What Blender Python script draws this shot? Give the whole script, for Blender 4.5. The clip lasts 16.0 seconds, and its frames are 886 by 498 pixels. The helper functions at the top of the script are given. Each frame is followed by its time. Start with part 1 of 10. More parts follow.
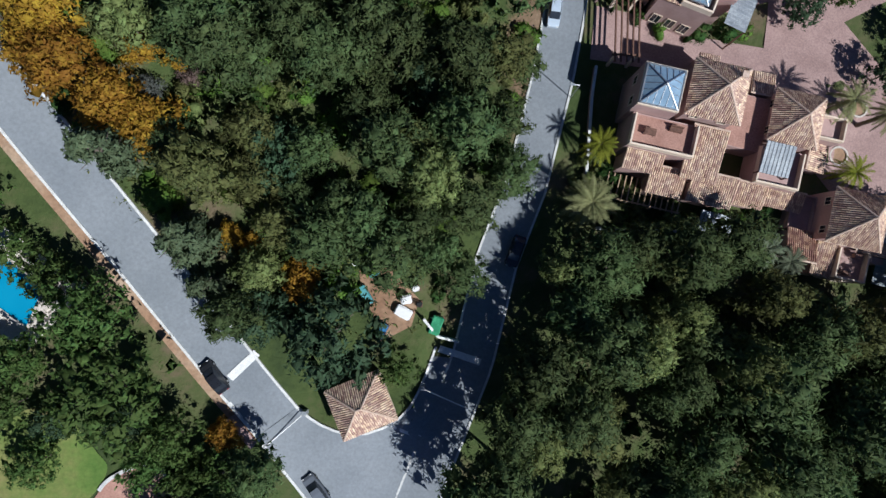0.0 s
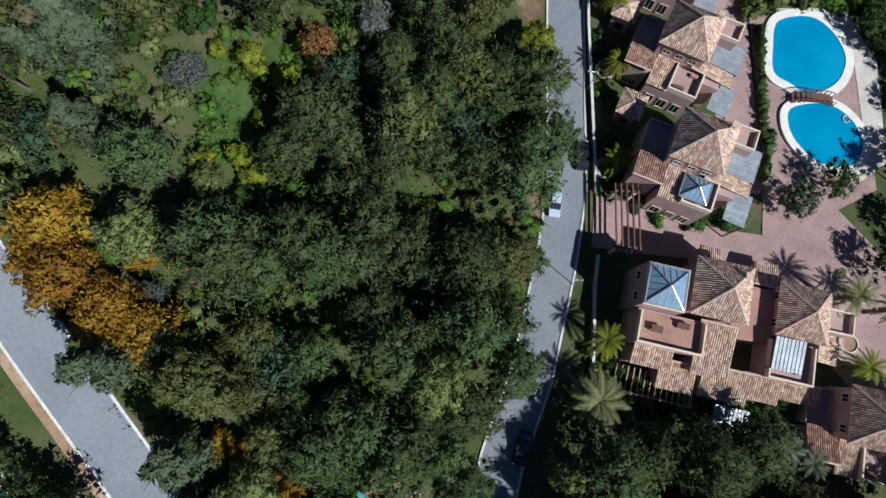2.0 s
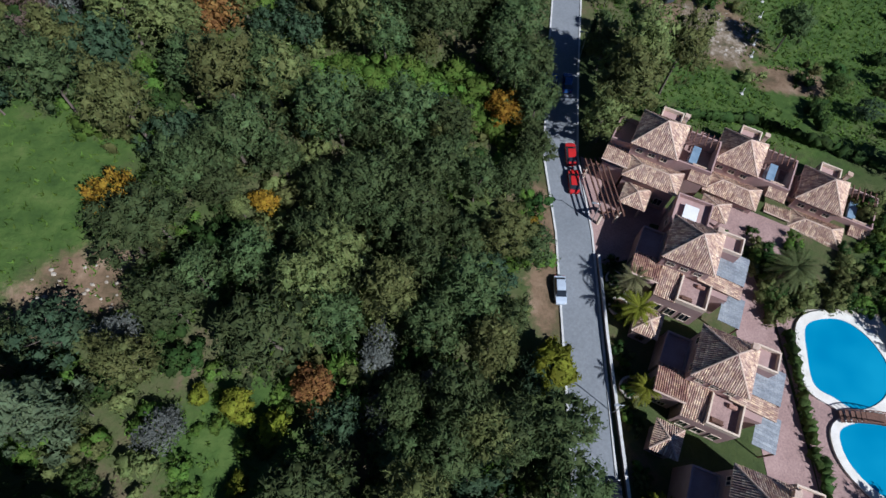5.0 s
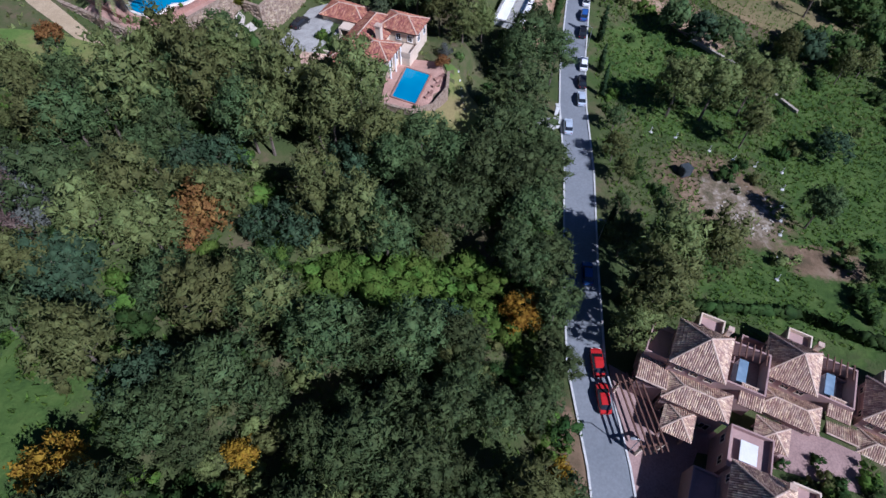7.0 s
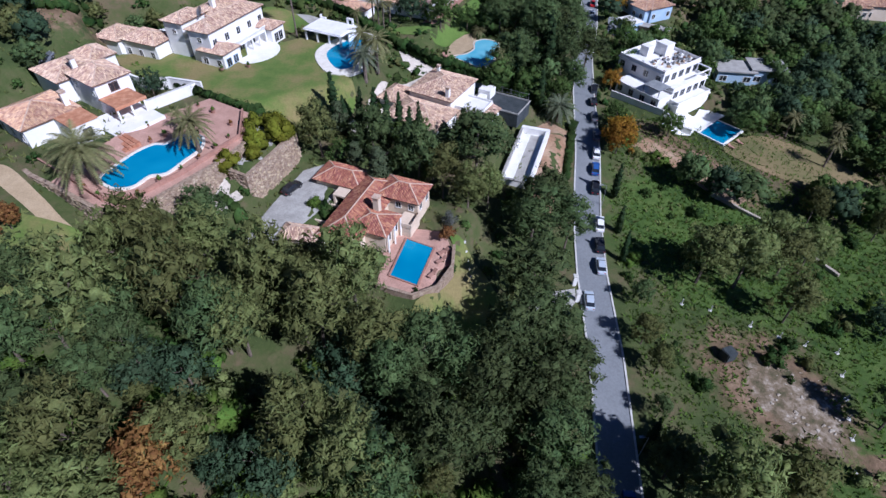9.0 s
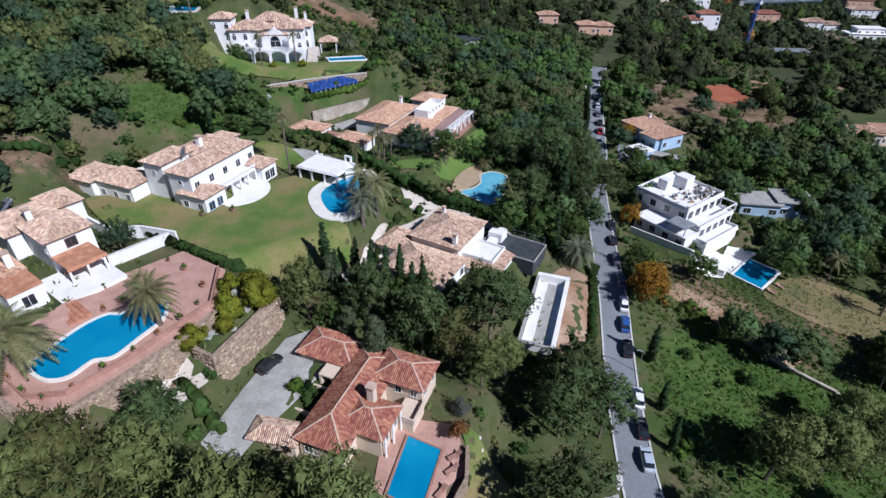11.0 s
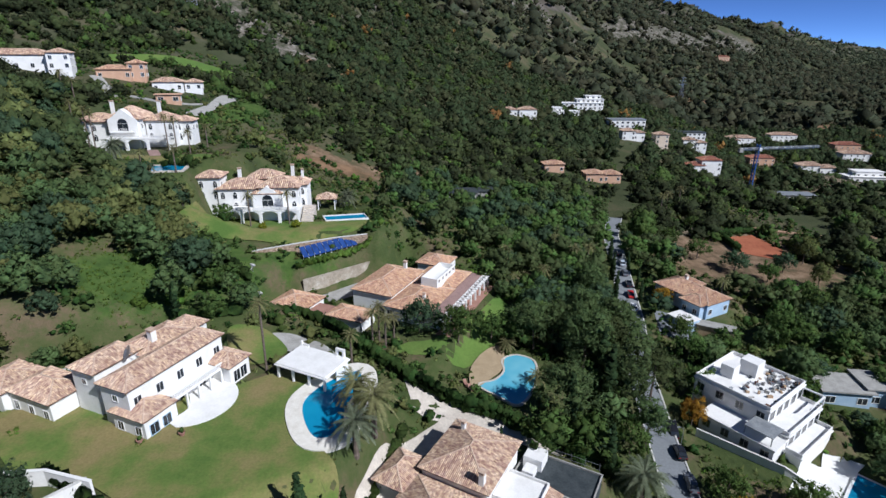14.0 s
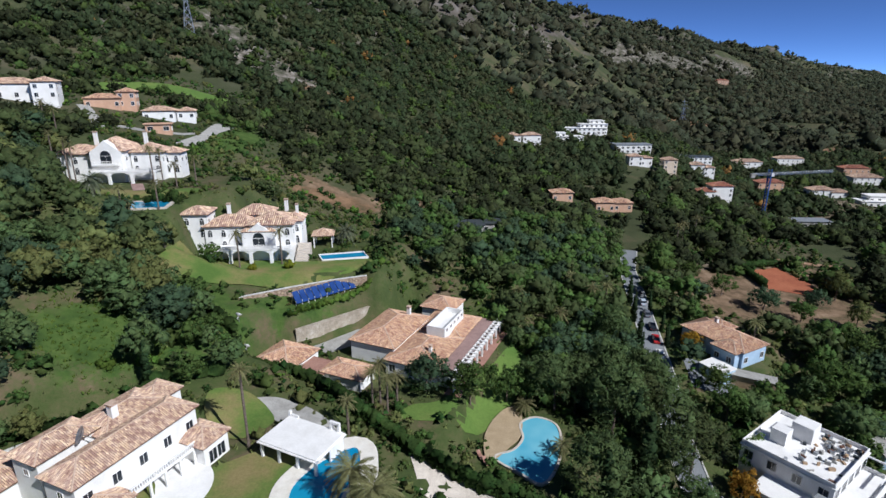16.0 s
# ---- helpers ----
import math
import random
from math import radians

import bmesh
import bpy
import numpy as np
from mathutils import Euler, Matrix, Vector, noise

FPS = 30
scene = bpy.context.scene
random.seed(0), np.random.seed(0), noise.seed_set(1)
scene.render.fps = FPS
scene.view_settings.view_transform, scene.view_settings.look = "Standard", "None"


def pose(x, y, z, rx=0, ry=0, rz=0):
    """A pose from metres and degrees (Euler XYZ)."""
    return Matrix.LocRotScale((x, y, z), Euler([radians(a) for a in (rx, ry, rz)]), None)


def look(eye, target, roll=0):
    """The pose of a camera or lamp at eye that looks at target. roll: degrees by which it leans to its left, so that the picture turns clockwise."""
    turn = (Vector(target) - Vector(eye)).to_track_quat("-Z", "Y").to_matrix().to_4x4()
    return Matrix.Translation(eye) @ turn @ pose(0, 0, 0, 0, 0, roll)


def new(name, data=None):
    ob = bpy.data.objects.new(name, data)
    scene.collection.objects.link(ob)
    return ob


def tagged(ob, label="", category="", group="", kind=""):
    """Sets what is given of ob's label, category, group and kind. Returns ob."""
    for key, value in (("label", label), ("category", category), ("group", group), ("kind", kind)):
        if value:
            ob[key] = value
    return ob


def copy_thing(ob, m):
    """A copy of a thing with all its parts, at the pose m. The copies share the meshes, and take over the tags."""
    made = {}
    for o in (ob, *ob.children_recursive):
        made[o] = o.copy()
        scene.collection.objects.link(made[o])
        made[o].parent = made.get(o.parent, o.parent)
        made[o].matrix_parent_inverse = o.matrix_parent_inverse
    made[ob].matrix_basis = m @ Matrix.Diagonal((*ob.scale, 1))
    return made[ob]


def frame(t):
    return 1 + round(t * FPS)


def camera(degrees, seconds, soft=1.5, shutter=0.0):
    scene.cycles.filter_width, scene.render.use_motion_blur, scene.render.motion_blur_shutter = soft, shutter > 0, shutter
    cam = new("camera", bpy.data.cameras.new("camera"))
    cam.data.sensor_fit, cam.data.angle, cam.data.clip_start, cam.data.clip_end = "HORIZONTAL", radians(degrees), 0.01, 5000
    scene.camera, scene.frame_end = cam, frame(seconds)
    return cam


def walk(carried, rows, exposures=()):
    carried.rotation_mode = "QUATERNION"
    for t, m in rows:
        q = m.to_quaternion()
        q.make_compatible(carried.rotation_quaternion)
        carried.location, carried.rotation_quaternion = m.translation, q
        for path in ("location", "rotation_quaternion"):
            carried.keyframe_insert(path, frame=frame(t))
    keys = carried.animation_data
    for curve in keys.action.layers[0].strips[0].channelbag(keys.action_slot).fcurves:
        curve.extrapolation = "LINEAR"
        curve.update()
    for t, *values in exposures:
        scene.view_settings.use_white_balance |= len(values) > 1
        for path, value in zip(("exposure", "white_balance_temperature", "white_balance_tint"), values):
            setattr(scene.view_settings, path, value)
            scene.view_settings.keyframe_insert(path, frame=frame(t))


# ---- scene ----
cam = camera(79.0, 16.0)
METRES, EYE, TILT, LEAN, TURN = 140.0, 70.0, -88.5, 0.0, 0.0
ROWS = [
    (0.0, 0.0, 0.0, 0.0, -0.0, -0.0, 0.0),
    (0.5, -0.0008, 0.0005, 0.0203, -0.02, 2.31, -0.07),
    (1.0, -0.0015, 0.0012, 0.0442, -0.03, 4.71, -0.12),
    (1.5, -0.0026, 0.0019, 0.0671, -0.09, 6.98, -0.15),
    (2.0, -0.0039, 0.0029, 0.0922, -0.13, 9.63, -0.18),
    (2.5, -0.0053, 0.0036, 0.1179, -0.19, 12.01, -0.18),
    (3.0, -0.0067, 0.0046, 0.1469, -0.26, 14.72, -0.15),
    (3.5, -0.0085, 0.0062, 0.1747, -0.28, 17.25, -0.0),
    (4.0, -0.0107, 0.0075, 0.2071, -0.34, 19.9, 0.03),
    (6.5, -0.0229, 0.0118, 0.3787, -0.48, 32.16, 0.3),
    (7.0, -0.0253, 0.013, 0.4165, -0.46, 34.77, 0.39),
    (7.5, -0.0269, 0.0138, 0.4511, -0.49, 37.22, 0.43),
    (8.0, -0.0288, 0.0151, 0.4887, -0.48, 39.91, 0.41),
    (8.5, -0.0303, 0.0163, 0.5239, -0.47, 42.37, 0.51),
    (9.0, -0.0323, 0.0169, 0.5616, -0.5, 44.94, 0.65),
    (9.5, -0.0343, 0.018, 0.5964, -0.5, 47.34, 0.71),
    (10.0, -0.0367, 0.0196, 0.634, -0.54, 49.97, 0.77),
    (12.5, -0.0528, 0.0241, 0.8073, -0.55, 62.36, 1.02),
    (13.0, -0.0562, 0.0244, 0.8414, -0.47, 64.86, 1.11),
    (13.5, -0.0594, 0.0251, 0.8708, -0.42, 66.98, 1.17),
    (14.0, -0.0625, 0.0257, 0.9005, -0.36, 68.65, 1.19),
    (14.5, -0.0652, 0.0256, 0.9261, -0.31, 69.81, 1.17),
    (15.0, -0.0673, 0.026, 0.9516, -0.19, 70.79, 1.15),
    (15.5, -0.0696, 0.0262, 0.9741, -0.13, 71.05, 1.19),
    (16.0, -0.0714, 0.026, 0.9968, -0.01, 71.09, 1.25),
]
walk(cam, [(t, pose(0, 0, EYE, TILT, LEAN, TURN) @ pose(METRES * x, METRES * y, METRES * z, 90 + pitch, roll, yaw)) for t, x, y, z, yaw, pitch, roll in ROWS], [(0.0, 0.43, 5750, 7), (2.5, 0.39, 5700, 6), (4.0, 0.38, 5700, 7), (7.5, 0.33, 5250, 20), (10.0, 0.29, 5500, 18), (12.5, 0.24, 5700, 11), (16.0, 0.20, 5950, 10)])

# world, sun
SUN_AZ, SUN_EL = 131.0, 42.0
world = bpy.data.worlds.new("world")
scene.world = world
world.use_nodes = True
wn = world.node_tree
sky = wn.nodes.new("ShaderNodeTexSky")
sky.sky_type, sky.sun_disc = "NISHITA", False
sky.sun_elevation, sky.sun_rotation = radians(SUN_EL), radians(SUN_AZ)
sky.air_density, sky.dust_density, sky.ozone_density, sky.altitude = 0.38, 0.0, 6.0, 7000
wn.nodes["Background"].inputs["Strength"].default_value = 0.15
wn.links.new(sky.outputs[0], wn.nodes["Background"].inputs["Color"])
sun = new("sun", bpy.data.lights.new("sun", "SUN"))
sun.data.energy, sun.data.angle, sun.data.color = 4.5, radians(0.53), (1.0, 0.965, 0.92)
SUN_DIR = Vector((math.sin(radians(SUN_AZ)) * math.cos(radians(SUN_EL)), math.cos(radians(SUN_AZ)) * math.cos(radians(SUN_EL)), math.sin(radians(SUN_EL))))
sun.matrix_world = look(SUN_DIR * 300, (0, 0, 0))


# ---- materials ----
def ramp_colour(nt, fac, stops):
    r = nt.nodes.new("ShaderNodeValToRGB")
    while len(r.color_ramp.elements) < len(stops):
        r.color_ramp.elements.new(0.5)
    for e, (p, c) in zip(r.color_ramp.elements, stops):
        e.position, e.color = p, (*c, 1)
    nt.links.new(fac, r.inputs["Fac"])
    return r.outputs["Color"]


def noise_fac(nt, scale, detail=4.0, rough=0.6, stretch=None, local=False):
    g = nt.nodes.new("ShaderNodeTexCoord" if local else "ShaderNodeNewGeometry")
    src = g.outputs["Object" if local else "Position"]
    if stretch:
        m = nt.nodes.new("ShaderNodeVectorMath")
        m.operation = "MULTIPLY"
        m.inputs[1].default_value = stretch
        nt.links.new(src, m.inputs[0])
        src = m.outputs[0]
    n = nt.nodes.new("ShaderNodeTexNoise")
    n.inputs["Scale"].default_value, n.inputs["Detail"].default_value, n.inputs["Roughness"].default_value = scale, detail, rough
    nt.links.new(src, n.inputs["Vector"])
    return n.outputs["Fac"]


def mixed(nt, fac, a, b, mode="MIX"):
    m = nt.nodes.new("ShaderNodeMix")
    m.data_type, m.blend_type = "RGBA", mode
    for sock, v in ((m.inputs[0], fac), (m.inputs[6], a), (m.inputs[7], b)):
        if hasattr(v, "is_output"):
            nt.links.new(v, sock)
        elif isinstance(v, (int, float)):
            sock.default_value = v
        else:
            sock.default_value = (*v, 1)
    return m.outputs[2]


def surface(name, stops, scale, fine=8.0, rough=0.85, bump=0.3, metal=0.0, island=0.0, each=0.0, spec=0.3, wear=0.35, stretch=None, translucent=0.0):
    """A material of two noise scales; island: change from piece to piece, each: from thing to thing."""
    m = bpy.data.materials.new(name)
    m.use_nodes = True
    nt = m.node_tree
    p = nt.nodes["Principled BSDF"]
    col = ramp_colour(nt, noise_fac(nt, scale, 5, 0.62, stretch), stops)
    f = noise_fac(nt, scale * fine, 4, 0.65, stretch)
    if wear:
        g = ramp_colour(nt, f, [(0.25, (1 - wear,) * 3), (0.75, (1 + wear * 0.5,) * 3)])
        col = mixed(nt, 1.0, col, g, "MULTIPLY")
    for amount, node, sock in ((island, "ShaderNodeNewGeometry", "Random Per Island"), (each, "ShaderNodeObjectInfo", "Random")):
        if amount:
            n = nt.nodes.new(node)
            h = nt.nodes.new("ShaderNodeHueSaturation")
            mr = nt.nodes.new("ShaderNodeMapRange")
            mr.inputs["To Min"].default_value, mr.inputs["To Max"].default_value = 1 - amount, 1 + amount
            nt.links.new(n.outputs[sock], mr.inputs["Value"])
            nt.links.new(mr.outputs[0], h.inputs["Value"])
            mh = nt.nodes.new("ShaderNodeMapRange")
            mh.inputs["To Min"].default_value, mh.inputs["To Max"].default_value = 0.5 - amount * 0.06, 0.5 + amount * 0.06
            nt.links.new(n.outputs[sock], mh.inputs["Value"])
            nt.links.new(mh.outputs[0], h.inputs["Hue"])
            nt.links.new(col, h.inputs["Color"])
            col = h.outputs["Color"]
    nt.links.new(col, p.inputs["Base Color"])
    p.inputs["Roughness"].default_value, p.inputs["Metallic"].default_value = rough, metal
    p.inputs["Specular IOR Level"].default_value = spec
    if bump:
        b = nt.nodes.new("ShaderNodeBump")
        b.inputs["Strength"].default_value, b.inputs["Distance"].default_value = bump, 0.05
        nt.links.new(f, b.inputs["Height"])
        nt.links.new(b.outputs[0], p.inputs["Normal"])
    if translucent:
        t = nt.nodes.new("ShaderNodeBsdfTranslucent")
        nt.links.new(col, t.inputs["Color"])
        mx = nt.nodes.new("ShaderNodeMixShader")
        mx.inputs[0].default_value = translucent
        nt.links.new(p.outputs[0], mx.inputs[1])
        nt.links.new(t.outputs[0], mx.inputs[2])
        nt.links.new(mx.outputs[0], nt.nodes["Material Output"].inputs["Surface"])
    return m


def leaf(name, dark, light, each=0.2, island=0.22):
    return surface(name, [(0.3, dark), (0.7, light)], 0.5, 14, 0.8, 0, 0, island, each, 0.15, 0.4, None, 0.42)


M_ASPHALT = surface("asphalt", [(0.3, (0.185, 0.20, 0.215)), (0.7, (0.24, 0.255, 0.27))], 0.12, 22, 0.9, 0.1, wear=0.2)
M_LANE = surface("paint_white", [(0.3, (0.62, 0.61, 0.58)), (0.7, (0.78, 0.77, 0.74))], 2.5, 8, 0.7, 0.1)
M_KERB = surface("kerb_concrete", [(0.3, (0.5, 0.49, 0.46)), (0.7, (0.72, 0.71, 0.68))], 1.2, 8, 0.85, 0.2)
M_CONC = surface("concrete", [(0.3, (0.30, 0.29, 0.27)), (0.7, (0.44, 0.43, 0.40))], 0.5, 10, 0.9, 0.2)
M_PINKPAVE = surface("pink_paving", [(0.3, (0.30, 0.195, 0.175)), (0.7, (0.40, 0.27, 0.24))], 0.35, 12, 0.85, 0.25)
M_TERRA = surface("terracotta_paving", [(0.3, (0.31, 0.165, 0.125)), (0.7, (0.43, 0.245, 0.19))], 0.5, 10, 0.8, 0.25)
M_STONEPAVE = surface("pale_paving", [(0.3, (0.50, 0.44, 0.38)), (0.7, (0.66, 0.60, 0.52))], 0.6, 10, 0.85, 0.2)
M_COPING = surface("pale_coping_stone", [(0.3, (0.66, 0.62, 0.54)), (0.7, (0.80, 0.77, 0.70))], 0.8, 10, 0.8, 0.15, wear=0.15)
M_WHITE = surface("white_render", [(0.25, (0.70, 0.69, 0.66)), (0.6, (0.82, 0.81, 0.79))], 0.4, 10, 0.85, 0.12, wear=0.08)
M_PINK = surface("pink_render", [(0.25, (0.34, 0.22, 0.20)), (0.65, (0.44, 0.30, 0.27))], 0.4, 10, 0.85, 0.15, wear=0.12)
M_CREAM = surface("cream_render", [(0.25, (0.58, 0.46, 0.34)), (0.65, (0.70, 0.58, 0.46))], 0.4, 10, 0.85, 0.15, wear=0.12)
M_OCHRE = surface("ochre_render", [(0.25, (0.50, 0.30, 0.20)), (0.65, (0.60, 0.38, 0.26))], 0.4, 10, 0.85, 0.15, wear=0.12)
M_BLUEWALL = surface("pale_blue_render", [(0.25, (0.30, 0.43, 0.58)), (0.65, (0.42, 0.55, 0.68))], 0.4, 10, 0.85, 0.12, wear=0.1)
M_TILE = surface("clay_tile", [(0.25, (0.38, 0.23, 0.16)), (0.5, (0.55, 0.38, 0.28)), (0.75, (0.68, 0.53, 0.41))], 0.9, 5, 0.85, 0.2, 0, 0.38, 0, 0.25, 0.25)
M_TILE_RED = surface("red_clay_tile", [(0.25, (0.25, 0.09, 0.06)), (0.5, (0.38, 0.15, 0.10)), (0.75, (0.50, 0.26, 0.18))], 0.9, 5, 0.85, 0.2, 0, 0.35, 0, 0.25, 0.25)
M_TILE_ORANGE = surface("orange_clay_tile", [(0.25, (0.40, 0.21, 0.13)), (0.5, (0.54, 0.33, 0.22)), (0.75, (0.63, 0.44, 0.32))], 0.9, 5, 0.85, 0.2, 0, 0.3, 0, 0.25, 0.2)
M_TILE_RUST = surface("rust_clay_tile", [(0.25, (0.26, 0.13, 0.09)), (0.5, (0.40, 0.23, 0.16)), (0.75, (0.55, 0.38, 0.29))], 0.9, 5, 0.85, 0.2, 0, 0.4, 0, 0.25, 0.25)
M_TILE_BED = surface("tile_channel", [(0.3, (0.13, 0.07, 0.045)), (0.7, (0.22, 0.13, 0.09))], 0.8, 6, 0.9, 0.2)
M_RIDGE = surface("ridge_tile", [(0.3, (0.48, 0.33, 0.24)), (0.7, (0.64, 0.50, 0.40))], 1.5, 6, 0.85, 0.2)
M_GLASSROOF = surface("glazing_blue", [(0.3, (0.16, 0.24, 0.32)), (0.7, (0.26, 0.36, 0.45))], 0.5, 4, 0.12, 0, 0.0, spec=0.8, wear=0.1)
M_METALROOF = surface("grey_sheet", [(0.3, (0.24, 0.26, 0.28)), (0.7, (0.40, 0.42, 0.43))], 0.6, 8, 0.5, 0.15, 0.3)
M_DARKGLASS = surface("dark_window", [(0.3, (0.015, 0.02, 0.025)), (0.7, (0.03, 0.035, 0.045))], 0.5, 4, 0.08, 0, 0, spec=0.7, wear=0.1)
M_WOOD = surface("dark_wood", [(0.3, (0.10, 0.05, 0.035)), (0.7, (0.19, 0.10, 0.07))], 1.5, 8, 0.75, 0.2)
M_LIGHTWOOD = surface("pale_wood", [(0.3, (0.38, 0.26, 0.16)), (0.7, (0.50, 0.36, 0.23))], 1.5, 8, 0.75, 0.2)
M_STONEWALL = surface("rubble_stone", [(0.3, (0.22, 0.16, 0.11)), (0.5, (0.36, 0.27, 0.19)), (0.7, (0.46, 0.38, 0.29))], 1.6, 4, 0.95, 0.8, 0, 0.3)
M_METAL = surface("galvanised_steel", [(0.3, (0.40, 0.41, 0.42)), (0.7, (0.55, 0.56, 0.57))], 2, 6, 0.4, 0.05, 0.8)
M_BLACK = surface("black_rubber", [(0.3, (0.015, 0.015, 0.015)), (0.7, (0.03, 0.03, 0.03))], 3, 6, 0.8, 0.05)
M_TARP = surface("dark_tarp", [(0.3, (0.03, 0.04, 0.045)), (0.7, (0.07, 0.08, 0.085))], 0.8, 5, 0.75, 0.4)
M_BLUETARP = surface("blue_tarp", [(0.3, (0.03, 0.13, 0.30)), (0.7, (0.06, 0.24, 0.45))], 1.2, 5, 0.6, 0.4)
M_TEALTARP = surface("teal_tarp", [(0.3, (0.06, 0.25, 0.27)), (0.7, (0.16, 0.42, 0.43))], 1.2, 5, 0.6, 0.4)
M_GREENBIN = surface("green_plastic", [(0.3, (0.03, 0.20, 0.09)), (0.7, (0.06, 0.32, 0.15))], 1.2, 5, 0.5, 0.1)
M_SOLAR = surface("solar_glass", [(0.3, (0.012, 0.04, 0.12)), (0.7, (0.025, 0.075, 0.2))], 0.6, 4, 0.15, 0, 0, 0.3, spec=0.8, wear=0.1)
M_CRANE = surface("blue_crane_paint", [(0.3, (0.03, 0.08, 0.28)), (0.7, (0.05, 0.13, 0.38))], 1, 5, 0.5, 0.05)
M_CLAY = surface("red_clay_court", [(0.3, (0.30, 0.09, 0.045)), (0.7, (0.40, 0.14, 0.07))], 0.15, 12, 0.95, 0.2)
M_DIRT = surface("bare_earth", [(0.3, (0.24, 0.13, 0.075)), (0.5, (0.33, 0.21, 0.13)), (0.72, (0.44, 0.33, 0.23))], 0.16, 12, 0.95, 0.5)
M_RUBBLE = surface("pale_rubble", [(0.3, (0.28, 0.23, 0.17)), (0.6, (0.45, 0.40, 0.33)), (0.75, (0.60, 0.57, 0.52))], 0.5, 6, 0.95, 0.7)
M_LAWN = surface("mown_lawn", [(0.38, (0.078, 0.140, 0.026)), (0.47, (0.112, 0.166, 0.036)), (0.55, (0.165, 0.176, 0.054)), (0.65, (0.225, 0.185, 0.078))], 0.085, 30, 0.95, 0.25, wear=0.25)
M_LAWN_DRY = surface("dry_lawn", [(0.3, (0.13, 0.13, 0.05)), (0.5, (0.20, 0.16, 0.075)), (0.7, (0.28, 0.20, 0.11))], 0.07, 30, 0.95, 0.25, wear=0.25)
M_TERRA_PALE = surface("pale_terracotta_paving", [(0.3, (0.40, 0.235, 0.18)), (0.7, (0.54, 0.335, 0.265))], 0.5, 10, 0.8, 0.25)
M_LAWN_GREEN = surface("green_lawn", [(0.25, (0.07, 0.14, 0.025)), (0.6, (0.12, 0.19, 0.04)), (0.8, (0.19, 0.19, 0.06))], 0.07, 30, 0.95, 0.25, wear=0.25)
M_SAND = surface("sand_path", [(0.3, (0.37, 0.28, 0.17)), (0.7, (0.48, 0.37, 0.24))], 0.6, 10, 0.95, 0.2)
L_PINE = leaf("pine_needles", (0.058, 0.090, 0.034), (0.140, 0.188, 0.068), 0.3)
# Darker copies of the pine greens; the far slope's lower brightness is coloured in.
L_HILL_DARKENED = leaf("darkened_hillside_leaves", (0.032, 0.046, 0.020), (0.070, 0.090, 0.038), 0.2, 0.3)
L_HILL_DARKENED_OLIVE = leaf("darkened_olive_hillside_leaves", (0.044, 0.052, 0.022), (0.092, 0.100, 0.044), 0.2, 0.3)
# Lighter and greyer than the hillside greens: distance haze put into the leaf colour.
L_MOUNTAIN_HAZY = leaf("hazy_mountain_scrub_leaves", (0.050, 0.062, 0.036), (0.100, 0.116, 0.066), 0.2, 0.3)
L_MOUNTAIN_HAZY_OLIVE = leaf("hazy_olive_mountain_scrub_leaves", (0.066, 0.070, 0.040), (0.124, 0.126, 0.070), 0.2, 0.3)
L_PINE_OLIVE = leaf("olive_pine_needles", (0.108, 0.130, 0.042), (0.245, 0.270, 0.092), 0.3)
L_BROAD = leaf("broad_leaves", (0.055, 0.098, 0.026), (0.130, 0.195, 0.050))
L_BLUE = leaf("blue_green_leaves", (0.040, 0.074, 0.040), (0.096, 0.150, 0.074))
L_BRIGHT = leaf("bright_leaves", (0.075, 0.140, 0.022), (0.170, 0.265, 0.048))
L_ORANGE = leaf("autumn_leaves", (0.24, 0.135, 0.016), (0.52, 0.31, 0.040))
L_RUST = leaf("rust_leaves", (0.20, 0.095, 0.030), (0.36, 0.19, 0.070))
L_YELLOW = leaf("yellow_green_leaves", (0.13, 0.155, 0.015), (0.30, 0.32, 0.035))
L_GREY = leaf("grey_twigs", (0.105, 0.115, 0.10), (0.22, 0.23, 0.205))
L_TWIG = leaf("reddish_twigs", (0.15, 0.10, 0.09), (0.28, 0.195, 0.17))
L_CEDAR = leaf("cedar_needles", (0.075, 0.105, 0.055), (0.170, 0.215, 0.110))
L_PALM_GREEN = leaf("green_palm_leaves", (0.070, 0.100, 0.032), (0.185, 0.225, 0.085))
L_CYP = leaf("cypress_leaves", (0.018, 0.040, 0.016), (0.050, 0.084, 0.030))
L_PALM = leaf("palm_leaves", (0.135, 0.140, 0.055), (0.33, 0.315, 0.150))
L_PALM_GREY = leaf("grey_palm_leaves", (0.095, 0.120, 0.070), (0.24, 0.265, 0.170))
L_HEDGE = leaf("hedge_leaves", (0.026, 0.058, 0.015), (0.072, 0.125, 0.030))
M_BARK = surface("bark", [(0.3, (0.09, 0.07, 0.055)), (0.7, (0.20, 0.16, 0.13))], 2, 6, 0.95, 0.5)


def water_mat(name="pool_water", deep=(0.010, 0.19, 0.36), light=(0.02, 0.27, 0.44)):
    m = bpy.data.materials.new(name)
    m.use_nodes = True
    nt = m.node_tree
    p = nt.nodes["Principled BSDF"]
    nt.links.new(ramp_colour(nt, noise_fac(nt, 0.12, 2), [(0.3, deep), (0.7, light)]), p.inputs["Base Color"])
    p.inputs["Roughness"].default_value, p.inputs["Specular IOR Level"].default_value = 0.05, 0.35
    b = nt.nodes.new("ShaderNodeBump")
    b.inputs["Strength"].default_value, b.inputs["Distance"].default_value = 0.06, 0.05
    nt.links.new(noise_fac(nt, 1.6, 2), b.inputs["Height"])
    nt.links.new(b.outputs[0], p.inputs["Normal"])
    return m


M_WATER = water_mat()
M_WATER_PALE = water_mat("shallow_pool_water", (0.05, 0.33, 0.48), (0.22, 0.52, 0.62))


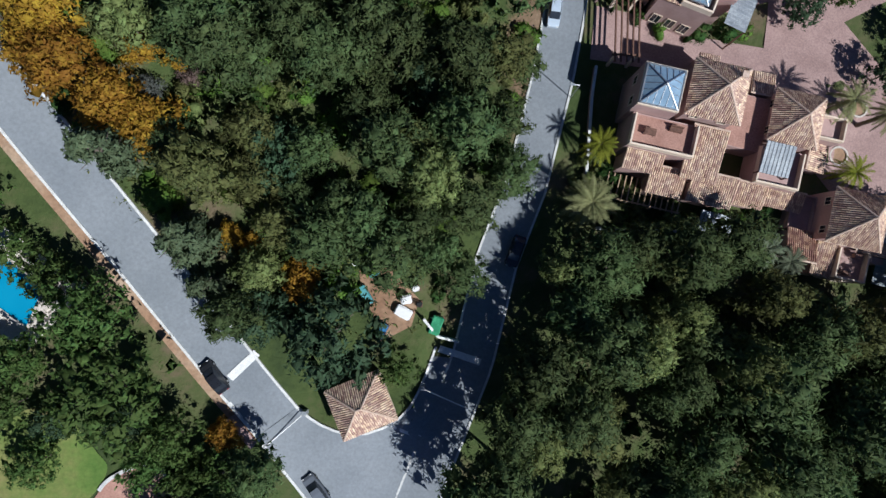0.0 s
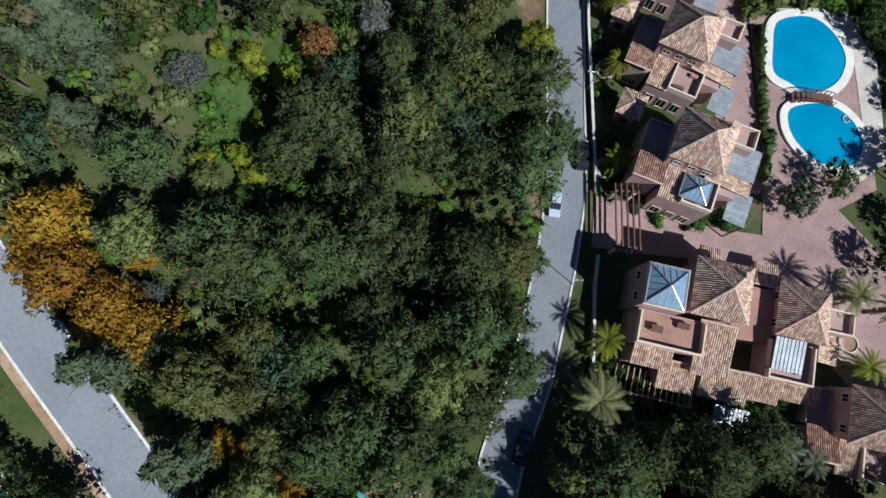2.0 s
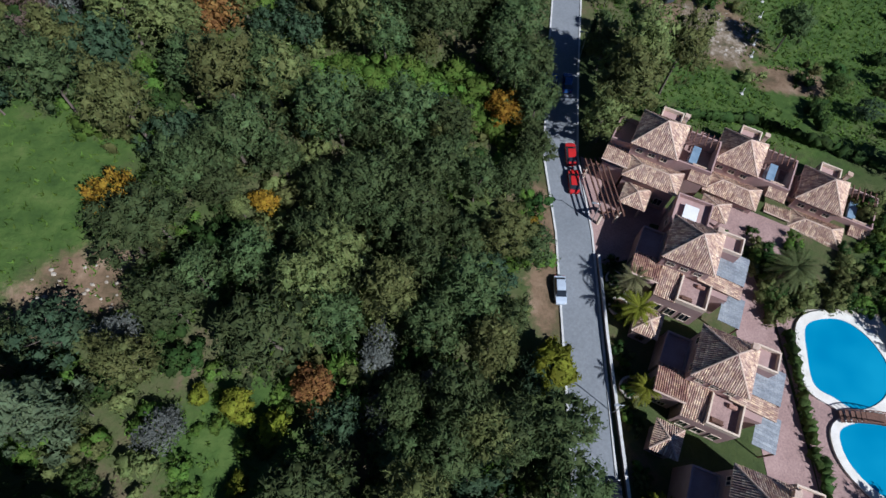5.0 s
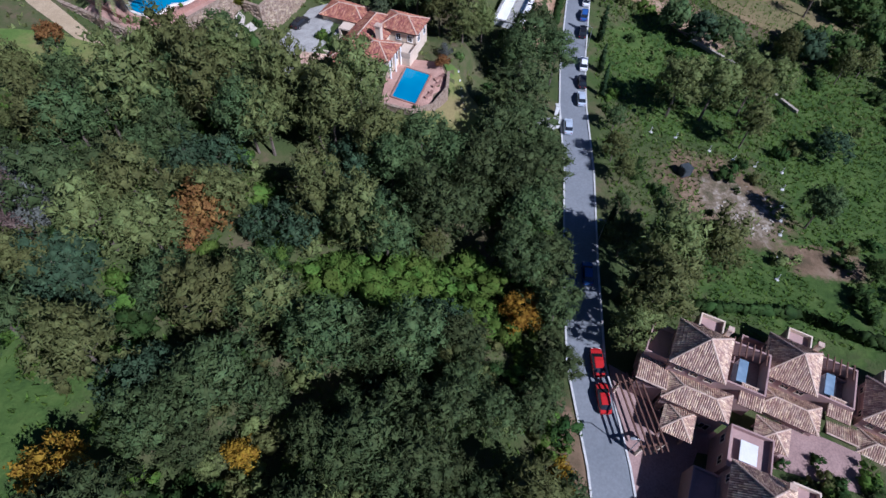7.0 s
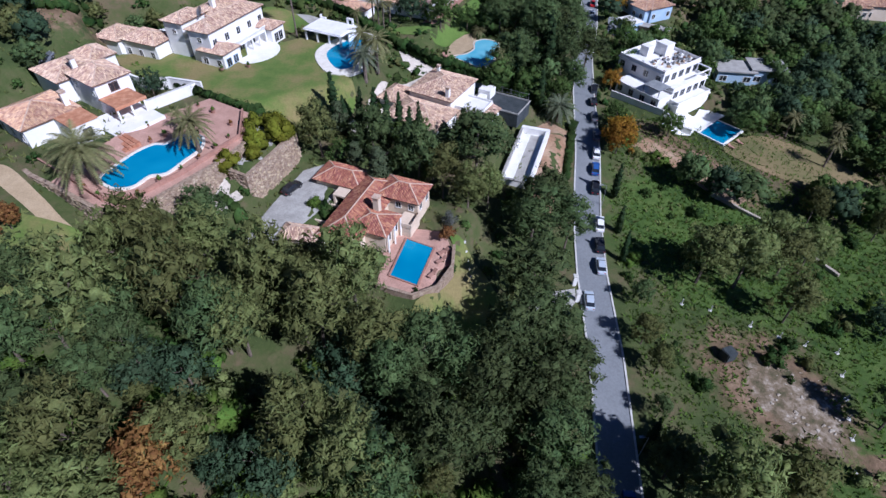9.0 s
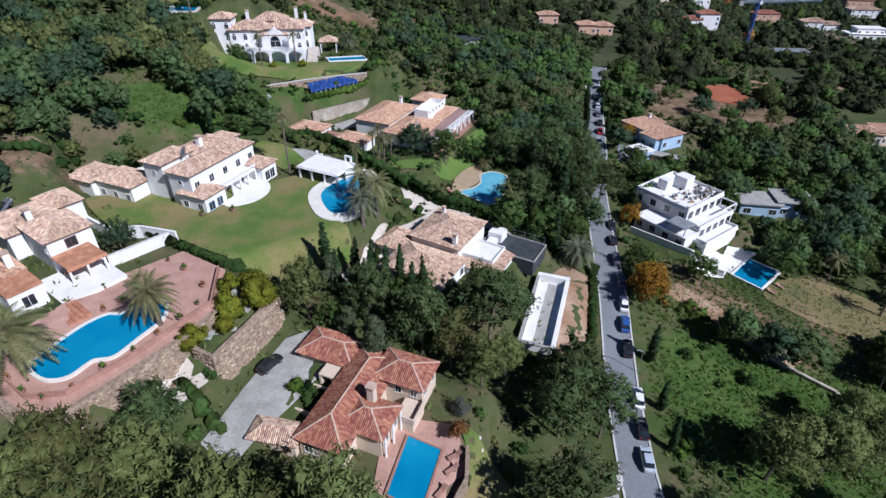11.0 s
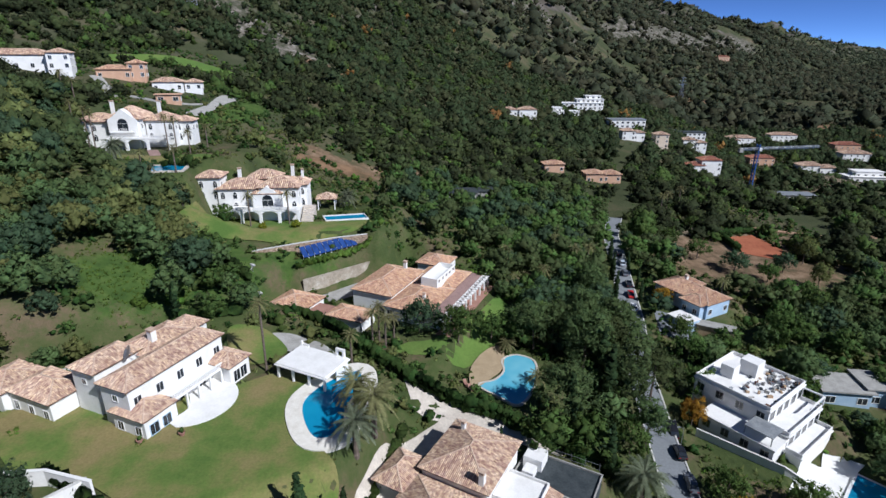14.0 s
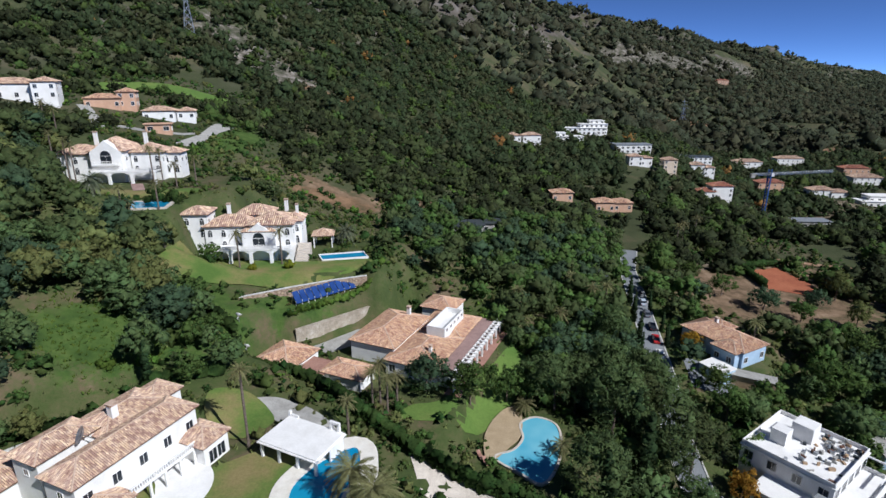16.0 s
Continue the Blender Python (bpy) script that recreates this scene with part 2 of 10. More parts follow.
# centre x, centre y, half length, half width, turn, soil: patches of other soil in the ground
PATCHES = [
    (82, 138, 26, 30, 0, "lush"), (60, 108, 26, 16, 0, "lush"), (50, 160, 20, 24, 0, "lush"), (-58, 74, 20, 16, 20, "lush"), (-24.5, 44.5, 8, 10, 0, "lush"), (-62, 240, 16, 18, 0, "lush"), (-10, 97, 18, 9, 0, "lush"), (168, 388, 26, 16, 20, "lush"),
    (49, 124, 10, 14, 35, "earth"), (-43.5, 63, 8, 4.6, 20, "earth"), (-48.5, 57.5, 4, 2.6, 30, "earth"), (56, 184, 18, 6, -50, "earth"), (104, 306, 42, 30, 25, "earth"), (-70, 229, 14, 10, 15, "lush"), (-46, 342, 18, 7, -20, "earth"), (-92, 360, 12, 26, -10, "lush"), (-42, 254, 10, 4, 25, "lush"), (-90, 192, 14, 7, 40, "earth"), (-14, 352, 30, 10, 20, "earth"), (62, 110, 8, 4, -10, "earth"), (78, 182, 14, 5, -40, "earth"), (12, 28, 4, 12, -5, "earth"), (13, 72, 3, 14, 0, "earth"), (90, 330, 14, 6, 30, "stony"),
    (51, 122, 6, 9, 30, "stony"), (250, 500, 90, 22, 25, "stony"),
    (-122, 520, 62, 24, -25, "rock"), (410, 1035, 90, 40, 20, "soil"), (172, 1045, 60, 30, 40, "rock"), (440, 1400, 150, 50, 40, "rock"), (620, 1540, 170, 60, 40, "rock"), (830, 1780, 220, 70, 40, "rock"), (770, 1300, 130, 40, 20, "rock"), (470, 800, 60, 24, 30, "soil"), (20, 566, 40, 10, 10, "soil"), (75, 640, 40, 10, 20, "soil"), (-46, 337, 16, 7, 10, "soil"), (-72, 500, 26, 10, -30, "soil"),
]


def ground_mat():
    """Scrubby grass with bare soil; on the mountain, scrub green with grey and brown rock on noise-shaped outcrops."""
    m = bpy.data.materials.new("hillside_ground")
    m.use_nodes = True
    nt = m.node_tree
    p = nt.nodes["Principled BSDF"]
    grass = ramp_colour(nt, noise_fac(nt, 0.07, 9, 0.75), [(0.32, (0.034, 0.050, 0.018)), (0.46, (0.060, 0.082, 0.026)), (0.54, (0.085, 0.092, 0.038)), (0.62, (0.13, 0.10, 0.06)), (0.74, (0.20, 0.15, 0.10))])
    rock = ramp_colour(nt, noise_fac(nt, 0.03, 9, 0.75), [(0.3, (0.05, 0.045, 0.035)), (0.55, (0.11, 0.095, 0.08)), (0.72, (0.20, 0.185, 0.17))])
    scrub = ramp_colour(nt, noise_fac(nt, 0.02, 9, 0.75), [(0.3, (0.036, 0.046, 0.020)), (0.5, (0.056, 0.066, 0.030)), (0.6, (0.10, 0.088, 0.050)), (0.72, (0.17, 0.125, 0.080))])
    geo = nt.nodes.new("ShaderNodeNewGeometry")
    sep = nt.nodes.new("ShaderNodeSeparateXYZ")
    nt.links.new(geo.outputs["Position"], sep.inputs[0])
    high = nt.nodes.new("ShaderNodeMapRange")
    high.inputs["From Min"].default_value, high.inputs["From Max"].default_value = 60, 110
    nt.links.new(sep.outputs["Z"], high.inputs["Value"])
    north = nt.nodes.new("ShaderNodeMapRange")
    north.inputs["From Min"].default_value, north.inputs["From Max"].default_value = 285, 345
    nt.links.new(sep.outputs["Y"], north.inputs["Value"])
    wild = nt.nodes.new("ShaderNodeMath")
    wild.operation = "MAXIMUM"
    nt.links.new(high.outputs[0], wild.inputs[0])
    nt.links.new(north.outputs[0], wild.inputs[1])
    bare = ramp_colour(nt, noise_fac(nt, 0.0075, 9, 0.72), [(0.50, (0, 0, 0)), (0.57, (1, 1, 1))])
    hill = mixed(nt, bare, scrub, mixed(nt, high.outputs[0], scrub, rock))
    col = mixed(nt, wild.outputs[0], grass, hill)
    earth = ramp_colour(nt, noise_fac(nt, 0.22, 8, 0.7), [(0.28, (0.05, 0.06, 0.028)), (0.42, (0.12, 0.085, 0.05)), (0.55, (0.20, 0.135, 0.085)), (0.72, (0.30, 0.22, 0.15))])
    stony = ramp_colour(nt, noise_fac(nt, 0.5, 8, 0.75), [(0.36, (0.07, 0.07, 0.035)), (0.5, (0.17, 0.13, 0.085)), (0.6, (0.30, 0.25, 0.19)), (0.7, (0.52, 0.48, 0.42))])
    lush = ramp_colour(nt, noise_fac(nt, 0.25, 8, 0.7), [(0.3, (0.028, 0.056, 0.014)), (0.5, (0.056, 0.098, 0.022)), (0.64, (0.085, 0.128, 0.032)), (0.75, (0.11, 0.11, 0.045))])
    crag = ramp_colour(nt, noise_fac(nt, 0.11, 10, 0.8), [(0.38, (0.042, 0.050, 0.026)), (0.47, (0.08, 0.078, 0.055)), (0.54, (0.17, 0.15, 0.125)), (0.62, (0.29, 0.27, 0.24)), (0.72, (0.42, 0.40, 0.37))])
    soil = ramp_colour(nt, noise_fac(nt, 0.12, 9, 0.75), [(0.32, (0.06, 0.06, 0.03)), (0.48, (0.17, 0.105, 0.06)), (0.62, (0.27, 0.17, 0.10)), (0.74, (0.36, 0.26, 0.17))])
    edge = noise_fac(nt, 0.2, 10, 0.8)
    for px, py, rx, ry, turn, paint in PATCHES:
        sub = nt.nodes.new("ShaderNodeVectorMath")
        sub.operation = "SUBTRACT"
        sub.inputs[1].default_value = (px, py, 0)
        nt.links.new(geo.outputs["Position"], sub.inputs[0])
        mp = nt.nodes.new("ShaderNodeMapping")
        mp.inputs["Rotation"].default_value = (0, 0, radians(-turn))
        nt.links.new(sub.outputs[0], mp.inputs["Vector"])
        sc = nt.nodes.new("ShaderNodeVectorMath")
        sc.operation = "MULTIPLY"
        sc.inputs[1].default_value = (1 / rx, 1 / ry, 0)
        nt.links.new(mp.outputs[0], sc.inputs[0])
        ln = nt.nodes.new("ShaderNodeVectorMath")
        ln.operation = "LENGTH"
        nt.links.new(sc.outputs[0], ln.inputs[0])
        ad = nt.nodes.new("ShaderNodeMath")
        ad.operation = "MULTIPLY_ADD"
        ad.inputs[1].default_value = 2.2
        nt.links.new(edge, ad.inputs[0])
        nt.links.new(ln.outputs["Value"], ad.inputs[2])
        mr = nt.nodes.new("ShaderNodeMapRange")
        mr.inputs["From Min"].default_value, mr.inputs["From Max"].default_value = 2.2, 1.85
        nt.links.new(ad.outputs[0], mr.inputs["Value"])
        col = mixed(nt, mr.outputs[0], col, {"earth": earth, "stony": stony, "lush": lush, "rock": crag, "soil": soil}[paint])
    nt.links.new(col, p.inputs["Base Color"])
    p.inputs["Roughness"].default_value, p.inputs["Specular IOR Level"].default_value = 0.95, 0.15
    b = nt.nodes.new("ShaderNodeBump")
    b.inputs["Strength"].default_value, b.inputs["Distance"].default_value = 0.7, 0.4
    nt.links.new(noise_fac(nt, 0.9, 6, 0.7), b.inputs["Height"])
    nt.links.new(b.outputs[0], p.inputs["Normal"])
    return m


M_GROUND = ground_mat()


# ---- mesh helpers ----
def ob_from(name, verts, faces, material, parent=None, label="", smooth=False):
    me = bpy.data.meshes.new(name)
    me.from_pydata([tuple(v) for v in verts], [], [tuple(f) for f in faces])
    me.materials.append(material)
    if smooth:
        me.polygons.foreach_set("use_smooth", [True] * len(me.polygons))
    ob = new(name, me)
    ob.parent = parent
    return tagged(ob, label)


def part(name, bm, material, parent, label=""):
    me = bpy.data.meshes.new(name)
    bmesh.ops.recalc_face_normals(bm, faces=bm.faces[:])
    bm.to_mesh(me)
    bm.free()
    me.materials.append(material)
    ob = new(name, me)
    ob.parent = parent
    return tagged(ob, label)


def thing(name, x, y, z, turn=0.0, label="", category="", group=""):
    ob = new(name)
    ob.empty_display_size = 0.2
    ob.matrix_basis = pose(x, y, z, 0, 0, turn)
    return tagged(ob, label, category, group)


def box(bm, x0, x1, y0, y1, z0, z1, bevel=0.0):
    m = Matrix.Translation(((x0 + x1) / 2, (y0 + y1) / 2, (z0 + z1) / 2)) @ Matrix.Diagonal((x1 - x0, y1 - y0, z1 - z0, 1))
    r = bmesh.ops.create_cube(bm, size=1.0, matrix=m)
    if bevel:
        bmesh.ops.bevel(bm, geom=list({e for v in r["verts"] for e in v.link_edges}), offset=bevel, segments=2, affect="EDGES")
    return bm


def boxes(*items, bevel=0.0):
    bm = bmesh.new()
    for it in items:
        box(bm, *it, bevel=bevel)
    return bm


def beam(bm, p, q, w, h=None, sides=4):
    """A straight bar from p to q."""
    p, q = Vector(p), Vector(q)
    d = q - p
    rot = d.to_track_quat("Z", "Y").to_matrix().to_4x4()
    m = Matrix.Translation((p + q) / 2) @ rot @ Matrix.Diagonal((w / (1.414 if sides == 4 else 1) * 2 * 0.5 * (1.414 if sides == 4 else 1), (h or w), d.length, 1))
    if sides == 4:
        bmesh.ops.create_cube(bm, size=1.0, matrix=m)
    else:
        bmesh.ops.create_cone(bm, cap_ends=True, segments=sides, radius1=0.5, radius2=0.5, depth=1.0, matrix=m)
    return bm


def prism(bm, pts, z0, z1):
    """An upright prism over a polygon of plan points; z0 and z1 may be numbers or functions."""
    f0 = z0 if callable(z0) else (lambda x, y: z0)
    f1 = z1 if callable(z1) else (lambda x, y: z1)
    lo = [bm.verts.new((x, y, f0(x, y))) for x, y in pts]
    hi = [bm.verts.new((x, y, f1(x, y))) for x, y in pts]
    n = len(pts)
    bm.faces.new(lo[::-1]), bm.faces.new(hi)
    for i in range(n):
        bm.faces.new((lo[i], lo[(i + 1) % n], hi[(i + 1) % n], hi[i]))
    return bm


def smooth_loop(pts, n=6):
    """A closed Catmull-Rom curve through plan points."""
    out = []
    k = len(pts)
    for i in range(k):
        p0, p1, p2, p3 = (Vector(pts[(i + j - 1) % k]) for j in range(4))
        for s in range(n):
            t = s / n
            out.append(tuple(0.5 * (2 * p1 + (p2 - p0) * t + (2 * p0 - 5 * p1 + 4 * p2 - p3) * t * t + (3 * p1 - p0 - 3 * p2 + p3) * t ** 3)))
    return out


def grown(pts, d):
    """A plan polygon pushed outwards by d."""
    c = sum((Vector(p) for p in pts), Vector((0, 0))) / len(pts)
    area = sum(pts[i][0] * pts[(i + 1) % len(pts)][1] - pts[(i + 1) % len(pts)][0] * pts[i][1] for i in range(len(pts)))
    sgn = 1 if area > 0 else -1
    out = []
    for i, p in enumerate(pts):
        a, b = Vector(pts[i - 1]), Vector(pts[(i + 1) % len(pts)])
        t = (b - a).normalized()
        out.append((p[0] + t.y * d * sgn, p[1] - t.x * d * sgn))
    return out


# ---- the lie of the land ----
# terrain-begin
ROAD_Y = [-60, -30, -13, 0.4, 10, 25, 35, 76, 90, 107, 128, 146, 162, 182, 209, 228, 250, 264, 315, 360, 520, 900]
ROAD_X = [-16, -3, 3.8, 7.1, 10.9, 14.7, 16.5, 18.0, 17.4, 19.4, 22.4, 24, 26.3, 30.2, 34.6, 38, 44, 47, 58, 76, 130, 240]


def smoothstep(v, a, b):
    u = np.clip((v - a) / (b - a), 0, 1)
    return u * u * (3 - 2 * u)


def road_x(y):
    return np.interp(y, ROAD_Y, ROAD_X)


def road_z(y):
    return -1.0 + 3 * smoothstep(y, 150, 195) + 5 * smoothstep(y, 195, 320) + 0.02 * np.maximum(y - 320, 0)


# centre x, centre y, half width, half depth, turn, level, width of the bank round it
PADS = [
    (-14, 147, 13, 12, -20, 8.2, 3.5), (-29.4, 156, 5, 12, -22, 10.2, 4), (-48.6, 160.2, 9, 14.5, -25, 17.6, 2.5), (-70, 171, 13, 15, -20, 18.3, 5),
    (-44, 193, 24, 17, 28, 16.7, 4), (-66, 203, 12, 12, 28, 17.0, 5), (-2, 187, 14, 14, -22, 8.4, 4), (15.5, 176, 5, 12, -18, 4.2, 3), (6, 217, 10, 11, 0, 8.8, 4), (-18, 250, 22, 23, -25, 12.6, 4),
    (-48, 282, 27, 14, -8, 24.4, 6), (-94, 305, 24, 18, 5, 40.4, 12), (57, 212, 12, 15, -35, 0.3, 4), (68, 197, 9, 8, -35, -2.7, 4), (65, 263, 10, 10, -35, 4.0, 4),
    (54, 51, 12, 14, 0, -3.1, 4), (38, 17, 13, 10, -12, -2.0, 4), (-6.5, -5, 5, 6, 0, 1.6, 2), (-10, -16.6, 5, 3.6, 0, 1.5, 4),
    (-84, 276.5, 7.5, 7, 12, 39.3, 5), (-35.6, 258.2, 10, 1.8, 40, 20.9, 3.5), (-50.5, 138.6, 6, 2.6, -15, 13.0, 3), (-41.2, 148.6, 2.6, 6, -33, 12.6, 1.6), (-36.9, 161.0, 2.4, 7.2, -22, 15.9, 0.9),
]


def land(x, y):
    """The level of the ground at plan points."""
    x, y = np.asarray(x, float), np.asarray(y, float)
    d = x - road_x(y)
    left, right = np.maximum(-d - 3.4, 0), np.maximum(d - 3.4, 0)
    z = road_z(y) + 0.205 * np.minimum(left, 350) + 0.15 * np.clip(left - 100, 0, 55) - 0.05 * np.clip(left, 0, 90) * smoothstep(y, 300, 340)
    z = z - (3.2 + 3.8 * smoothstep(y, 85, 120)) * (1 - np.exp(-right / 38)) - 24 * smoothstep(right, 25, 110) * smoothstep(y, 350, 470)
    s = -0.716 * (x + 172) + 0.698 * (y - 388)
    a = 0.698 * (x + 172) + 0.716 * (y - 388)
    rise = np.where(s > -140, 0.5 * 0.62 * (np.sqrt((s - 60) ** 2 + 2500) + (s - 60)) - 1.5, 0)
    top = 325 - 0.07 * np.clip(a - 900, 0, 3000) + 45 * np.sin(a / 170 + 1.0) * smoothstep(a, 300, 900) + 22 * np.sin(a / 61)
    top = np.maximum(top + np.interp(a, [300, 900, 1330, 2060, 2400, 3150, 3700, 4330], [0, 30, 62, 46, 36, 16, -10, -34]), 60)
    rise = top * (1 - np.exp(-np.maximum(rise, 0) / top * 1.15))
    gully = np.sin(a / 95 + 0.6 * np.sin(s / 120)) + 0.6 * np.sin(a / 41 + s / 90 + 1.3)
    z = z + rise + gully * 14 * smoothstep(rise, 40, 200)
    for cx, cy, hx, hy, turn, level, bank in PADS:
        c, sn = math.cos(radians(turn)), math.sin(radians(turn))
        u, v = (x - cx) * c + (y - cy) * sn, -(x - cx) * sn + (y - cy) * c
        out = np.hypot(np.maximum(np.abs(u) - hx, 0), np.maximum(np.abs(v) - hy, 0))
        w = 1 - smoothstep(out, 0, bank)
        z = z * (1 - w) + level * w
    return z
# terrain-end


def spread(lo, hi, step, far_lo, far_hi, grow=1.12):
    inner = list(np.arange(lo, hi + 0.1, step))
    for sign, end in ((-1, far_lo), (1, far_hi)):
        p, s = (lo if sign < 0 else hi), step
        while (p - end) * sign < 0:
            s = min(s * grow, 55)
            p += sign * s
            inner.append(p)
    return np.array(sorted(inner))


GX, GY = spread(-110, 120, 2.0, -2600, 3400), spread(-60, 330, 2.0, -900, 4400)
gx, gy = np.meshgrid(GX, GY)
GZ = land(gx, gy)
rough = np.array([[noise.fractal((px * 0.012, py * 0.012, 3.0), 0.9, 2.1, 6) for px in GX] for py in GY])
GZ = GZ + rough * 40 * smoothstep(GZ, 80, 260) + rough * 5 * smoothstep(gy, 330, 420)


def level(x, y):
    """The level of the built ground mesh at one plan point."""
    i, j = min(max(int(np.searchsorted(GX, x)) - 1, 0), len(GX) - 2), min(max(int(np.searchsorted(GY, y)) - 1, 0), len(GY) - 2)
    u, v = (x - GX[i]) / (GX[i + 1] - GX[i]), (y - GY[j]) / (GY[j + 1] - GY[j])
    return float((GZ[j, i] * (1 - u) + GZ[j, i + 1] * u) * (1 - v) + (GZ[j + 1, i] * (1 - u) + GZ[j + 1, i + 1] * u) * v)


nx, ny = len(GX), len(GY)
quads = [(j * nx + i, j * nx + i + 1, (j + 1) * nx + i + 1, (j + 1) * nx + i) for j in range(ny - 1) for i in range(nx - 1)]
ground = ob_from("ground", np.stack([gx.ravel(), gy.ravel(), GZ.ravel()], 1), quads, M_GROUND, None, "scrubby green hillside ground with bare soil and mountain rock", True)
tagged(ground, category="ground", kind="structure")


def inside(x, y, poly):
    hit = False
    for i in range(len(poly)):
        (x0, y0), (x1, y1) = poly[i - 1], poly[i]
        if (y0 > y) != (y1 > y) and x < (x1 - x0) * (y - y0) / (y1 - y0) + x0:
            hit = not hit
    return hit


def inside_many(x, y, poly):
    hit = np.zeros(len(x), bool)
    for i in range(len(poly)):
        (x0, y0), (x1, y1) = poly[i - 1], poly[i]
        if y0 != y1:
            hit ^= ((y0 > y) != (y1 > y)) & (x < (x1 - x0) * (y - y0) / (y1 - y0) + x0)
    return hit


OPEN = []


def drape(name, poly, material, lift=0.08, step=2.0, label="", category="", kind="structure", lev=None):
    """A thin sheet laid over the ground inside a plan polygon."""
    from mathutils.geometry import delaunay_2d_cdt
    pts = []
    for i in range(len(poly)):
        a, b = Vector(poly[i - 1]), Vector(poly[i])
        k = max(1, int((b - a).length / step))
        pts += [a + (b - a) * (s / k) for s in range(k)]
    n = len(pts)
    xs, ys = [p.x for p in pts], [p.y for p in pts]
    y = min(ys) + step / 2
    while y < max(ys):
        x = min(xs) + step / 2
        while x < max(xs):
            if inside(x, y, poly):
                pts.append(Vector((x, y)))
            x += step
        y += step
    v, e, f, *_ = delaunay_2d_cdt(pts, [], [list(range(n))], 1, 1e-4)
    lev = lev or level
    top = [(p.x, p.y, lev(p.x, p.y) + lift) for p in v]
    OPEN.append(poly)
    ob = ob_from(name, top, f, material, None, label, True)
    return tagged(ob, category=category, kind=kind)


# ---- roads ----
def ribbon(line, half, lift, off=0.0, width=None):
    """Left and right edges of a strip along a plan line (dense points)."""
    a, b = [], []
    for i, p in enumerate(line):
        q0, q1 = Vector(line[max(i - 1, 0)]), Vector(line[min(i + 1, len(line) - 1)])
        t = (q1 - q0).normalized()
        nrm = Vector((-t.y, t.x))
        h = half(p) if callable(half) else half
        a.append(Vector(p) + nrm * (off * h + (width or h)))
        b.append(Vector(p) + nrm * (off * h - (width or h)))
    return a, b


def dense(pts, step=2.0):
    out = []
    for p, q in zip(pts, pts[1:]):
        p, q = Vector(p), Vector(q)
        k = max(1, int((q - p).length / step))
        out += [tuple(p + (q - p) * (s / k)) for s in range(k)]
    return out + [tuple(pts[-1])]


def strip(name, line, half, material, lift, thick, label, category, off=0.0, width=None, lev=None, tilted=False):
    """A slab of road or kerb along a line: a top and two sides that go down into the ground."""
    a, b = ribbon(line, half, lift, off, width)
    lev = lev or (lambda x, y: level(x, y))
    vs, fs = [], []
    for p, q, m in zip(a, b, line):
        z = lev(*m) + lift
        za, zb = (max(level(p.x, p.y) + lift, z - 2.0), max(level(q.x, q.y) + lift, z - 2.0)) if tilted else (z, z)
        vs += [(p.x, p.y, za), (q.x, q.y, zb), (p.x, p.y, za - thick), (q.x, q.y, zb - thick)]
    for i in range(len(line) - 1):
        k = 4 * i
        fs += [(k, k + 1, k + 5, k + 4), (k + 2, k, k + 4, k + 6), (k + 1, k + 3, k + 7, k + 5)]
    fs += [(0, 2, 3, 1), tuple(4 * (len(line) - 1) + j for j in (0, 1, 3, 2))]
    ob = ob_from(name, vs, fs, material, None, label)
    return tagged(ob, category=category, kind="structure")


main_line = [(float(road_x(y)), float(y)) for y in np.arange(-40, 338, 2.0)]
strip("road", main_line, 2.7, M_ASPHALT, 0.12, 0.5, "grey asphalt residential lane along the wood", "road")
for k, s in (("kerb", 1), ("kerb", -1)):
    strip(k, main_line, 2.7, M_KERB, 0.24, 0.5, "pale painted concrete kerb beside the lane", "kerb", off=s, width=0.14)
west_line = dense([(-190, 168), (-120, 100), (-72, 49.6), (-46.7, 16.7), (-35.0, 0.4), (-24.1, -14.8), (-20.4, -19.9)])
strip("road", west_line, 2.9, M_ASPHALT, 0.14, 0.6, "grey asphalt road coming down the slope", "road", tilted=True)
strip("verge", west_line, 2.9, M_DIRT, 0.06, 0.4, "dry sandy verge beside the sloping road", "verge", off=-1.22, width=0.55, tilted=True)
for s in (1, -1):
    strip("kerb", west_line, 2.9, M_KERB, 0.26, 0.6, "white painted kerb beside the sloping road", "kerb", off=s, width=0.15, tilted=True)
corner = dense([(-18.0, -18.2), (-16.8, -19.4), (-15.4, -20.4), (-13.6, -21.2), (-11.6, -21.7), (-9.6, -21.6), (-7.6, -20.9), (-5.6, -19.7), (-4.2, -18.3), (-3.2, -16.6), (-2.2, -14.4), (-0.9, -10.8)], 1.0)
strip("kerb", corner, 0.15, M_KERB, 0.28, 0.6, "pale rounded kerb in front of the guardhouse", "kerb", tilted=True)
strip("kerb", dense([(-22.8, -21.6), (-17.3, -29.7), (-9.5, -41)], 1.5), 0.15, M_KERB, 0.28, 0.6, "white painted kerb beside the junction", "kerb", tilted=True)
drape("road", [(-22.9, -21.4), (-20.6, -19.8), (-18.2, -18.0)] + corner[1::2] + [(5.0, -13.2), (2.7, -18.2), (0.4, -23.2), (-0.2, -32), (-1, -42), (-9.4, -41), (-17.2, -29.7)], M_ASPHALT, 0.17, 1.5, "wide grey asphalt junction in front of the guardhouse", "road")
drape("patio", smooth_loop([(-41.4, -30), (-40.2, -26.6), (-38.4, -24.9), (-35.6, -24.0), (-33.0, -25.4), (-31, -30), (-36, -33)]), M_TERRA, 0.12, 1.5, "curved terracotta patio in a shaded garden", "patio")
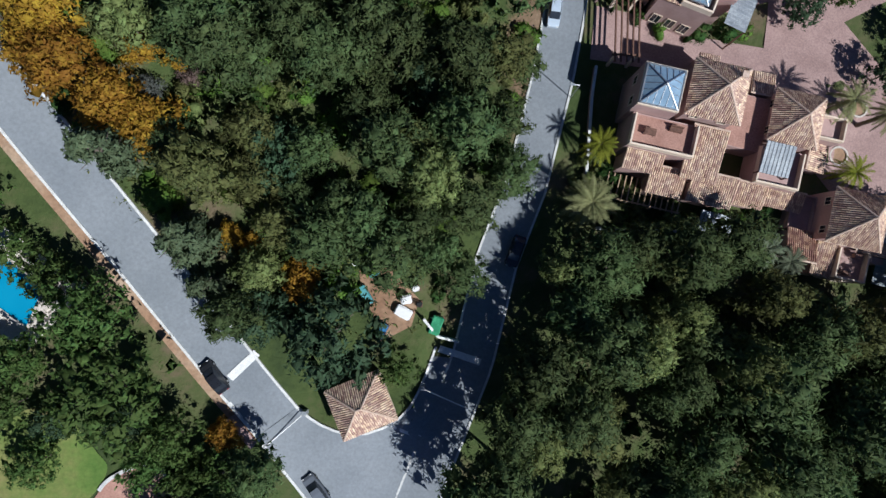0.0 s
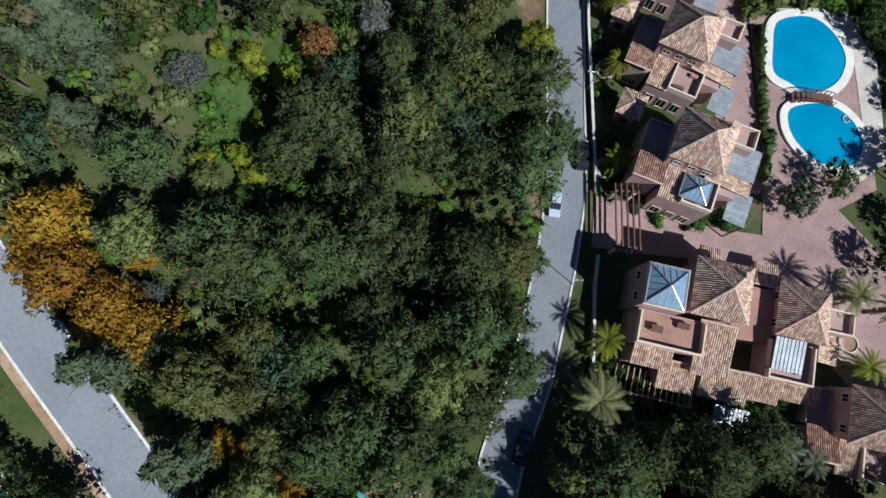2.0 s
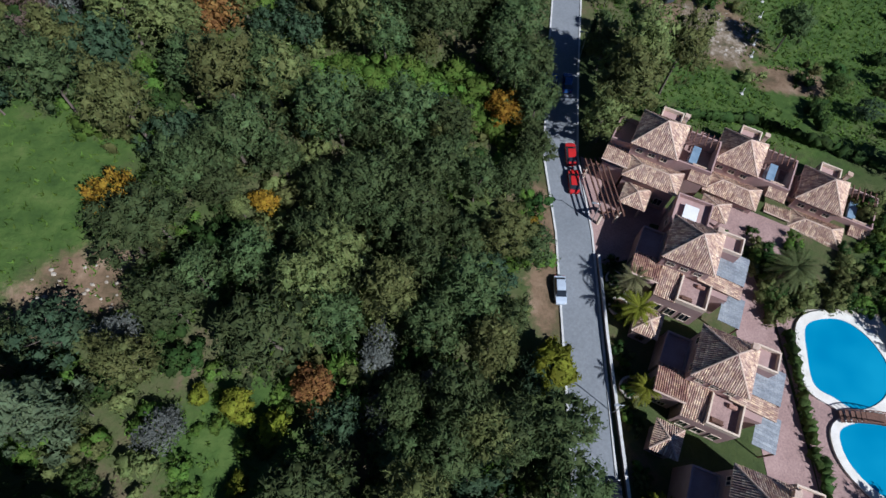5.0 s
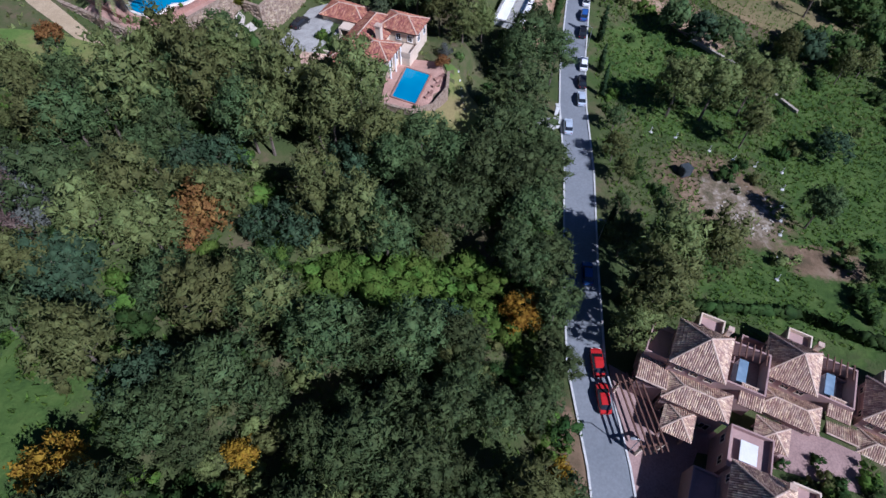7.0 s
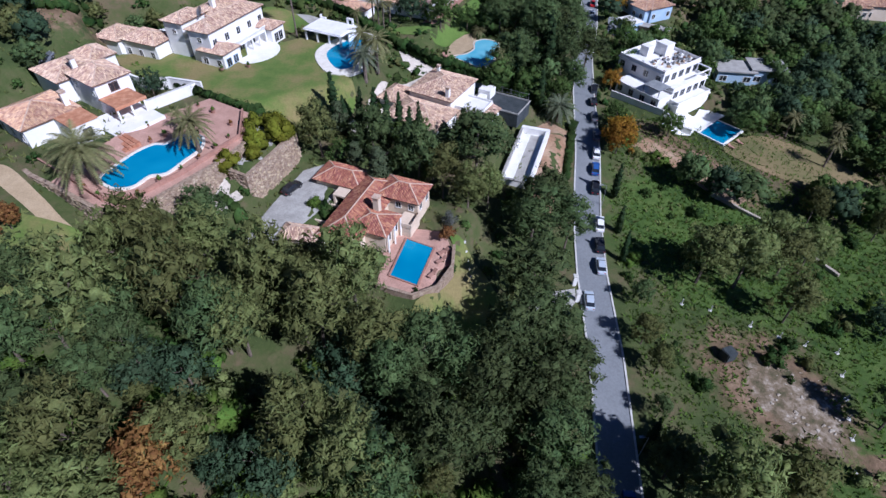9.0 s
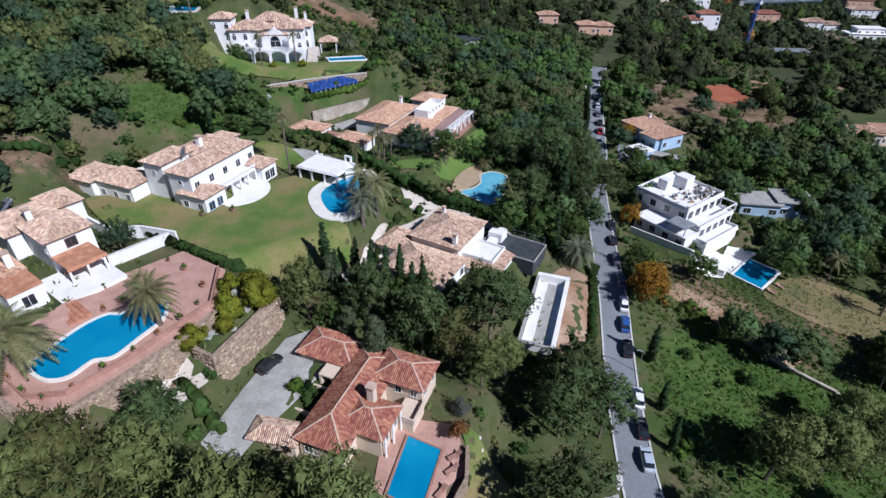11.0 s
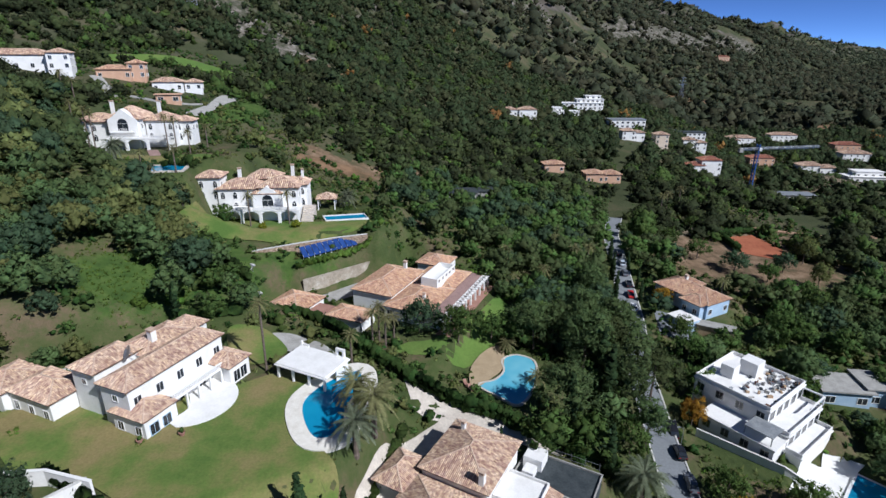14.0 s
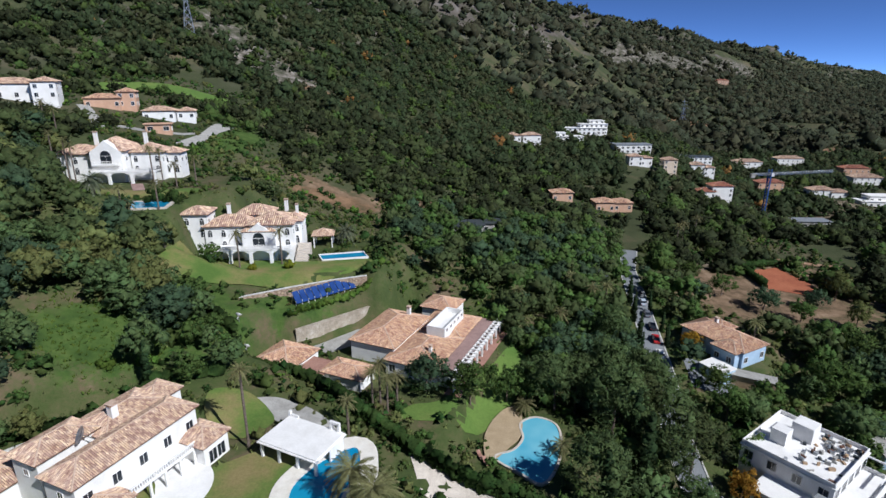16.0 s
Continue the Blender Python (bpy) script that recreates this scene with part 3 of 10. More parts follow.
drape("lawn", smooth_loop([(-48, -17), (-43.6, -17.6), (-40.4, -22), (-39.4, -24.4), (-42, -28), (-48, -30), (-52, -24)]), M_LAWN, 0.10, 2.0, "brownish garden lawn among dark trees", "lawn")
drape("pavement", [(-25.4, -18.4), (-22.9, -22.2), (-23.7, -22.9), (-26.5, -19.1)], M_PINKPAVE, 0.16, 1.0, "pink paved entrance beside the sloping road", "pavement")
drape("road_marking", [(-26.2, -13.6), (-25.5, -14.3), (-22.4, -11.3), (-23.1, -10.6)], M_LANE, 0.20, 0.7, "worn cream speed bump marking", "road marking")
strip("road_marking", dense([(-6.6, -20.6), (-2.9, -22.6)]), 0.22, M_LANE, 0.21, 0.03, "white painted stop line", "road marking", tilted=True)
strip("road_marking", dense([(-0.5, -11.1), (4.9, -13.0)]), 0.45, M_LANE, 0.19, 0.03, "worn white painted band across the lane", "road marking")
for k in range(5):
    a = Vector((-25.9, -16.9)) + Vector((0.565, -0.825)) * (k * 1.5)
    strip("road_marking", [tuple(a), tuple(a + Vector((0.5, -0.73)))], 0.12, M_LANE, 0.2, 0.03, "short white edge dash", "road marking", tilted=True)


# ---- pools, lawns, yards ----
def pool(outline, z, rim, label, rim_mat=M_STONEPAVE, curved=True, water=M_WATER):
    pts = smooth_loop(outline) if curved else outline
    OPEN.append(grown(pts, rim + 1))
    base = thing("swimming_pool", 0, 0, 0, 0, label, "swimming pool")
    bm = bmesh.new()
    prism(bm, pts, z - 1.4, z - 0.03)
    part("water", bm, water, base, "clear blue water")
    bm = bmesh.new()
    outer = grown(pts, rim)
    n = len(pts)
    vs = [[bm.verts.new((p[0], p[1], h)) for p in ring] for ring, h in ((outer, z - 1.6), (outer, z + 0.08), (pts, z + 0.08), (pts, z - 0.6))]
    for k in range(3):
        for i in range(n):
            bm.faces.new((vs[k][i], vs[k][(i + 1) % n], vs[k + 1][(i + 1) % n], vs[k + 1][i]))
    part("coping", bm, rim_mat, base, "pale coping round the water")
    return base


POOLS = {
    "upper": [(49.6, 62), (52.5, 63.2), (55.6, 62.8), (58.2, 60), (59.2, 56), (57.2, 52.2), (53.2, 50.6), (50.4, 52.2), (48.3, 54.0), (48.6, 58)],
    "lower": [(50.4, 48.4), (55.2, 49.0), (58.6, 46.6), (59.8, 42.6), (57.8, 39.6), (53.5, 39.8), (50.4, 42.8), (49.4, 46)],
}
pool(POOLS["upper"], -2.72, 1.25, "round bright blue swimming pool with a broad pale rim", M_COPING)
pool(POOLS["lower"], -2.72, 1.1, "curved bright blue swimming pool beside a footbridge", M_COPING)
pool([(-9.3, 145.4), (-4.9, 143.2), (-7.4, 134.9), (-11.6, 137.0)], 8.55, 0.35, "rectangular blue swimming pool on a tiled terrace", M_TERRA, False)
pool([(-58.2, 149.7), (-55.2, 147.3), (-52.4, 147.6), (-50.8, 150.4), (-48.4, 151.2), (-46.8, 154.6), (-45.2, 158.6), (-46.2, 162.0), (-49.0, 162.4), (-51.4, 159.6), (-53.4, 159.4), (-55.4, 157.2), (-57.2, 153.2)], 18.0, 0.5, "long blue swimming pool with scalloped pale edges", M_COPING)
pool([(-28.3, 195), (-29.2, 199.5), (-27.4, 203.5), (-24.5, 206.6), (-21.6, 208.0), (-20.6, 204.0), (-22.2, 198), (-22.4, 192.0), (-25.6, 190.6)], 17.32, 2.6, "small curved blue swimming pool beside the lawn", M_COPING)
pool([(0.6, 215.6), (4.0, 217.4), (6.2, 220.6), (6.4, 224.8), (9.4, 226.6), (12.6, 224.4), (12.4, 219.2), (10.4, 213.6), (7.2, 209.4), (4.0, 212.0)], 9.15, 0.4, "free-form turquoise swimming pool with a beach edge", water=M_WATER_PALE)
drape("pool_beach", smooth_loop([(-1.2, 216), (-0.6, 222), (2.5, 228), (6.5, 230.5), (6.8, 226), (5.6, 221), (3.2, 218), (0.4, 215.2)]), M_SAND, 0.36, 1.5, "sandy beach beside the free-form pool", "beach")
drape("paving", [(-14, 214), (-7, 211.5), (4, 206.5), (14, 201.5), (13, 198), (3, 202), (-7, 205), (-12, 206.5)], M_STONEPAVE, 0.14, 2.0, "pale paved lane beside the tall hedge", "driveway")
pool([(62.6, 197.0), (69.4, 203.2), (73.6, 198.0), (66.4, 191.8)], -2.3, 0.6, "rectangular turquoise swimming pool beside a white deck", M_WHITE, False)
pool([(-40.5, 279.0), (-29.0, 281.6), (-27.4, 277.8), (-38.8, 275.2)], 24.75, 0.9, "rectangular blue swimming pool with a white rim", M_WHITE, False)
pool([(-89.6, 271.4), (-77.4, 273.6), (-79.0, 281.6), (-91.2, 279.4)], 39.55, 1.4, "blue garden swimming pool below the mansion", M_STONEPAVE, False)
pool([(-52.5, -2.5), (-46.0, -7.0), (-44.2, -2.6), (-50.6, 2.0)], 10.4, 0.6, "blue garden swimming pool half under trees", M_STONEPAVE, False)
pool([(86, 214), (92, 216.5), (93, 213), (87, 210.6)], -4.2, 0.5, "small blue swimming pool in a far garden", M_STONEPAVE, False)

drape("driveway", [(19.6, 27.2), (20.4, 34.4), (25, 33.6), (34.5, 30.6), (43.6, 29.2), (45.0, 38), (45.6, 48), (45.8, 63.5), (61, 64), (61, 36), (55, 33), (60, 27), (64, 12), (56, 6), (50, 12), (46, 22), (36, 25.6), (24.6, 26.6)], M_PINKPAVE, 0.10, 2.0, "pink paved driveway between the terraced houses", "driveway")
drape("paving", [(38.5, 34), (45.0, 36), (45.4, 62), (44, 70), (40, 72), (39, 52)], M_PINKPAVE, 0.08, 2.0, "pink paved garden yards behind the terraced houses", "paving")
drape("pool_deck", [(49, 64.6), (60, 65), (64, 56), (63, 40), (58, 36.6), (57, 38), (60.4, 46), (60.6, 56), (57, 63)], M_STONEPAVE, 0.16, 2.0, "pale stone pool deck", "deck")
drape("driveway", [(19.8, 70), (20.6, 90), (27, 86), (34, 80), (44, 82), (52, 78), (50, 73), (40, 76), (30, 78), (26, 72)], M_PINKPAVE, 0.10, 2.0, "pink paved driveway behind a timber pergola", "driveway")
drape("dirt_yard", [(-10.6, -1), (-7, -0.4), (-3, -4.6), (-4, -8), (-7, -9.5), (-10.4, -4)], M_DIRT, 0.10, 1.5, "bare earth storage yard among trees", "yard")
drape("lawn", smooth_loop([(-76, 196), (-66, 198), (-58, 200), (-46, 202), (-36, 208), (-29, 212), (-29, 203), (-29, 193), (-23, 187), (-21.5, 183), (-26, 176), (-32, 171.5), (-44, 177), (-56, 183.5), (-64, 184)]), M_LAWN, 0.5, 1.5, "mown lawn turning yellow in patches", "lawn")
drape("lawn", smooth_loop([(-46, 214), (-40, 211), (-36, 216), (-42, 222), (-48, 221)]), M_LAWN, 0.28, 1.5, "small yellowing lawn behind the house", "lawn")
drape("lawn", smooth_loop([(-70, 142), (-54, 139), (-48, 132), (-56, 124), (-72, 128), (-80, 138)]), M_LAWN, 0.28, 1.5, "sloping garden lawn below a stone wall", "lawn")
drape("lawn", smooth_loop([(-2, 147), (3, 144), (6, 138), (8.6, 131), (11, 125), (2, 121), (-6, 126), (-8, 131), (-3, 136), (-1.5, 143)]), M_LAWN, 0.28, 1.5, "curving yellow-green lawn round the pool terrace", "lawn")
drape("lawn", smooth_loop([(66, 190), (76, 196), (88, 190), (98, 176), (92, 168), (80, 176), (70, 183)]), M_LAWN_DRY, 0.16, 2.0, "dry yellow lawn below the white villa", "lawn")
drape("lawn", smooth_loop([(-72, 272), (-73, 256), (-64, 254.5), (-54, 258), (-46, 259), (-38, 263), (-28, 270), (-26, 276), (-44, 274), (-60, 276)]), M_LAWN, 0.28, 1.5, "garden lawn in front of the mansion", "lawn")
drape("lawn", smooth_loop([(-106, 292), (-90, 291), (-78, 294), (-76, 288), (-92, 284), (-106, 286)]), M_LAWN, 0.14, 2.0, "garden lawn below the far mansion", "lawn")
drape("lawn", smooth_loop([(-8, 228), (2, 240), (8, 250), (12, 246), (6, 232), (-2, 222), (-16, 222), (-14, 226)]), M_LAWN_GREEN, 0.12, 2.0, "green lawn beside the pergola house", "lawn")
drape("forecourt", smooth_loop([(-42, 219), (-36, 222), (-26, 216), (-22, 211), (-26, 209), (-32, 214)]), M_CONC, 0.14, 2.0, "grey paved lane behind the house", "driveway")
drape("forecourt", [(-35.8, 143), (-31.4, 139.8), (-25.4, 150), (-21.4, 158), (-24.4, 165.5), (-29.4, 162.6), (-33.0, 152.6)], M_CONC, 0.14, 2.0, "grey concrete forecourt beside the red-roofed house", "driveway")
drape("driveway", [(10.8, 138.6), (14.6, 140.6), (20.2, 142.6), (19.8, 139.4), (15.8, 134.6), (12.4, 135.6)], M_CONC, 0.16, 1.5, "grey concrete entrance drive inside the gate piers", "driveway")
drape("terrace", [(-12.5, 149), (-3, 147.4), (-1.8, 143), (-2.2, 138.5), (-4.5, 134.8), (-8.0, 132.8), (-13.6, 135)], M_TERRA_PALE, 0.16, 2.0, "terracotta tiled pool terrace", "terrace")
drape("terrace", [(-66, 148.6), (-58.3, 144.2), (-55.2, 142.3), (-52.2, 141.6), (-49.7, 142.5), (-47.5, 145.2), (-44.3, 149.8), (-40.5, 155.2), (-38.2, 160.5), (-40, 171), (-49, 176.5), (-58, 168), (-63, 156)], M_TERRA_PALE, 0.16, 2.0, "terracotta tiled pool terrace above a stone wall", "terrace", lev=lambda x, y: max(17.62, level(x, y)))
drape("patio", [(-43.6, 149.6), (-40.6, 154.0), (-37.2, 151.6), (-40.2, 146.6)], M_STONEPAVE, 0.12, 1.2, "pale paved garden patio below the terrace wall", "patio")
drape("lawn", [(-43.6, 146.6), (-41.2, 149.0), (-38.6, 146.8), (-41.4, 143.6)], M_LAWN_GREEN, 0.12, 1.2, "small bright green lawn below the terrace wall", "lawn")
drape("path", smooth_loop([(-74, 152), (-66, 146), (-60, 141), (-52, 137), (-49, 135.5), (-51, 134.6), (-60, 138.4), (-68, 144), (-76, 150)]), M_SAND, 0.16, 1.5, "sandy yellow garden path below the wall", "path")
drape("deck", [(52, 197), (60, 196), (66.5, 205), (61, 206)], M_WHITE, 0.14, 2.0, "white paved deck beside the pool", "deck")
drape("tennis_court", [(105, 308), (106.5, 325), (121, 329.5), (123.5, 311), (116, 303)], M_CLAY, 0.16, 3.0, "red clay tennis court", "tennis court")
drape("lawn", smooth_loop([(150, 395), (176, 400), (190, 380), (172, 370)]), M_LAWN_GREEN, 0.2, 4.0, "bright green field beside the tennis court", "lawn")
drape("lawn", smooth_loop([(-168, 400), (-140, 420), (-112, 424), (-108, 416), (-140, 406), (-164, 392)]), M_LAWN_GREEN, 0.4, 4.0, "green terrace lawn on the hillside", "lawn")
drape("pool_deck", [(-56, -3), (-47, -10), (-41, -3), (-50, 5)], M_STONEPAVE, 0.1, 2.0, "pale stone deck round the garden pool", "deck")
drape("lane", smooth_loop([(-105, 344), (-103, 362), (-104, 382), (-97, 384), (-98, 362), (-99, 345)]), M_CONC, 0.2, 2.0, "pale concrete lane climbing the hillside", "road")
drape("paving", [(-41.2, 164.9), (-39.1, 167.5), (-32.9, 167.8), (-34.4, 161.3), (-37.0, 156.6), (-39.4, 156.0)], M_CONC, 0.16, 1.2, "grey gravel paving under garden trees", "paving")
drape("dirt_track", [(41.6, 186.4), (46.7, 190.6), (52.5, 185), (58.5, 178), (64, 171), (60.5, 168.6), (54.5, 174), (49, 181.2)], M_DIRT, 0.14, 1.5, "reddish bare earth track below the villa", "track")
drape("deck", [(60.6, 200.6), (66.6, 208.6), (72.6, 205.6), (69.8, 203.8), (62.4, 197.6)], M_WHITE, 0.17, 1.5, "white paved deck between villa and pool", "deck")


# ---- vegetation ----
_b = bmesh.new()
bmesh.ops.create_icosphere(_b, subdivisions=1, radius=1.0)
ICO_V = np.array([v.co[:] for v in _b.verts])
ICO_F = np.array([[v.index for v in f.verts] for f in _b.faces])
_b.free()

OCT_V = np.array([(1, 0, 0), (-1, 0, 0), (0, 1, 0), (0, -1, 0), (0, 0, 1), (0, 0, -1)], float)
OCT_F = np.array([(0, 2, 4), (2, 1, 4), (1, 3, 4), (3, 0, 4), (2, 0, 5), (1, 2, 5), (3, 1, 5), (0, 3, 5)])


def soften(me, normals):
    """Foliage is shaded by the rounded form of its clump."""
    normals = normals / (np.linalg.norm(normals, axis=1)[:, None] + 1e-9)
    me.polygons.foreach_set("use_smooth", np.ones(len(me.polygons), bool))
    me.normals_split_custom_set_from_vertices(normals.tolist())


def leaf_arrays(clumps, cards, size, rng, core=0.78, flat=0.0, droop=0.0, slim=0.5, form="ico"):
    """Corners, normals and faces of leafy clumps (x, y, z, r): an uneven core each, and sprays of leaves round it."""
    cl = np.asarray(clumps, float)
    c, r = cl[:, :3], cl[:, 3:]
    mid = c.mean(0)
    out = (c - mid) / (np.abs(c - mid).max(0) + 0.5)
    V, N, F, base = [], [], [], 0
    if core:
        bv, bf = (ICO_V, ICO_F) if form == "ico" else (OCT_V, OCT_F)
        k = len(bv)
        jit = rng.uniform(0.6, 1.25, (len(cl), k, 1)) * rng.uniform(0.7, 1.35, (len(cl), 1, 3)) * np.array([1, 1, 1 - 0.5 * flat])
        V.append((bv[None] * jit * (r * core)[:, None] + c[:, None]).reshape(-1, 3))
        N.append((bv[None] * 0.6 + out[:, None] * 0.8 + rng.normal(size=(len(cl), k, 3)) * 0.16).reshape(-1, 3))
        F.append((bf[None] + (np.arange(len(cl)) * k)[:, None, None]).reshape(-1, 3))
        base = len(V[0])
    who = np.repeat(np.arange(len(cl)), np.maximum(3, (cards * r[:, 0] ** 2).astype(int)))
    n = len(who)
    d = rng.normal(size=(n, 3))
    d[:, 2] = d[:, 2] * (1 - flat) + 0.3
    d += out[who] * 0.35
    d /= np.linalg.norm(d, axis=1)[:, None]
    pos = c[who] + d * r[who] * rng.uniform(0.55, 1.18, (n, 1)) * np.array([1, 1, 1 - 0.4 * flat])
    face = d + rng.normal(size=(n, 3)) * 0.5
    a = np.cross(face, rng.normal(size=(n, 3))) + d * 0.45
    a[:, 2] -= droop
    a /= np.linalg.norm(a, axis=1)[:, None] + 1e-9
    b = np.cross(face, a)
    b /= np.linalg.norm(b, axis=1)[:, None] + 1e-9
    ln = size * rng.uniform(0.6, 1.4, (n, 1))
    w = ln * slim * rng.uniform(0.7, 1.3, (n, 1))
    q = np.stack([pos - a * ln * 0.45 - b * w * 0.5, pos - a * ln * 0.35 + b * w * 0.5, pos + a * ln * 0.65], 1)
    nn = np.cross(q[:, 1] - q[:, 0], q[:, 2] - q[:, 0])
    tri = np.arange(3 * n).reshape(n, 3) + base
    away = (nn * d).sum(1) < 0
    tri[away] = tri[away][:, ::-1]
    nn[away] *= -1
    nn = nn / (np.linalg.norm(nn, axis=1)[:, None] + 1e-9) * 0.65 + d * 0.2 + out[who] * 0.4
    V.append(q.reshape(-1, 3))
    N.append(np.repeat(nn, 3, 0))
    F.append(tri)
    return np.concatenate(V), np.concatenate(N), np.concatenate(F)


def mesh_of(name, V, N, F, material):
    """A mesh of triangles with rounded shading."""
    me = bpy.data.meshes.new(name)
    me.vertices.add(len(V))
    me.vertices.foreach_set("co", np.ascontiguousarray(V, np.float32).ravel())
    me.loops.add(F.size)
    me.loops.foreach_set("vertex_index", np.ascontiguousarray(F, np.int32).ravel())
    me.polygons.add(len(F))
    me.polygons.foreach_set("loop_start", np.arange(0, F.size, 3, dtype=np.int32))
    me.update(calc_edges=True)
    soften(me, N)
    me.materials.append(material)
    return me


def crown_mesh(name, clumps, cards, size, material, rng, core=0.78, flat=0.0, droop=0.0, slim=0.5, form="ico"):
    return mesh_of(name, *leaf_arrays(clumps, cards, size, rng, core, flat, droop, slim, form), material)


def lobed_dome(rng, n, rx, h, z0, r, cone=0.2, lump=0.3):
    """Clump centres over an uneven dome: bulges, hollows and a few boughs that reach out."""
    seed = rng.uniform(0, 50)
    half = h * 0.5
    i = np.arange(int(n * 1.3)) + 0.5
    zz = 1 - 2 * i / (n * 1.3)
    ang = i * 2.39996 + rng.uniform(0, 6.28)
    d = np.stack([np.sqrt(1 - zz * zz) * np.cos(ang), np.sqrt(1 - zz * zz) * np.sin(ang), zz], 1)[:n] + rng.normal(size=(n, 3)) * 0.1
    d /= np.linalg.norm(d, axis=1)[:, None]
    f = np.array([1 + lump * noise.fractal((x * 1.4 + seed, y * 1.4, z * 1.4), 0.8, 2.0, 3) for x, y, z in d]) * rng.uniform(0.78, 1.06, n)
    taper = 1 - cone * (d[:, 2] * 0.5 + 0.5)
    rr = r * rng.uniform(0.62, 1.3, n)
    shell = np.stack([d[:, 0] * rx * taper * f, d[:, 1] * rx * taper * f, z0 + half * 0.85 + d[:, 2] * half * f, rr], 1)
    k = max(1, n // 5)
    inner = shell[rng.choice(n, k, False)] * np.array([0.5, 0.5, 1, 1.5])
    inner[:, 2] = z0 + half * 0.85 + (inner[:, 2] - z0 - half * 0.85) * 0.5
    return np.concatenate([shell, inner])


def trunk_mesh(name, height, r0, rng, limbs=5, lean=0.4, spread_r=2.5, segs=5):
    """A tapered, slightly bent trunk with rising limbs."""
    bm = bmesh.new()

    def tube(path, ra, rb):
        rings = []
        for k, p in enumerate(path):
            r = ra + (rb - ra) * k / (len(path) - 1)
            rings.append([bm.verts.new((p[0] + r * math.cos(2 * math.pi * i / segs), p[1] + r * math.sin(2 * math.pi * i / segs), p[2])) for i in range(segs)])
        for k in range(len(rings) - 1):
            for i in range(segs):
                bm.faces.new((rings[k][i], rings[k][(i + 1) % segs], rings[k + 1][(i + 1) % segs], rings[k + 1][i]))
        bm.faces.new(rings[-1])
    bend = rng.uniform(-lean, lean, 2)
    path = [(bend[0] * (t ** 2), bend[1] * (t ** 2), height * t - 0.4 * (1 - t)) for t in np.linspace(0, 1, 6)]
    tube(path, r0, r0 * 0.35)
    for i in range(limbs):
        t0 = rng.uniform(0.45, 0.9)
        ang = rng.uniform(0, 6.28)
        p0 = np.array([bend[0] * t0 * t0, bend[1] * t0 * t0, height * t0])
        out = np.array([math.cos(ang), math.sin(ang), 0]) * rng.uniform(0.5, 1.0) * spread_r
        tube([p0, p0 + out * 0.5 + (0, 0, 0.5), p0 + out + (0, 0, 1.4)], r0 * 0.4, r0 * 0.1)
    me = bpy.data.meshes.new(name)
    bm.to_mesh(me)
    bm.free()
    me.materials.append(M_BARK)
    return me


def dome_clumps(rng, n, rx, h, z0, r, hollow=0.55, cone=0.0):
    """Clump centres in a rounded crown (cone > 0: narrower towards the top)."""
    out = []
    k = 0
    lobes = rng.uniform(0, 6.28, 3)
    while len(out) < n and k < n * 30:
        k += 1
        p = rng.uniform(-1, 1, 3)
        q = np.linalg.norm(p)
        if q > 1 or q < hollow or p[2] < -0.55:
            continue
        ang = math.atan2(p[1], p[0])
        bulge = 1 + 0.16 * math.sin(2 * ang + lobes[0]) + 0.12 * math.sin(3 * ang + lobes[1]) + 0.08 * math.sin(5 * ang + lobes[2])
        taper = 1 - cone * (p[2] * 0.5 + 0.5)
        out.append((p[0] * rx * bulge * taper, p[1] * rx * bulge * taper, z0 + (p[2] + 0.55) / 1.55 * h, r * rng.uniform(0.65, 1.3)))
    return out


class Kind:
    """One kind of plant: a few variants of crown and trunk, which the plants of that kind share."""

    def __init__(self, name, label, category, crowns, trunks):
        self.name, self.label, self.category, self.crowns, self.trunks, self.count = name, label, category, crowns, trunks, 0

    def put(self, x, y, s=1.0, tall=1.0, z=None, group=""):
        k = self.count % len(self.crowns)
        self.count += 1
        base = new(self.name, None if self.trunks else self.crowns[k])
        turn = random.uniform(0, 360)
        base.matrix_basis = pose(x, y, (level(x, y) if z is None else z) - 0.05, random.uniform(-3, 3), random.uniform(-3, 3), turn) @ Matrix.Diagonal((s * random.uniform(0.86, 1.14), s * random.uniform(0.86, 1.14), s * tall, 1))
        tagged(base, self.label, self.category, group)
        if self.trunks:
            for nm, me in (("trunk", self.trunks[k % len(self.trunks)]), ("crown", self.crowns[k])):
                o = new(nm, me)
                o.parent = base
        return base


R = np.random.default_rng(7)


def make_kind(name, label, category, material, variants, n, rx, h, z0, r, cards, size, trunk_h=0, trunk_r=0.25, cone=0.0, core=0.78, hollow=0.5, flat=0.0, droop=0.0, limbs=5):
    crowns = [crown_mesh("crown", dome_clumps(R, n, rx, h, z0, r, hollow, cone), cards, size, material, R, core, flat, droop) for _ in range(variants)]
    trunks = [trunk_mesh("trunk", trunk_h, trunk_r, R, limbs, 0.5, rx * 0.6) for _ in range(variants)] if trunk_h else []
    return Kind(name, label, category, crowns, trunks)


def domed_kind(name, label, category, material, variants, rx, h, z0, lobes, lobe_r, cards, size, slim, trunk_h, trunk_r=0.24, cone=0.2, lump=0.3):
    crowns = [crown_mesh("crown", lobed_dome(R, lobes, rx, h, z0, lobe_r, cone, lump), cards, size, material, R, 0.62, 0.1, 0.0, slim, "oct") for _ in range(variants)]
    return Kind(name, label, category, crowns, [trunk_mesh("trunk", trunk_h, trunk_r, R, 5, 0.5, rx * 0.6) for _ in range(variants)])


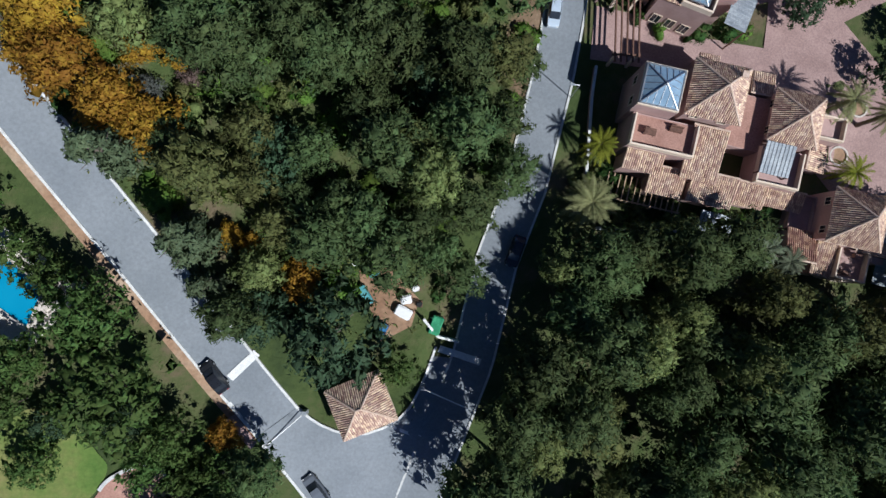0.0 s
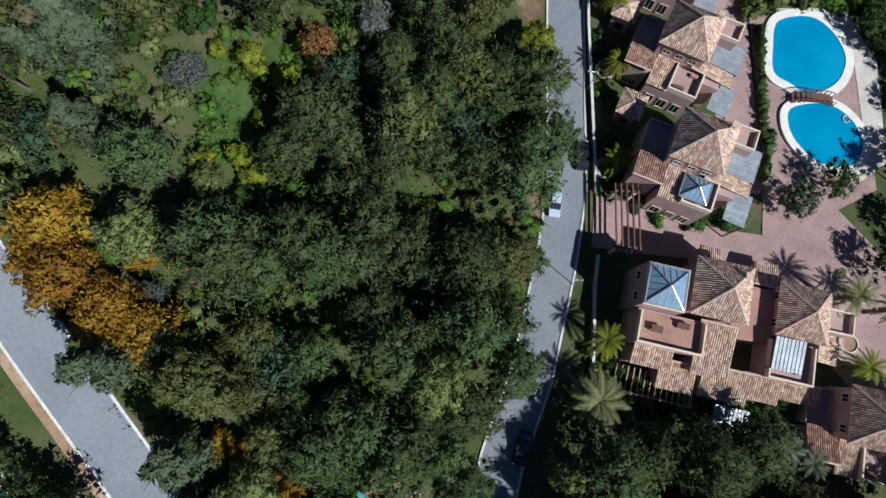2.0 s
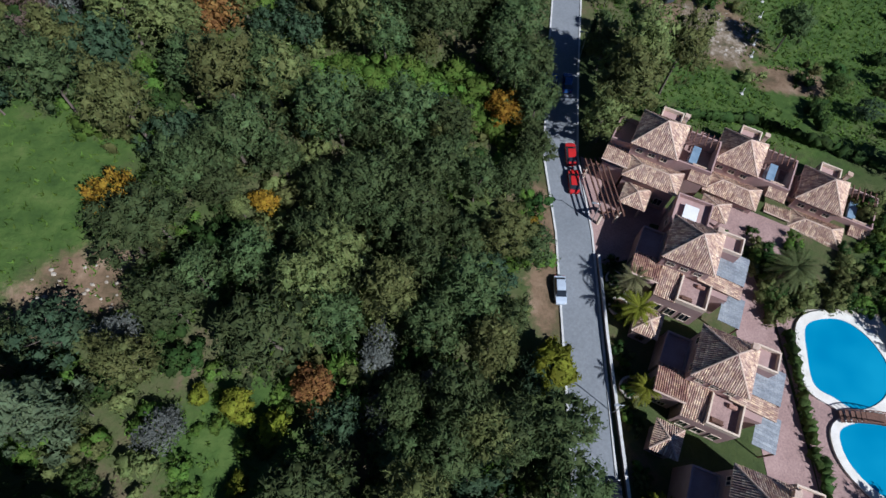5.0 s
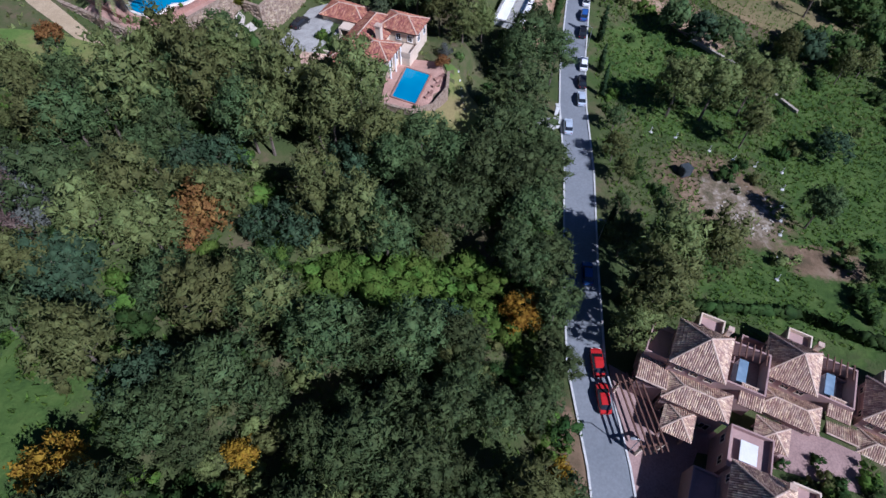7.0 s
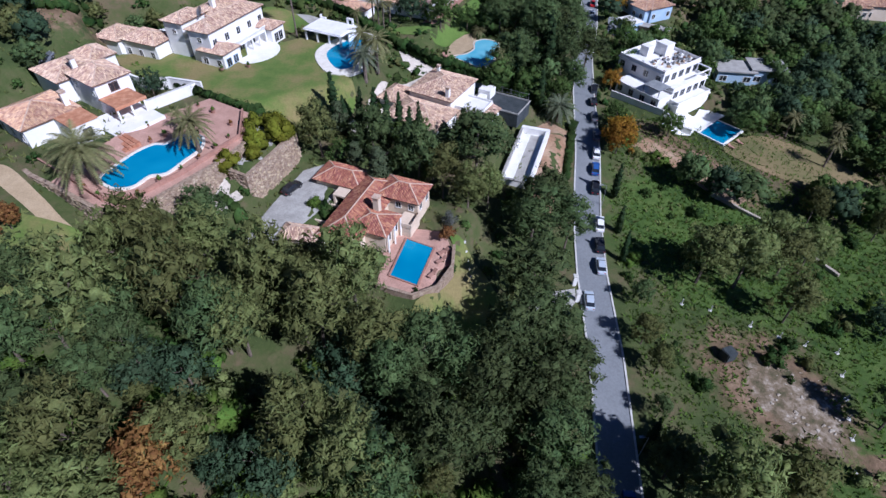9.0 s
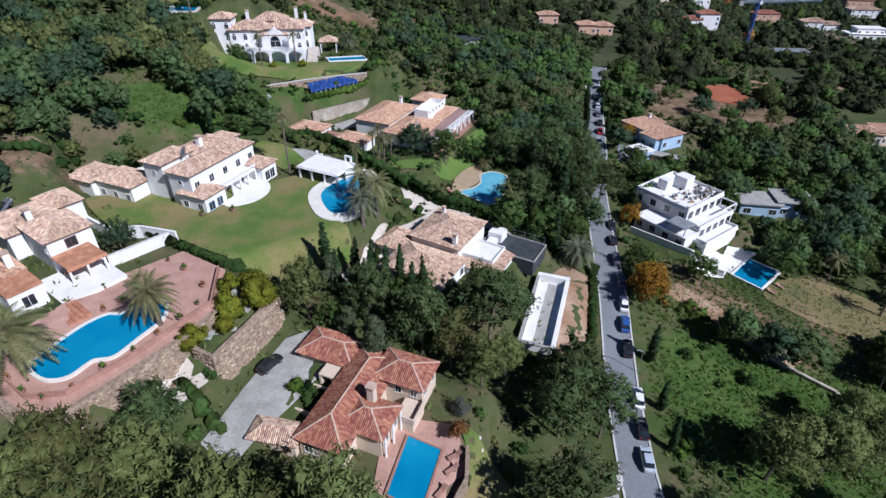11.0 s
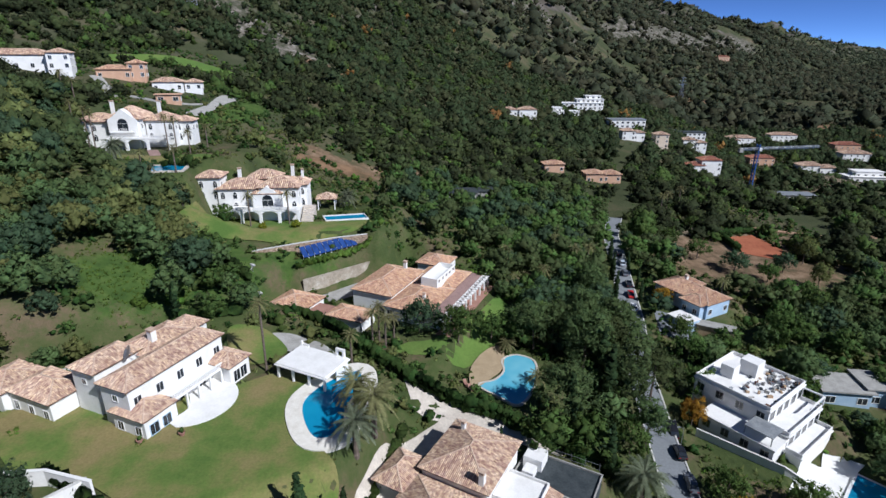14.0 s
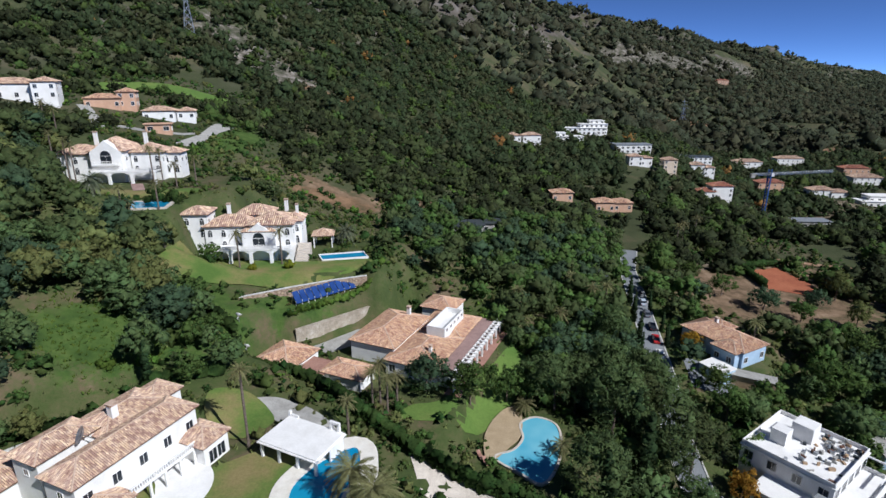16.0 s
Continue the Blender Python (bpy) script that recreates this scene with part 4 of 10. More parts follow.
PINE = domed_kind("pine_tree", "dark green Aleppo pine with a rounded, tufted crown", "pine tree", L_PINE, 6, 3.9, 7.4, 3.8, 52, 0.95, 42, 0.5, 0.36, 8.0, 0.24, 0.3, 0.5)
PINE_OLIVE = domed_kind("olive_pine", "olive-green Aleppo pine with a tall tufted crown", "pine tree", L_PINE_OLIVE, 5, 3.75, 8.6, 3.2, 52, 0.93, 42, 0.5, 0.36, 8.0, 0.24, 0.4, 0.5)
BROAD = domed_kind("broadleaf_tree", "broad green leafy tree with a full crown", "tree", L_BROAD, 4, 3.5, 5.4, 2.0, 38, 0.85, 42, 0.42, 0.6, 4.5, 0.22, 0.1, 0.5)
BLUE = domed_kind("carob_tree", "dark blue-green leafy tree with a dense crown", "tree", L_BLUE, 3, 3.5, 5.0, 1.8, 38, 0.85, 42, 0.42, 0.6, 4.5, 0.22, 0.1, 0.5)
ORANGE = domed_kind("autumn_tree", "deciduous tree in golden orange leaf", "tree", L_ORANGE, 3, 2.7, 3.8, 2.4, 38, 0.78, 66, 0.36, 0.6, 4.5, 0.15, 0.1, 0.6)
RUST = domed_kind("autumn_tree", "deciduous tree in rust-brown leaf", "tree", L_RUST, 3, 2.5, 4.4, 1.8, 38, 0.75, 66, 0.36, 0.6, 4.5, 0.15, 0.2, 0.6)
YELLOW = make_kind("yellow_green_tree", "yellow-green rounded garden tree", "tree", L_YELLOW, 2, 34, 2.0, 2.8, 0.7, 0.8, 60, 0.36, 2, 0.14, 0.05, 0.8, 0.45)
GREY = make_kind("bare_shrub", "bare grey-twigged deciduous shrub", "shrub", L_GREY, 2, 26, 2.4, 3.0, 1.0, 0.8, 110, 0.34, 2.6, 0.10, 0.1, 0.0, 0.3)
PINKISH = make_kind("bare_tree", "bare deciduous tree with pinkish-brown twigs", "tree", L_TWIG, 1, 44, 3.4, 4.2, 2.0, 0.9, 100, 0.36, 4.6, 0.14, 0.1, 0.0, 0.3)
BUSH = make_kind("green_bush", "fresh green bush in the undergrowth", "bush", L_BRIGHT, 3, 13, 1.8, 1.6, 0.1, 0.8, 60, 0.34, 0, 0, 0.0, 0.76, 0.35)
SCRUB = make_kind("dark_bush", "dark evergreen bush in the undergrowth", "bush", L_HEDGE, 3, 13, 1.8, 1.9, 0.1, 0.8, 60, 0.34, 0, 0, 0.0, 0.76, 0.35)
OLIVESCRUB = make_kind("olive_bush", "dull olive-green bush in the undergrowth", "bush", L_PINE_OLIVE, 3, 13, 1.9, 2.2, 0.1, 0.8, 60, 0.34, 0, 0, 0.1, 0.7, 0.35)
CONIFER = make_kind("cedar_tree", "feathery grey-green conifer with spreading boughs", "conifer", L_CEDAR, 2, 70, 3.4, 9.0, 1.4, 0.62, 120, 0.46, 9, 0.2, 0.85, 0.55, 0.35, 0.3, 0.4)



def cypress_clumps(rng):
    return [((0.55 * math.sin(k * 2.4)) * (1 - (k / 26) ** 2) * 0.7, 0.55 * math.cos(k * 2.4) * (1 - (k / 26) ** 2) * 0.7, 0.4 + k * 0.36, 0.72 * (1 - 0.75 * (k / 26) ** 2) + 0.1) for k in range(26)]


CYPRESS = Kind("cypress_tree", "tall slender dark green cypress", "cypress", [crown_mesh("crown", cypress_clumps(R), 70, 0.34, L_CYP, R, 0.85) for _ in range(2)], [trunk_mesh("trunk", 3.0, 0.14, R, 0, 0.1)])


def palm_crown(name, material, fronds, length, rng, width=0.36, rise=1.0, sag=1.5, leaflets=22):
    V, F = [], []
    for i in range(fronds):
        ang = 6.283 * (i * 0.382) + rng.uniform(-0.2, 0.2)
        lift = rise * (1 - 1.75 * i / fronds) + rng.uniform(-0.15, 0.15)
        ln = length * rng.uniform(0.85, 1.1)
        d = np.array([math.cos(ang), math.sin(ang), 0.0])
        side = np.array([-d[1], d[0], 0.0])

        def at(t):
            return d * ln * t * math.cos(lift * 0.8) + np.array([0, 0, ln * t * math.sin(lift) - sag * t * t * ln / 3.2])
        for k in range(leaflets):
            t = 0.12 + 0.88 * k / leaflets
            p, q = at(t), at(t + 0.035)
            w = width * (0.35 + math.sin(math.pi * min(1, t * 0.95 + 0.05))) * ln / 3.2
            for sgn in (1, -1):
                tip = at(t) + side * sgn * w + d * 0.35 * w + np.array([0, 0, -0.25 * w])
                b = len(V)
                V += [p, q, tip]
                F.append((b, b + 1, b + 2))
        for k in range(5):
            p, q = at(k / 5), at((k + 1) / 5)
            b = len(V)
            V += [p + side * 0.035, p - side * 0.035, q - side * 0.03, q + side * 0.03]
            F.append((b, b + 1, b + 2, b + 3))
    me = bpy.data.meshes.new(name)
    me.from_pydata([tuple(v) for v in V], [], F)
    me.materials.append(material)
    return me


def palm_trunk(name, h, r):
    bm = bmesh.new()
    rings = []
    n = int(h / 0.45) + 2
    for k in range(n):
        z = h * k / (n - 1)
        rr = r * (1.25 - 0.25 * min(1, k / 3)) * (1.08 if k % 2 else 0.95)
        rings.append([bm.verts.new((rr * math.cos(0.785 * i), rr * math.sin(0.785 * i), z - 0.2 * (k == 0))) for i in range(8)])
    for k in range(n - 1):
        for i in range(8):
            bm.faces.new((rings[k][i], rings[k][(i + 1) % 8], rings[k + 1][(i + 1) % 8], rings[k + 1][i]))
    bm.faces.new(rings[-1])
    me = bpy.data.meshes.new(name)
    bm.to_mesh(me)
    bm.free()
    me.materials.append(M_BARK)
    return me


def palm(x, y, height, spread_r, label, material=L_PALM, fronds=46, z=None, r=0.28, kind="palm_tree"):
    base = thing(kind, x, y, (level(x, y) if z is None else z), random.uniform(0, 360), label, "palm")
    t = new("trunk", palm_trunk("trunk", height, r))
    t.parent = base
    c = new("crown", palm_crown("crown", material, fronds, spread_r, R))
    c.parent = base
    c.location = (0, 0, height)
    return base


def hedge(x0, y0, x1, y1, w, h, label="clipped dark green hedge", material=L_HEDGE, z=None, name="hedge"):
    """A clipped hedge: a long row of leafy clumps along a line."""
    a, b = Vector((x0, y0)), Vector((x1, y1))
    n = max(2, int((b - a).length / (w * 0.55)))
    cl = []
    for i in range(n + 1):
        p = a + (b - a) * (i / n)
        zz = (level(p.x, p.y) if z is None else z)
        for lay in range(max(1, round(h / w))):
            rr = w * 0.62
            cl.append((p.x + R.uniform(-0.1, 0.1), p.y + R.uniform(-0.1, 0.1), zz + min(h - rr * 0.8, rr * 0.7 + lay * w * 0.8), rr * R.uniform(0.88, 1.1)))
    ob = new(name, crown_mesh(name, cl, 44 / max(0.6, w) ** 0.7, 0.34, material, R, 0.85))
    return tagged(ob, label, "hedge")


# ---- buildings ----
def tile_face(V, F, poly, pitch=0.27, length=0.5, height=0.075):
    """Rows of barrel tiles over one roof face; the first edge of the polygon is the eave."""
    P = [Vector(p) for p in poly]
    u = (P[1] - P[0]).normalized()
    n = u.cross(P[-1] - P[0]).normalized()
    if n.z < 0:
        n = -n
    v = n.cross(u)
    if (P[-1] - P[0]).dot(v) < 0:
        v = -v
    q = [((p - P[0]).dot(u), (p - P[0]).dot(v)) for p in P]
    us = [a for a, _ in q]
    x = min(us) + pitch / 2
    while x < max(us):
        ys = []
        for i in range(len(q)):
            (x0, y0), (x1, y1) = q[i - 1], q[i]
            if (x0 > x) != (x1 > x):
                ys.append(y0 + (x - x0) / (x1 - x0) * (y1 - y0))
        if len(ys) >= 2:
            a, top = min(ys), max(ys)
            a -= 0.06
            while a < top - 0.05:
                b = min(a + length, top)
                for k, (vv, dz) in enumerate(((a, 0.03), (b + 0.02, 0.0))):
                    for du, h in ((-0.5, 0.0), (0.0, 1.0), (0.5, 0.0)):
                        V.append(P[0] + u * (x + du * pitch * 0.86) + v * vv + n * (0.01 + h * height + dz))
                k = len(V) - 6
                F.append((k, k + 1, k + 4, k + 3))
                F.append((k + 1, k + 2, k + 5, k + 4))
                a += length
        x += pitch


def roof(parent, cx, cy, w, d, z, rise, turn=0.0, over=0.45, material=None, kind="hip", fine=True, hipx=None):
    """A tiled roof over a w x d block, its eaves at z: hip, pyramid (hip on a square), gable or lean (rising towards +y)."""
    material = material or M_TILE
    m = pose(cx, cy, z, 0, 0, turn)
    hw, hd = w / 2 + over, d / 2 + over
    if kind == "lean":
        pts = [(-hw, -hd, 0), (hw, -hd, 0), (hw, hd, rise), (-hw, hd, rise)]
        faces, ridges = [(0, 1, 2, 3)], [(2, 3)]
    elif kind == "gable":
        along = w >= d
        pts = [(-hw, -hd, 0), (hw, -hd, 0), (hw, hd, 0), (-hw, hd, 0)]
        if along:
            pts += [(-hw, 0, rise), (hw, 0, rise)]
            faces, ridges = [(0, 1, 5, 4), (2, 3, 4, 5)], [(4, 5)]
        else:
            pts += [(0, -hd, rise), (0, hd, rise)]
            faces, ridges = [(1, 2, 5, 4), (3, 0, 4, 5)], [(4, 5)]
    else:
        k = min(hw, hd) if hipx is None else hipx
        pts = [(-hw, -hd, 0), (hw, -hd, 0), (hw, hd, 0), (-hw, hd, 0)]
        if abs(hw - hd) < 0.3:
            pts += [(0, 0, rise)]
            faces, ridges = [(0, 1, 4), (1, 2, 4), (2, 3, 4), (3, 0, 4)], [(0, 4), (1, 4), (2, 4), (3, 4)]
        elif hw > hd:
            pts += [(-hw + k, 0, rise), (hw - k, 0, rise)]
            faces, ridges = [(0, 1, 5, 4), (1, 2, 5), (2, 3, 4, 5), (3, 0, 4)], [(0, 4), (3, 4), (1, 5), (2, 5), (4, 5)]
        else:
            pts += [(0, -hd + k, rise), (0, hd - k, rise)]
            faces, ridges = [(0, 1, 4), (1, 2, 5, 4), (2, 3, 5), (3, 0, 4, 5)], [(0, 4), (1, 4), (2, 5), (3, 5), (4, 5)]
    P = [m @ Vector(p) for p in pts]
    bm = bmesh.new()
    vs = [bm.verts.new(p) for p in P]
    for f in faces:
        bm.faces.new([vs[i] for i in f])
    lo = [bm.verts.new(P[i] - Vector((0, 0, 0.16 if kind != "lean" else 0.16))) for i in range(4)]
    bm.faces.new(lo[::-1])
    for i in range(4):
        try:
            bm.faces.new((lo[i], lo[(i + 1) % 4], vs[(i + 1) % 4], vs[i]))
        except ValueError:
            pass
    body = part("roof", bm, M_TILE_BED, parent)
    V, F = [], []
    for f in faces:
        tile_face(V, F, [P[i] for i in f], *((0.27, 0.5, 0.085) if fine else (0.55, 1.1, 0.14)))
    ob_from("roof_tiles", V, F, material, body, "weathered clay barrel tiles")
    bm = bmesh.new()
    for a, b in ridges:
        beam(bm, P[a] + Vector((0, 0, 0.05)), P[b] + Vector((0, 0, 0.05)), 0.26, 0.16, 6)
    part("ridge_tiles", bm, M_RIDGE, body)
    return body


def turned(bm, cx, cy, turn):
    bmesh.ops.transform(bm, matrix=pose(cx, cy, 0, 0, 0, turn), verts=bm.verts[:])
    return bm


def walls(parent, cx, cy, w, d, z0, z1, material, turn=0.0, name="wall", bevel=0.0):
    return part(name, turned(boxes((-w / 2, w / 2, -d / 2, d / 2, z0, z1), bevel=bevel), cx, cy, turn), material, parent)


def parapet(parent, cx, cy, w, d, z, h, material, turn=0.0, t=0.22, sides="nsew"):
    """A low wall round a flat roof or terrace."""
    it = []
    if "s" in sides:
        it.append((-w / 2, w / 2, -d / 2, -d / 2 + t, z, z + h))
    if "n" in sides:
        it.append((-w / 2, w / 2, d / 2 - t, d / 2, z, z + h))
    if "w" in sides:
        it.append((-w / 2, -w / 2 + t, -d / 2 + t, d / 2 - t, z, z + h))
    if "e" in sides:
        it.append((w / 2 - t, w / 2, -d / 2 + t, d / 2 - t, z, z + h))
    return part("parapet", turned(boxes(*it, bevel=0.03), cx, cy, turn), material, parent)


def window(parent, x, y, z, w, h, facing, frame_mat=None, arch=False):
    """A framed window on a wall whose outer face passes through (x, y); facing: degrees of the outward normal."""
    m = pose(x, y, z, 0, 0, facing - 90)
    t = 0.09
    bm = boxes((-w / 2 - t, w / 2 + t, -0.10, 0.10, -t, 0), (-w / 2 - t, w / 2 + t, -0.10, 0.08, h, h + t), (-w / 2 - t, -w / 2, -0.10, 0.08, 0, h), (w / 2, w / 2 + t, -0.10, 0.08, 0, h), (-0.03, 0.03, -0.10, 0.05, 0, h))
    if arch:
        for k in range(8):
            a0, a1 = math.pi * k / 8, math.pi * (k + 1) / 8
            beam(bm, (w / 2 * math.cos(a0), 0, h + t + w / 2 * math.sin(a0)), (w / 2 * math.cos(a1), 0, h + t + w / 2 * math.sin(a1)), 0.12, 0.16)
    bmesh.ops.transform(bm, matrix=m, verts=bm.verts[:])
    fr = part("window", bm, frame_mat or M_WHITE, parent)
    bm = boxes((-w / 2, w / 2, -0.10, 0.03, 0, h))
    if arch:
        bm2 = bmesh.new()
        prism(bm, [(w / 2 * math.cos(math.pi * k / 8), w / 2 * math.sin(math.pi * k / 8)) for k in range(9)], -0.03, 0.10)
        for v in bm.verts[-18:]:
            v.co = (v.co.x, -v.co.z, h + v.co.y)
        bm2.free()
    bmesh.ops.transform(bm, matrix=m, verts=bm.verts[:])
    part("pane", bm, M_DARKGLASS, fr)
    return fr


def face_windows(parent, cx, cy, w, d, turn, side, z, n, ww, hh, frame_mat=None, arch=False, inset=0.8):
    """A row of windows along one side (n, s, e, w) of a turned block."""
    L = w if side in "ns" else d
    for i in range(n):
        s = (-L / 2 + inset + ww / 2) + (L - 2 * inset - ww) * (i / (n - 1) if n > 1 else 0.5)
        px, py = {"s": (s, -d / 2), "n": (s, d / 2), "e": (w / 2, s), "w": (-w / 2, s)}[side]
        p = pose(cx, cy, 0, 0, 0, turn) @ Vector((px, py, 0))
        window(parent, p.x, p.y, z, ww, hh, turn + {"s": -90, "n": 90, "e": 0, "w": 180}[side], frame_mat, arch)


def chimney(parent, x, y, z0, z1, s=0.7, material=None, turn=0.0):
    body = part("chimney", turned(boxes((-s / 2, s / 2, -s / 2, s / 2, z0, z1), bevel=0.02), x, y, turn), material or M_WHITE, parent)
    bm = boxes((-s * 0.65, s * 0.65, -s * 0.65, s * 0.65, z1 + 0.2, z1 + 0.3), (-s * 0.4, s * 0.4, -s * 0.4, s * 0.4, z1, z1 + 0.2), (-s * 0.6, s * 0.6, -s * 0.6, s * 0.6, z1 - 0.08, z1 + 0.02), bevel=0.01)
    part("chimney_cap", turned(bm, x, y, turn), M_RIDGE, body)
    return body


def glass_pyramid(parent, cx, cy, w, d, z, rise, turn):
    """A glazed pyramid roof light: panes between glazing bars."""
    m = pose(cx, cy, z, 0, 0, turn)
    c = [m @ Vector(p) for p in ((-w / 2, -d / 2, 0), (w / 2, -d / 2, 0), (w / 2, d / 2, 0), (-w / 2, d / 2, 0))]
    top = m @ Vector((0, 0, rise))
    bm = bmesh.new()
    for i in range(4):
        beam(bm, c[i], top, 0.12)
        beam(bm, c[i], c[(i + 1) % 4], 0.16)
        for k in range(1, 6):
            a = c[i].lerp(c[(i + 1) % 4], k / 6)
            e = c[i].lerp(top, 1 - abs(1 - k / 3)) if k <= 3 else c[(i + 1) % 4].lerp(top, 1 - abs(1 - k / 3))
            beam(bm, a, e, 0.05)
    fr = part("roof_light", bm, M_METAL, parent, "grey glazing bars")
    for i in range(4):
        o = Vector((0, 0, -0.03))
        ob_from("pane", [c[i] + o, c[(i + 1) % 4] + o, top + o, c[i] + o * 2.5, c[(i + 1) % 4] + o * 2.5, top + o * 2.5], [(0, 1, 2), (5, 4, 3), (0, 3, 4, 1), (1, 4, 5, 2), (2, 5, 3, 0)], M_GLASSROOF, fr, "blue-grey glass pane")
    return fr


def canopy(parent, cx, cy, w, d, z, turn, material=None, drop=0.5, posts=True, z0=None):
    """A ribbed sheet canopy on posts, falling towards -y."""
    m = pose(cx, cy, z, 0, 0, turn)
    V, F = [], []
    n = max(3, int(w / 0.45))
    for i in range(n):
        x0, x1 = -w / 2 + w * i / n, -w / 2 + w * (i + 1) / n
        k = len(V)
        for x, h in ((x0, 0), (x0 + 0.06, 0.06), (x1 - 0.06, 0.06 if i % 2 else 0.02), (x1, 0)):
            V += [m @ Vector((x, -d / 2, -drop + h)), m @ Vector((x, d / 2, h))]
        F += [(k, k + 2, k + 3, k + 1), (k + 2, k + 4, k + 5, k + 3), (k + 4, k + 6, k + 7, k + 5)]
    sheet = ob_from("canopy", V, F, material or M_METALROOF, parent, "ribbed grey sheet canopy")
    bm = bmesh.new()
    for sx in (-1, 1):
        beam(bm, m @ Vector((sx * (w / 2 - 0.1), -d / 2, -drop - 0.08)), m @ Vector((sx * (w / 2 - 0.1), d / 2, -0.08)), 0.12)
    beam(bm, m @ Vector((-w / 2, -d / 2 + 0.1, -drop - 0.08)), m @ Vector((w / 2, -d / 2 + 0.1, -drop - 0.08)), 0.14)
    part("canopy_frame", bm, M_WOOD, sheet)
    if posts and z0 is not None:
        for sx in (-1, 1):
            p = m @ Vector((sx * (w / 2 - 0.1), -d / 2 + 0.1, -drop - 0.1))
            part("post", beam(bmesh.new(), (p.x, p.y, z0), p, 0.16), M_WOOD, parent)
    return sheet


# ---- terraced houses with pink walls, along the lane ----
def terraced_house(cx, cy, turn, z0, ze, label, wing=0, skylight=False, pool_deck=False):
    """A tower-like house with a pyramid roof, low tiled wings, a roof terrace and a sheet canopy."""
    h = thing("terraced_house", cx, cy, z0, turn, label, "house", "terraced houses")
    e = ze - z0
    walls(h, 0, 0, 6.2, 6.2, -2, e - 0.05, M_PINK)
    roof(h, 0, 0, 6.2, 6.2, e, 3.0, 0, 0.35)
    # west wing: low tiled roof over the side rooms, tiled lean-to below
    walls(h, -4.7, 0.2, 3.2, 4.8, -2, e - (2.6 if wing else 4.2), M_PINK)
    if wing:
        parapet(h, -4.7, 0.2, 3.2, 4.8, e - 2.6, 0.9, M_PINK)
    else:
        parapet(h, -4.7, 0.2, 3.2, 4.8, e - 4.2, 0.6, M_PINK)
    walls(h, -4.4, -4.2, 3.4, 3.4, -2, e - 3.3, M_PINK)
    roof(h, -4.4, -4.2, 3.4, 3.4, e - 3.2, 0.9, 180, 0.3, M_TILE if wing else M_TILE_RUST, kind="lean")
    if wing:
        # row house: hipped front wing to the south, roof terrace to the north
        walls(h, 1.4, -4.9, 7.6, 3.6, -2, e - 3.05, M_PINK)
        roof(h, 1.4, -4.9, 7.6, 3.6, e - 3.0, 1.2, 0, 0.35)
        walls(h, 6.0, 1.4, 5.8, 6.4, -2, e - 4.8, M_PINK)
        part("terrace_floor", boxes((3.3, 8.7, -1.6, 4.4, e - 4.8, e - 4.73)), M_PINKPAVE, h)
        parapet(h, 6.0, 1.4, 5.8, 6.4, e - 4.8, 3.0, M_PINK, 0, 0.25, "nse")
        part("skylight", boxes((5.4, 6.6, -0.6, 2.8, e - 4.73, e - 2.6), bevel=0.03), M_GLASSROOF, h, "blue-grey roof light")
        for k in range(7):
            part("rafter", boxes((3.2 + 0.85 * k, 3.34 + 0.85 * k, 2.6, 5.2, e - 1.9, e - 1.7)), M_WOOD, h)
        roof(h, 7.6, -2.2, 2.6, 2.4, e - 2.9, 0.5, 0, 0.2, kind="lean")
        walls(h, 0.6, 4.6, 3.2, 3.0, -2, e - 1.2, M_PINK)
        parapet(h, 0.6, 4.6, 3.2, 3.0, e - 1.2, 0.7, M_CREAM)
        face_windows(h, 1.4, -4.9, 7.6, 3.6, 0, "s", 0.9, 3, 1.1, 1.5, M_CREAM)
        face_windows(h, 0, 0, 6.2, 6.2, 0, "s", e - 1.7, 3, 0.9, 0.7, M_CREAM)
        face_windows(h, 0, 0, 6.2, 6.2, 0, "w", e - 2.0, 2, 0.9, 1.0, M_CREAM)
        chimney(h, 2.4, 3.6, e - 1, e + 1.4, 0.6, M_CREAM)
        return h
    # south wing: flat terrace with cream parapet
    walls(h, 1.0, -5.2, 6.6, 4.2, -2, e - 3.4, M_PINK)
    part("terrace_floor", boxes((0.6, 4.0, -7.0, -3.3, e - 3.4, e - 3.33)), M_PINKPAVE, h)
    parapet(h, 2.3, -5.2, 4.0, 4.2, e - 3.4, 0.95, M_CREAM, 0, 0.25, "sew")
    roof(h, -1.0, -5.2, 2.6, 4.0, e - 3.35, 0.6, 0, 0.2, kind="lean")
    if skylight:
        glass_pyramid(h, 1.6, -5.2, 3.6, 3.2, e - 2.4, 1.1, 0)
    # east wing: lean-to tiles and canopies over the garden side
    walls(h, 5.0, -1.6, 3.4, 5.4, -2, e - 3.3, M_PINK)
    roof(h, 5.2, -1.6, 3.2, 5.4, e - 3.2, 0.9, 90, 0.3, kind="lean")
    walls(h, 4.6, 2.6, 3.0, 2.8, -2, e - 0.9, M_PINK)
    parapet(h, 4.6, 2.6, 3.0, 2.8, e - 0.9, 0.7, M_CREAM)
    canopy(h, 8.0, -4.6, 4.4, 3.0, e - 4.3, 90, None, 0.35, True, -1.0)
    canopy(h, 6.2, 0.6, 4.4, 4.0, e - 2.4, 90, None, 0.4, True, -1.0)
    face_windows(h, 0, 0, 6.2, 6.2, 0, "s", e - 2.0, 3, 0.95, 0.7, M_CREAM)
    face_windows(h, 0, 0, 6.2, 6.2, 0, "e", e - 1.9, 2, 0.9, 1.1, M_CREAM)
    face_windows(h, 0, 0, 6.2, 6.2, 0, "w", e - 2.0, 2, 0.9, 1.0, M_CREAM)
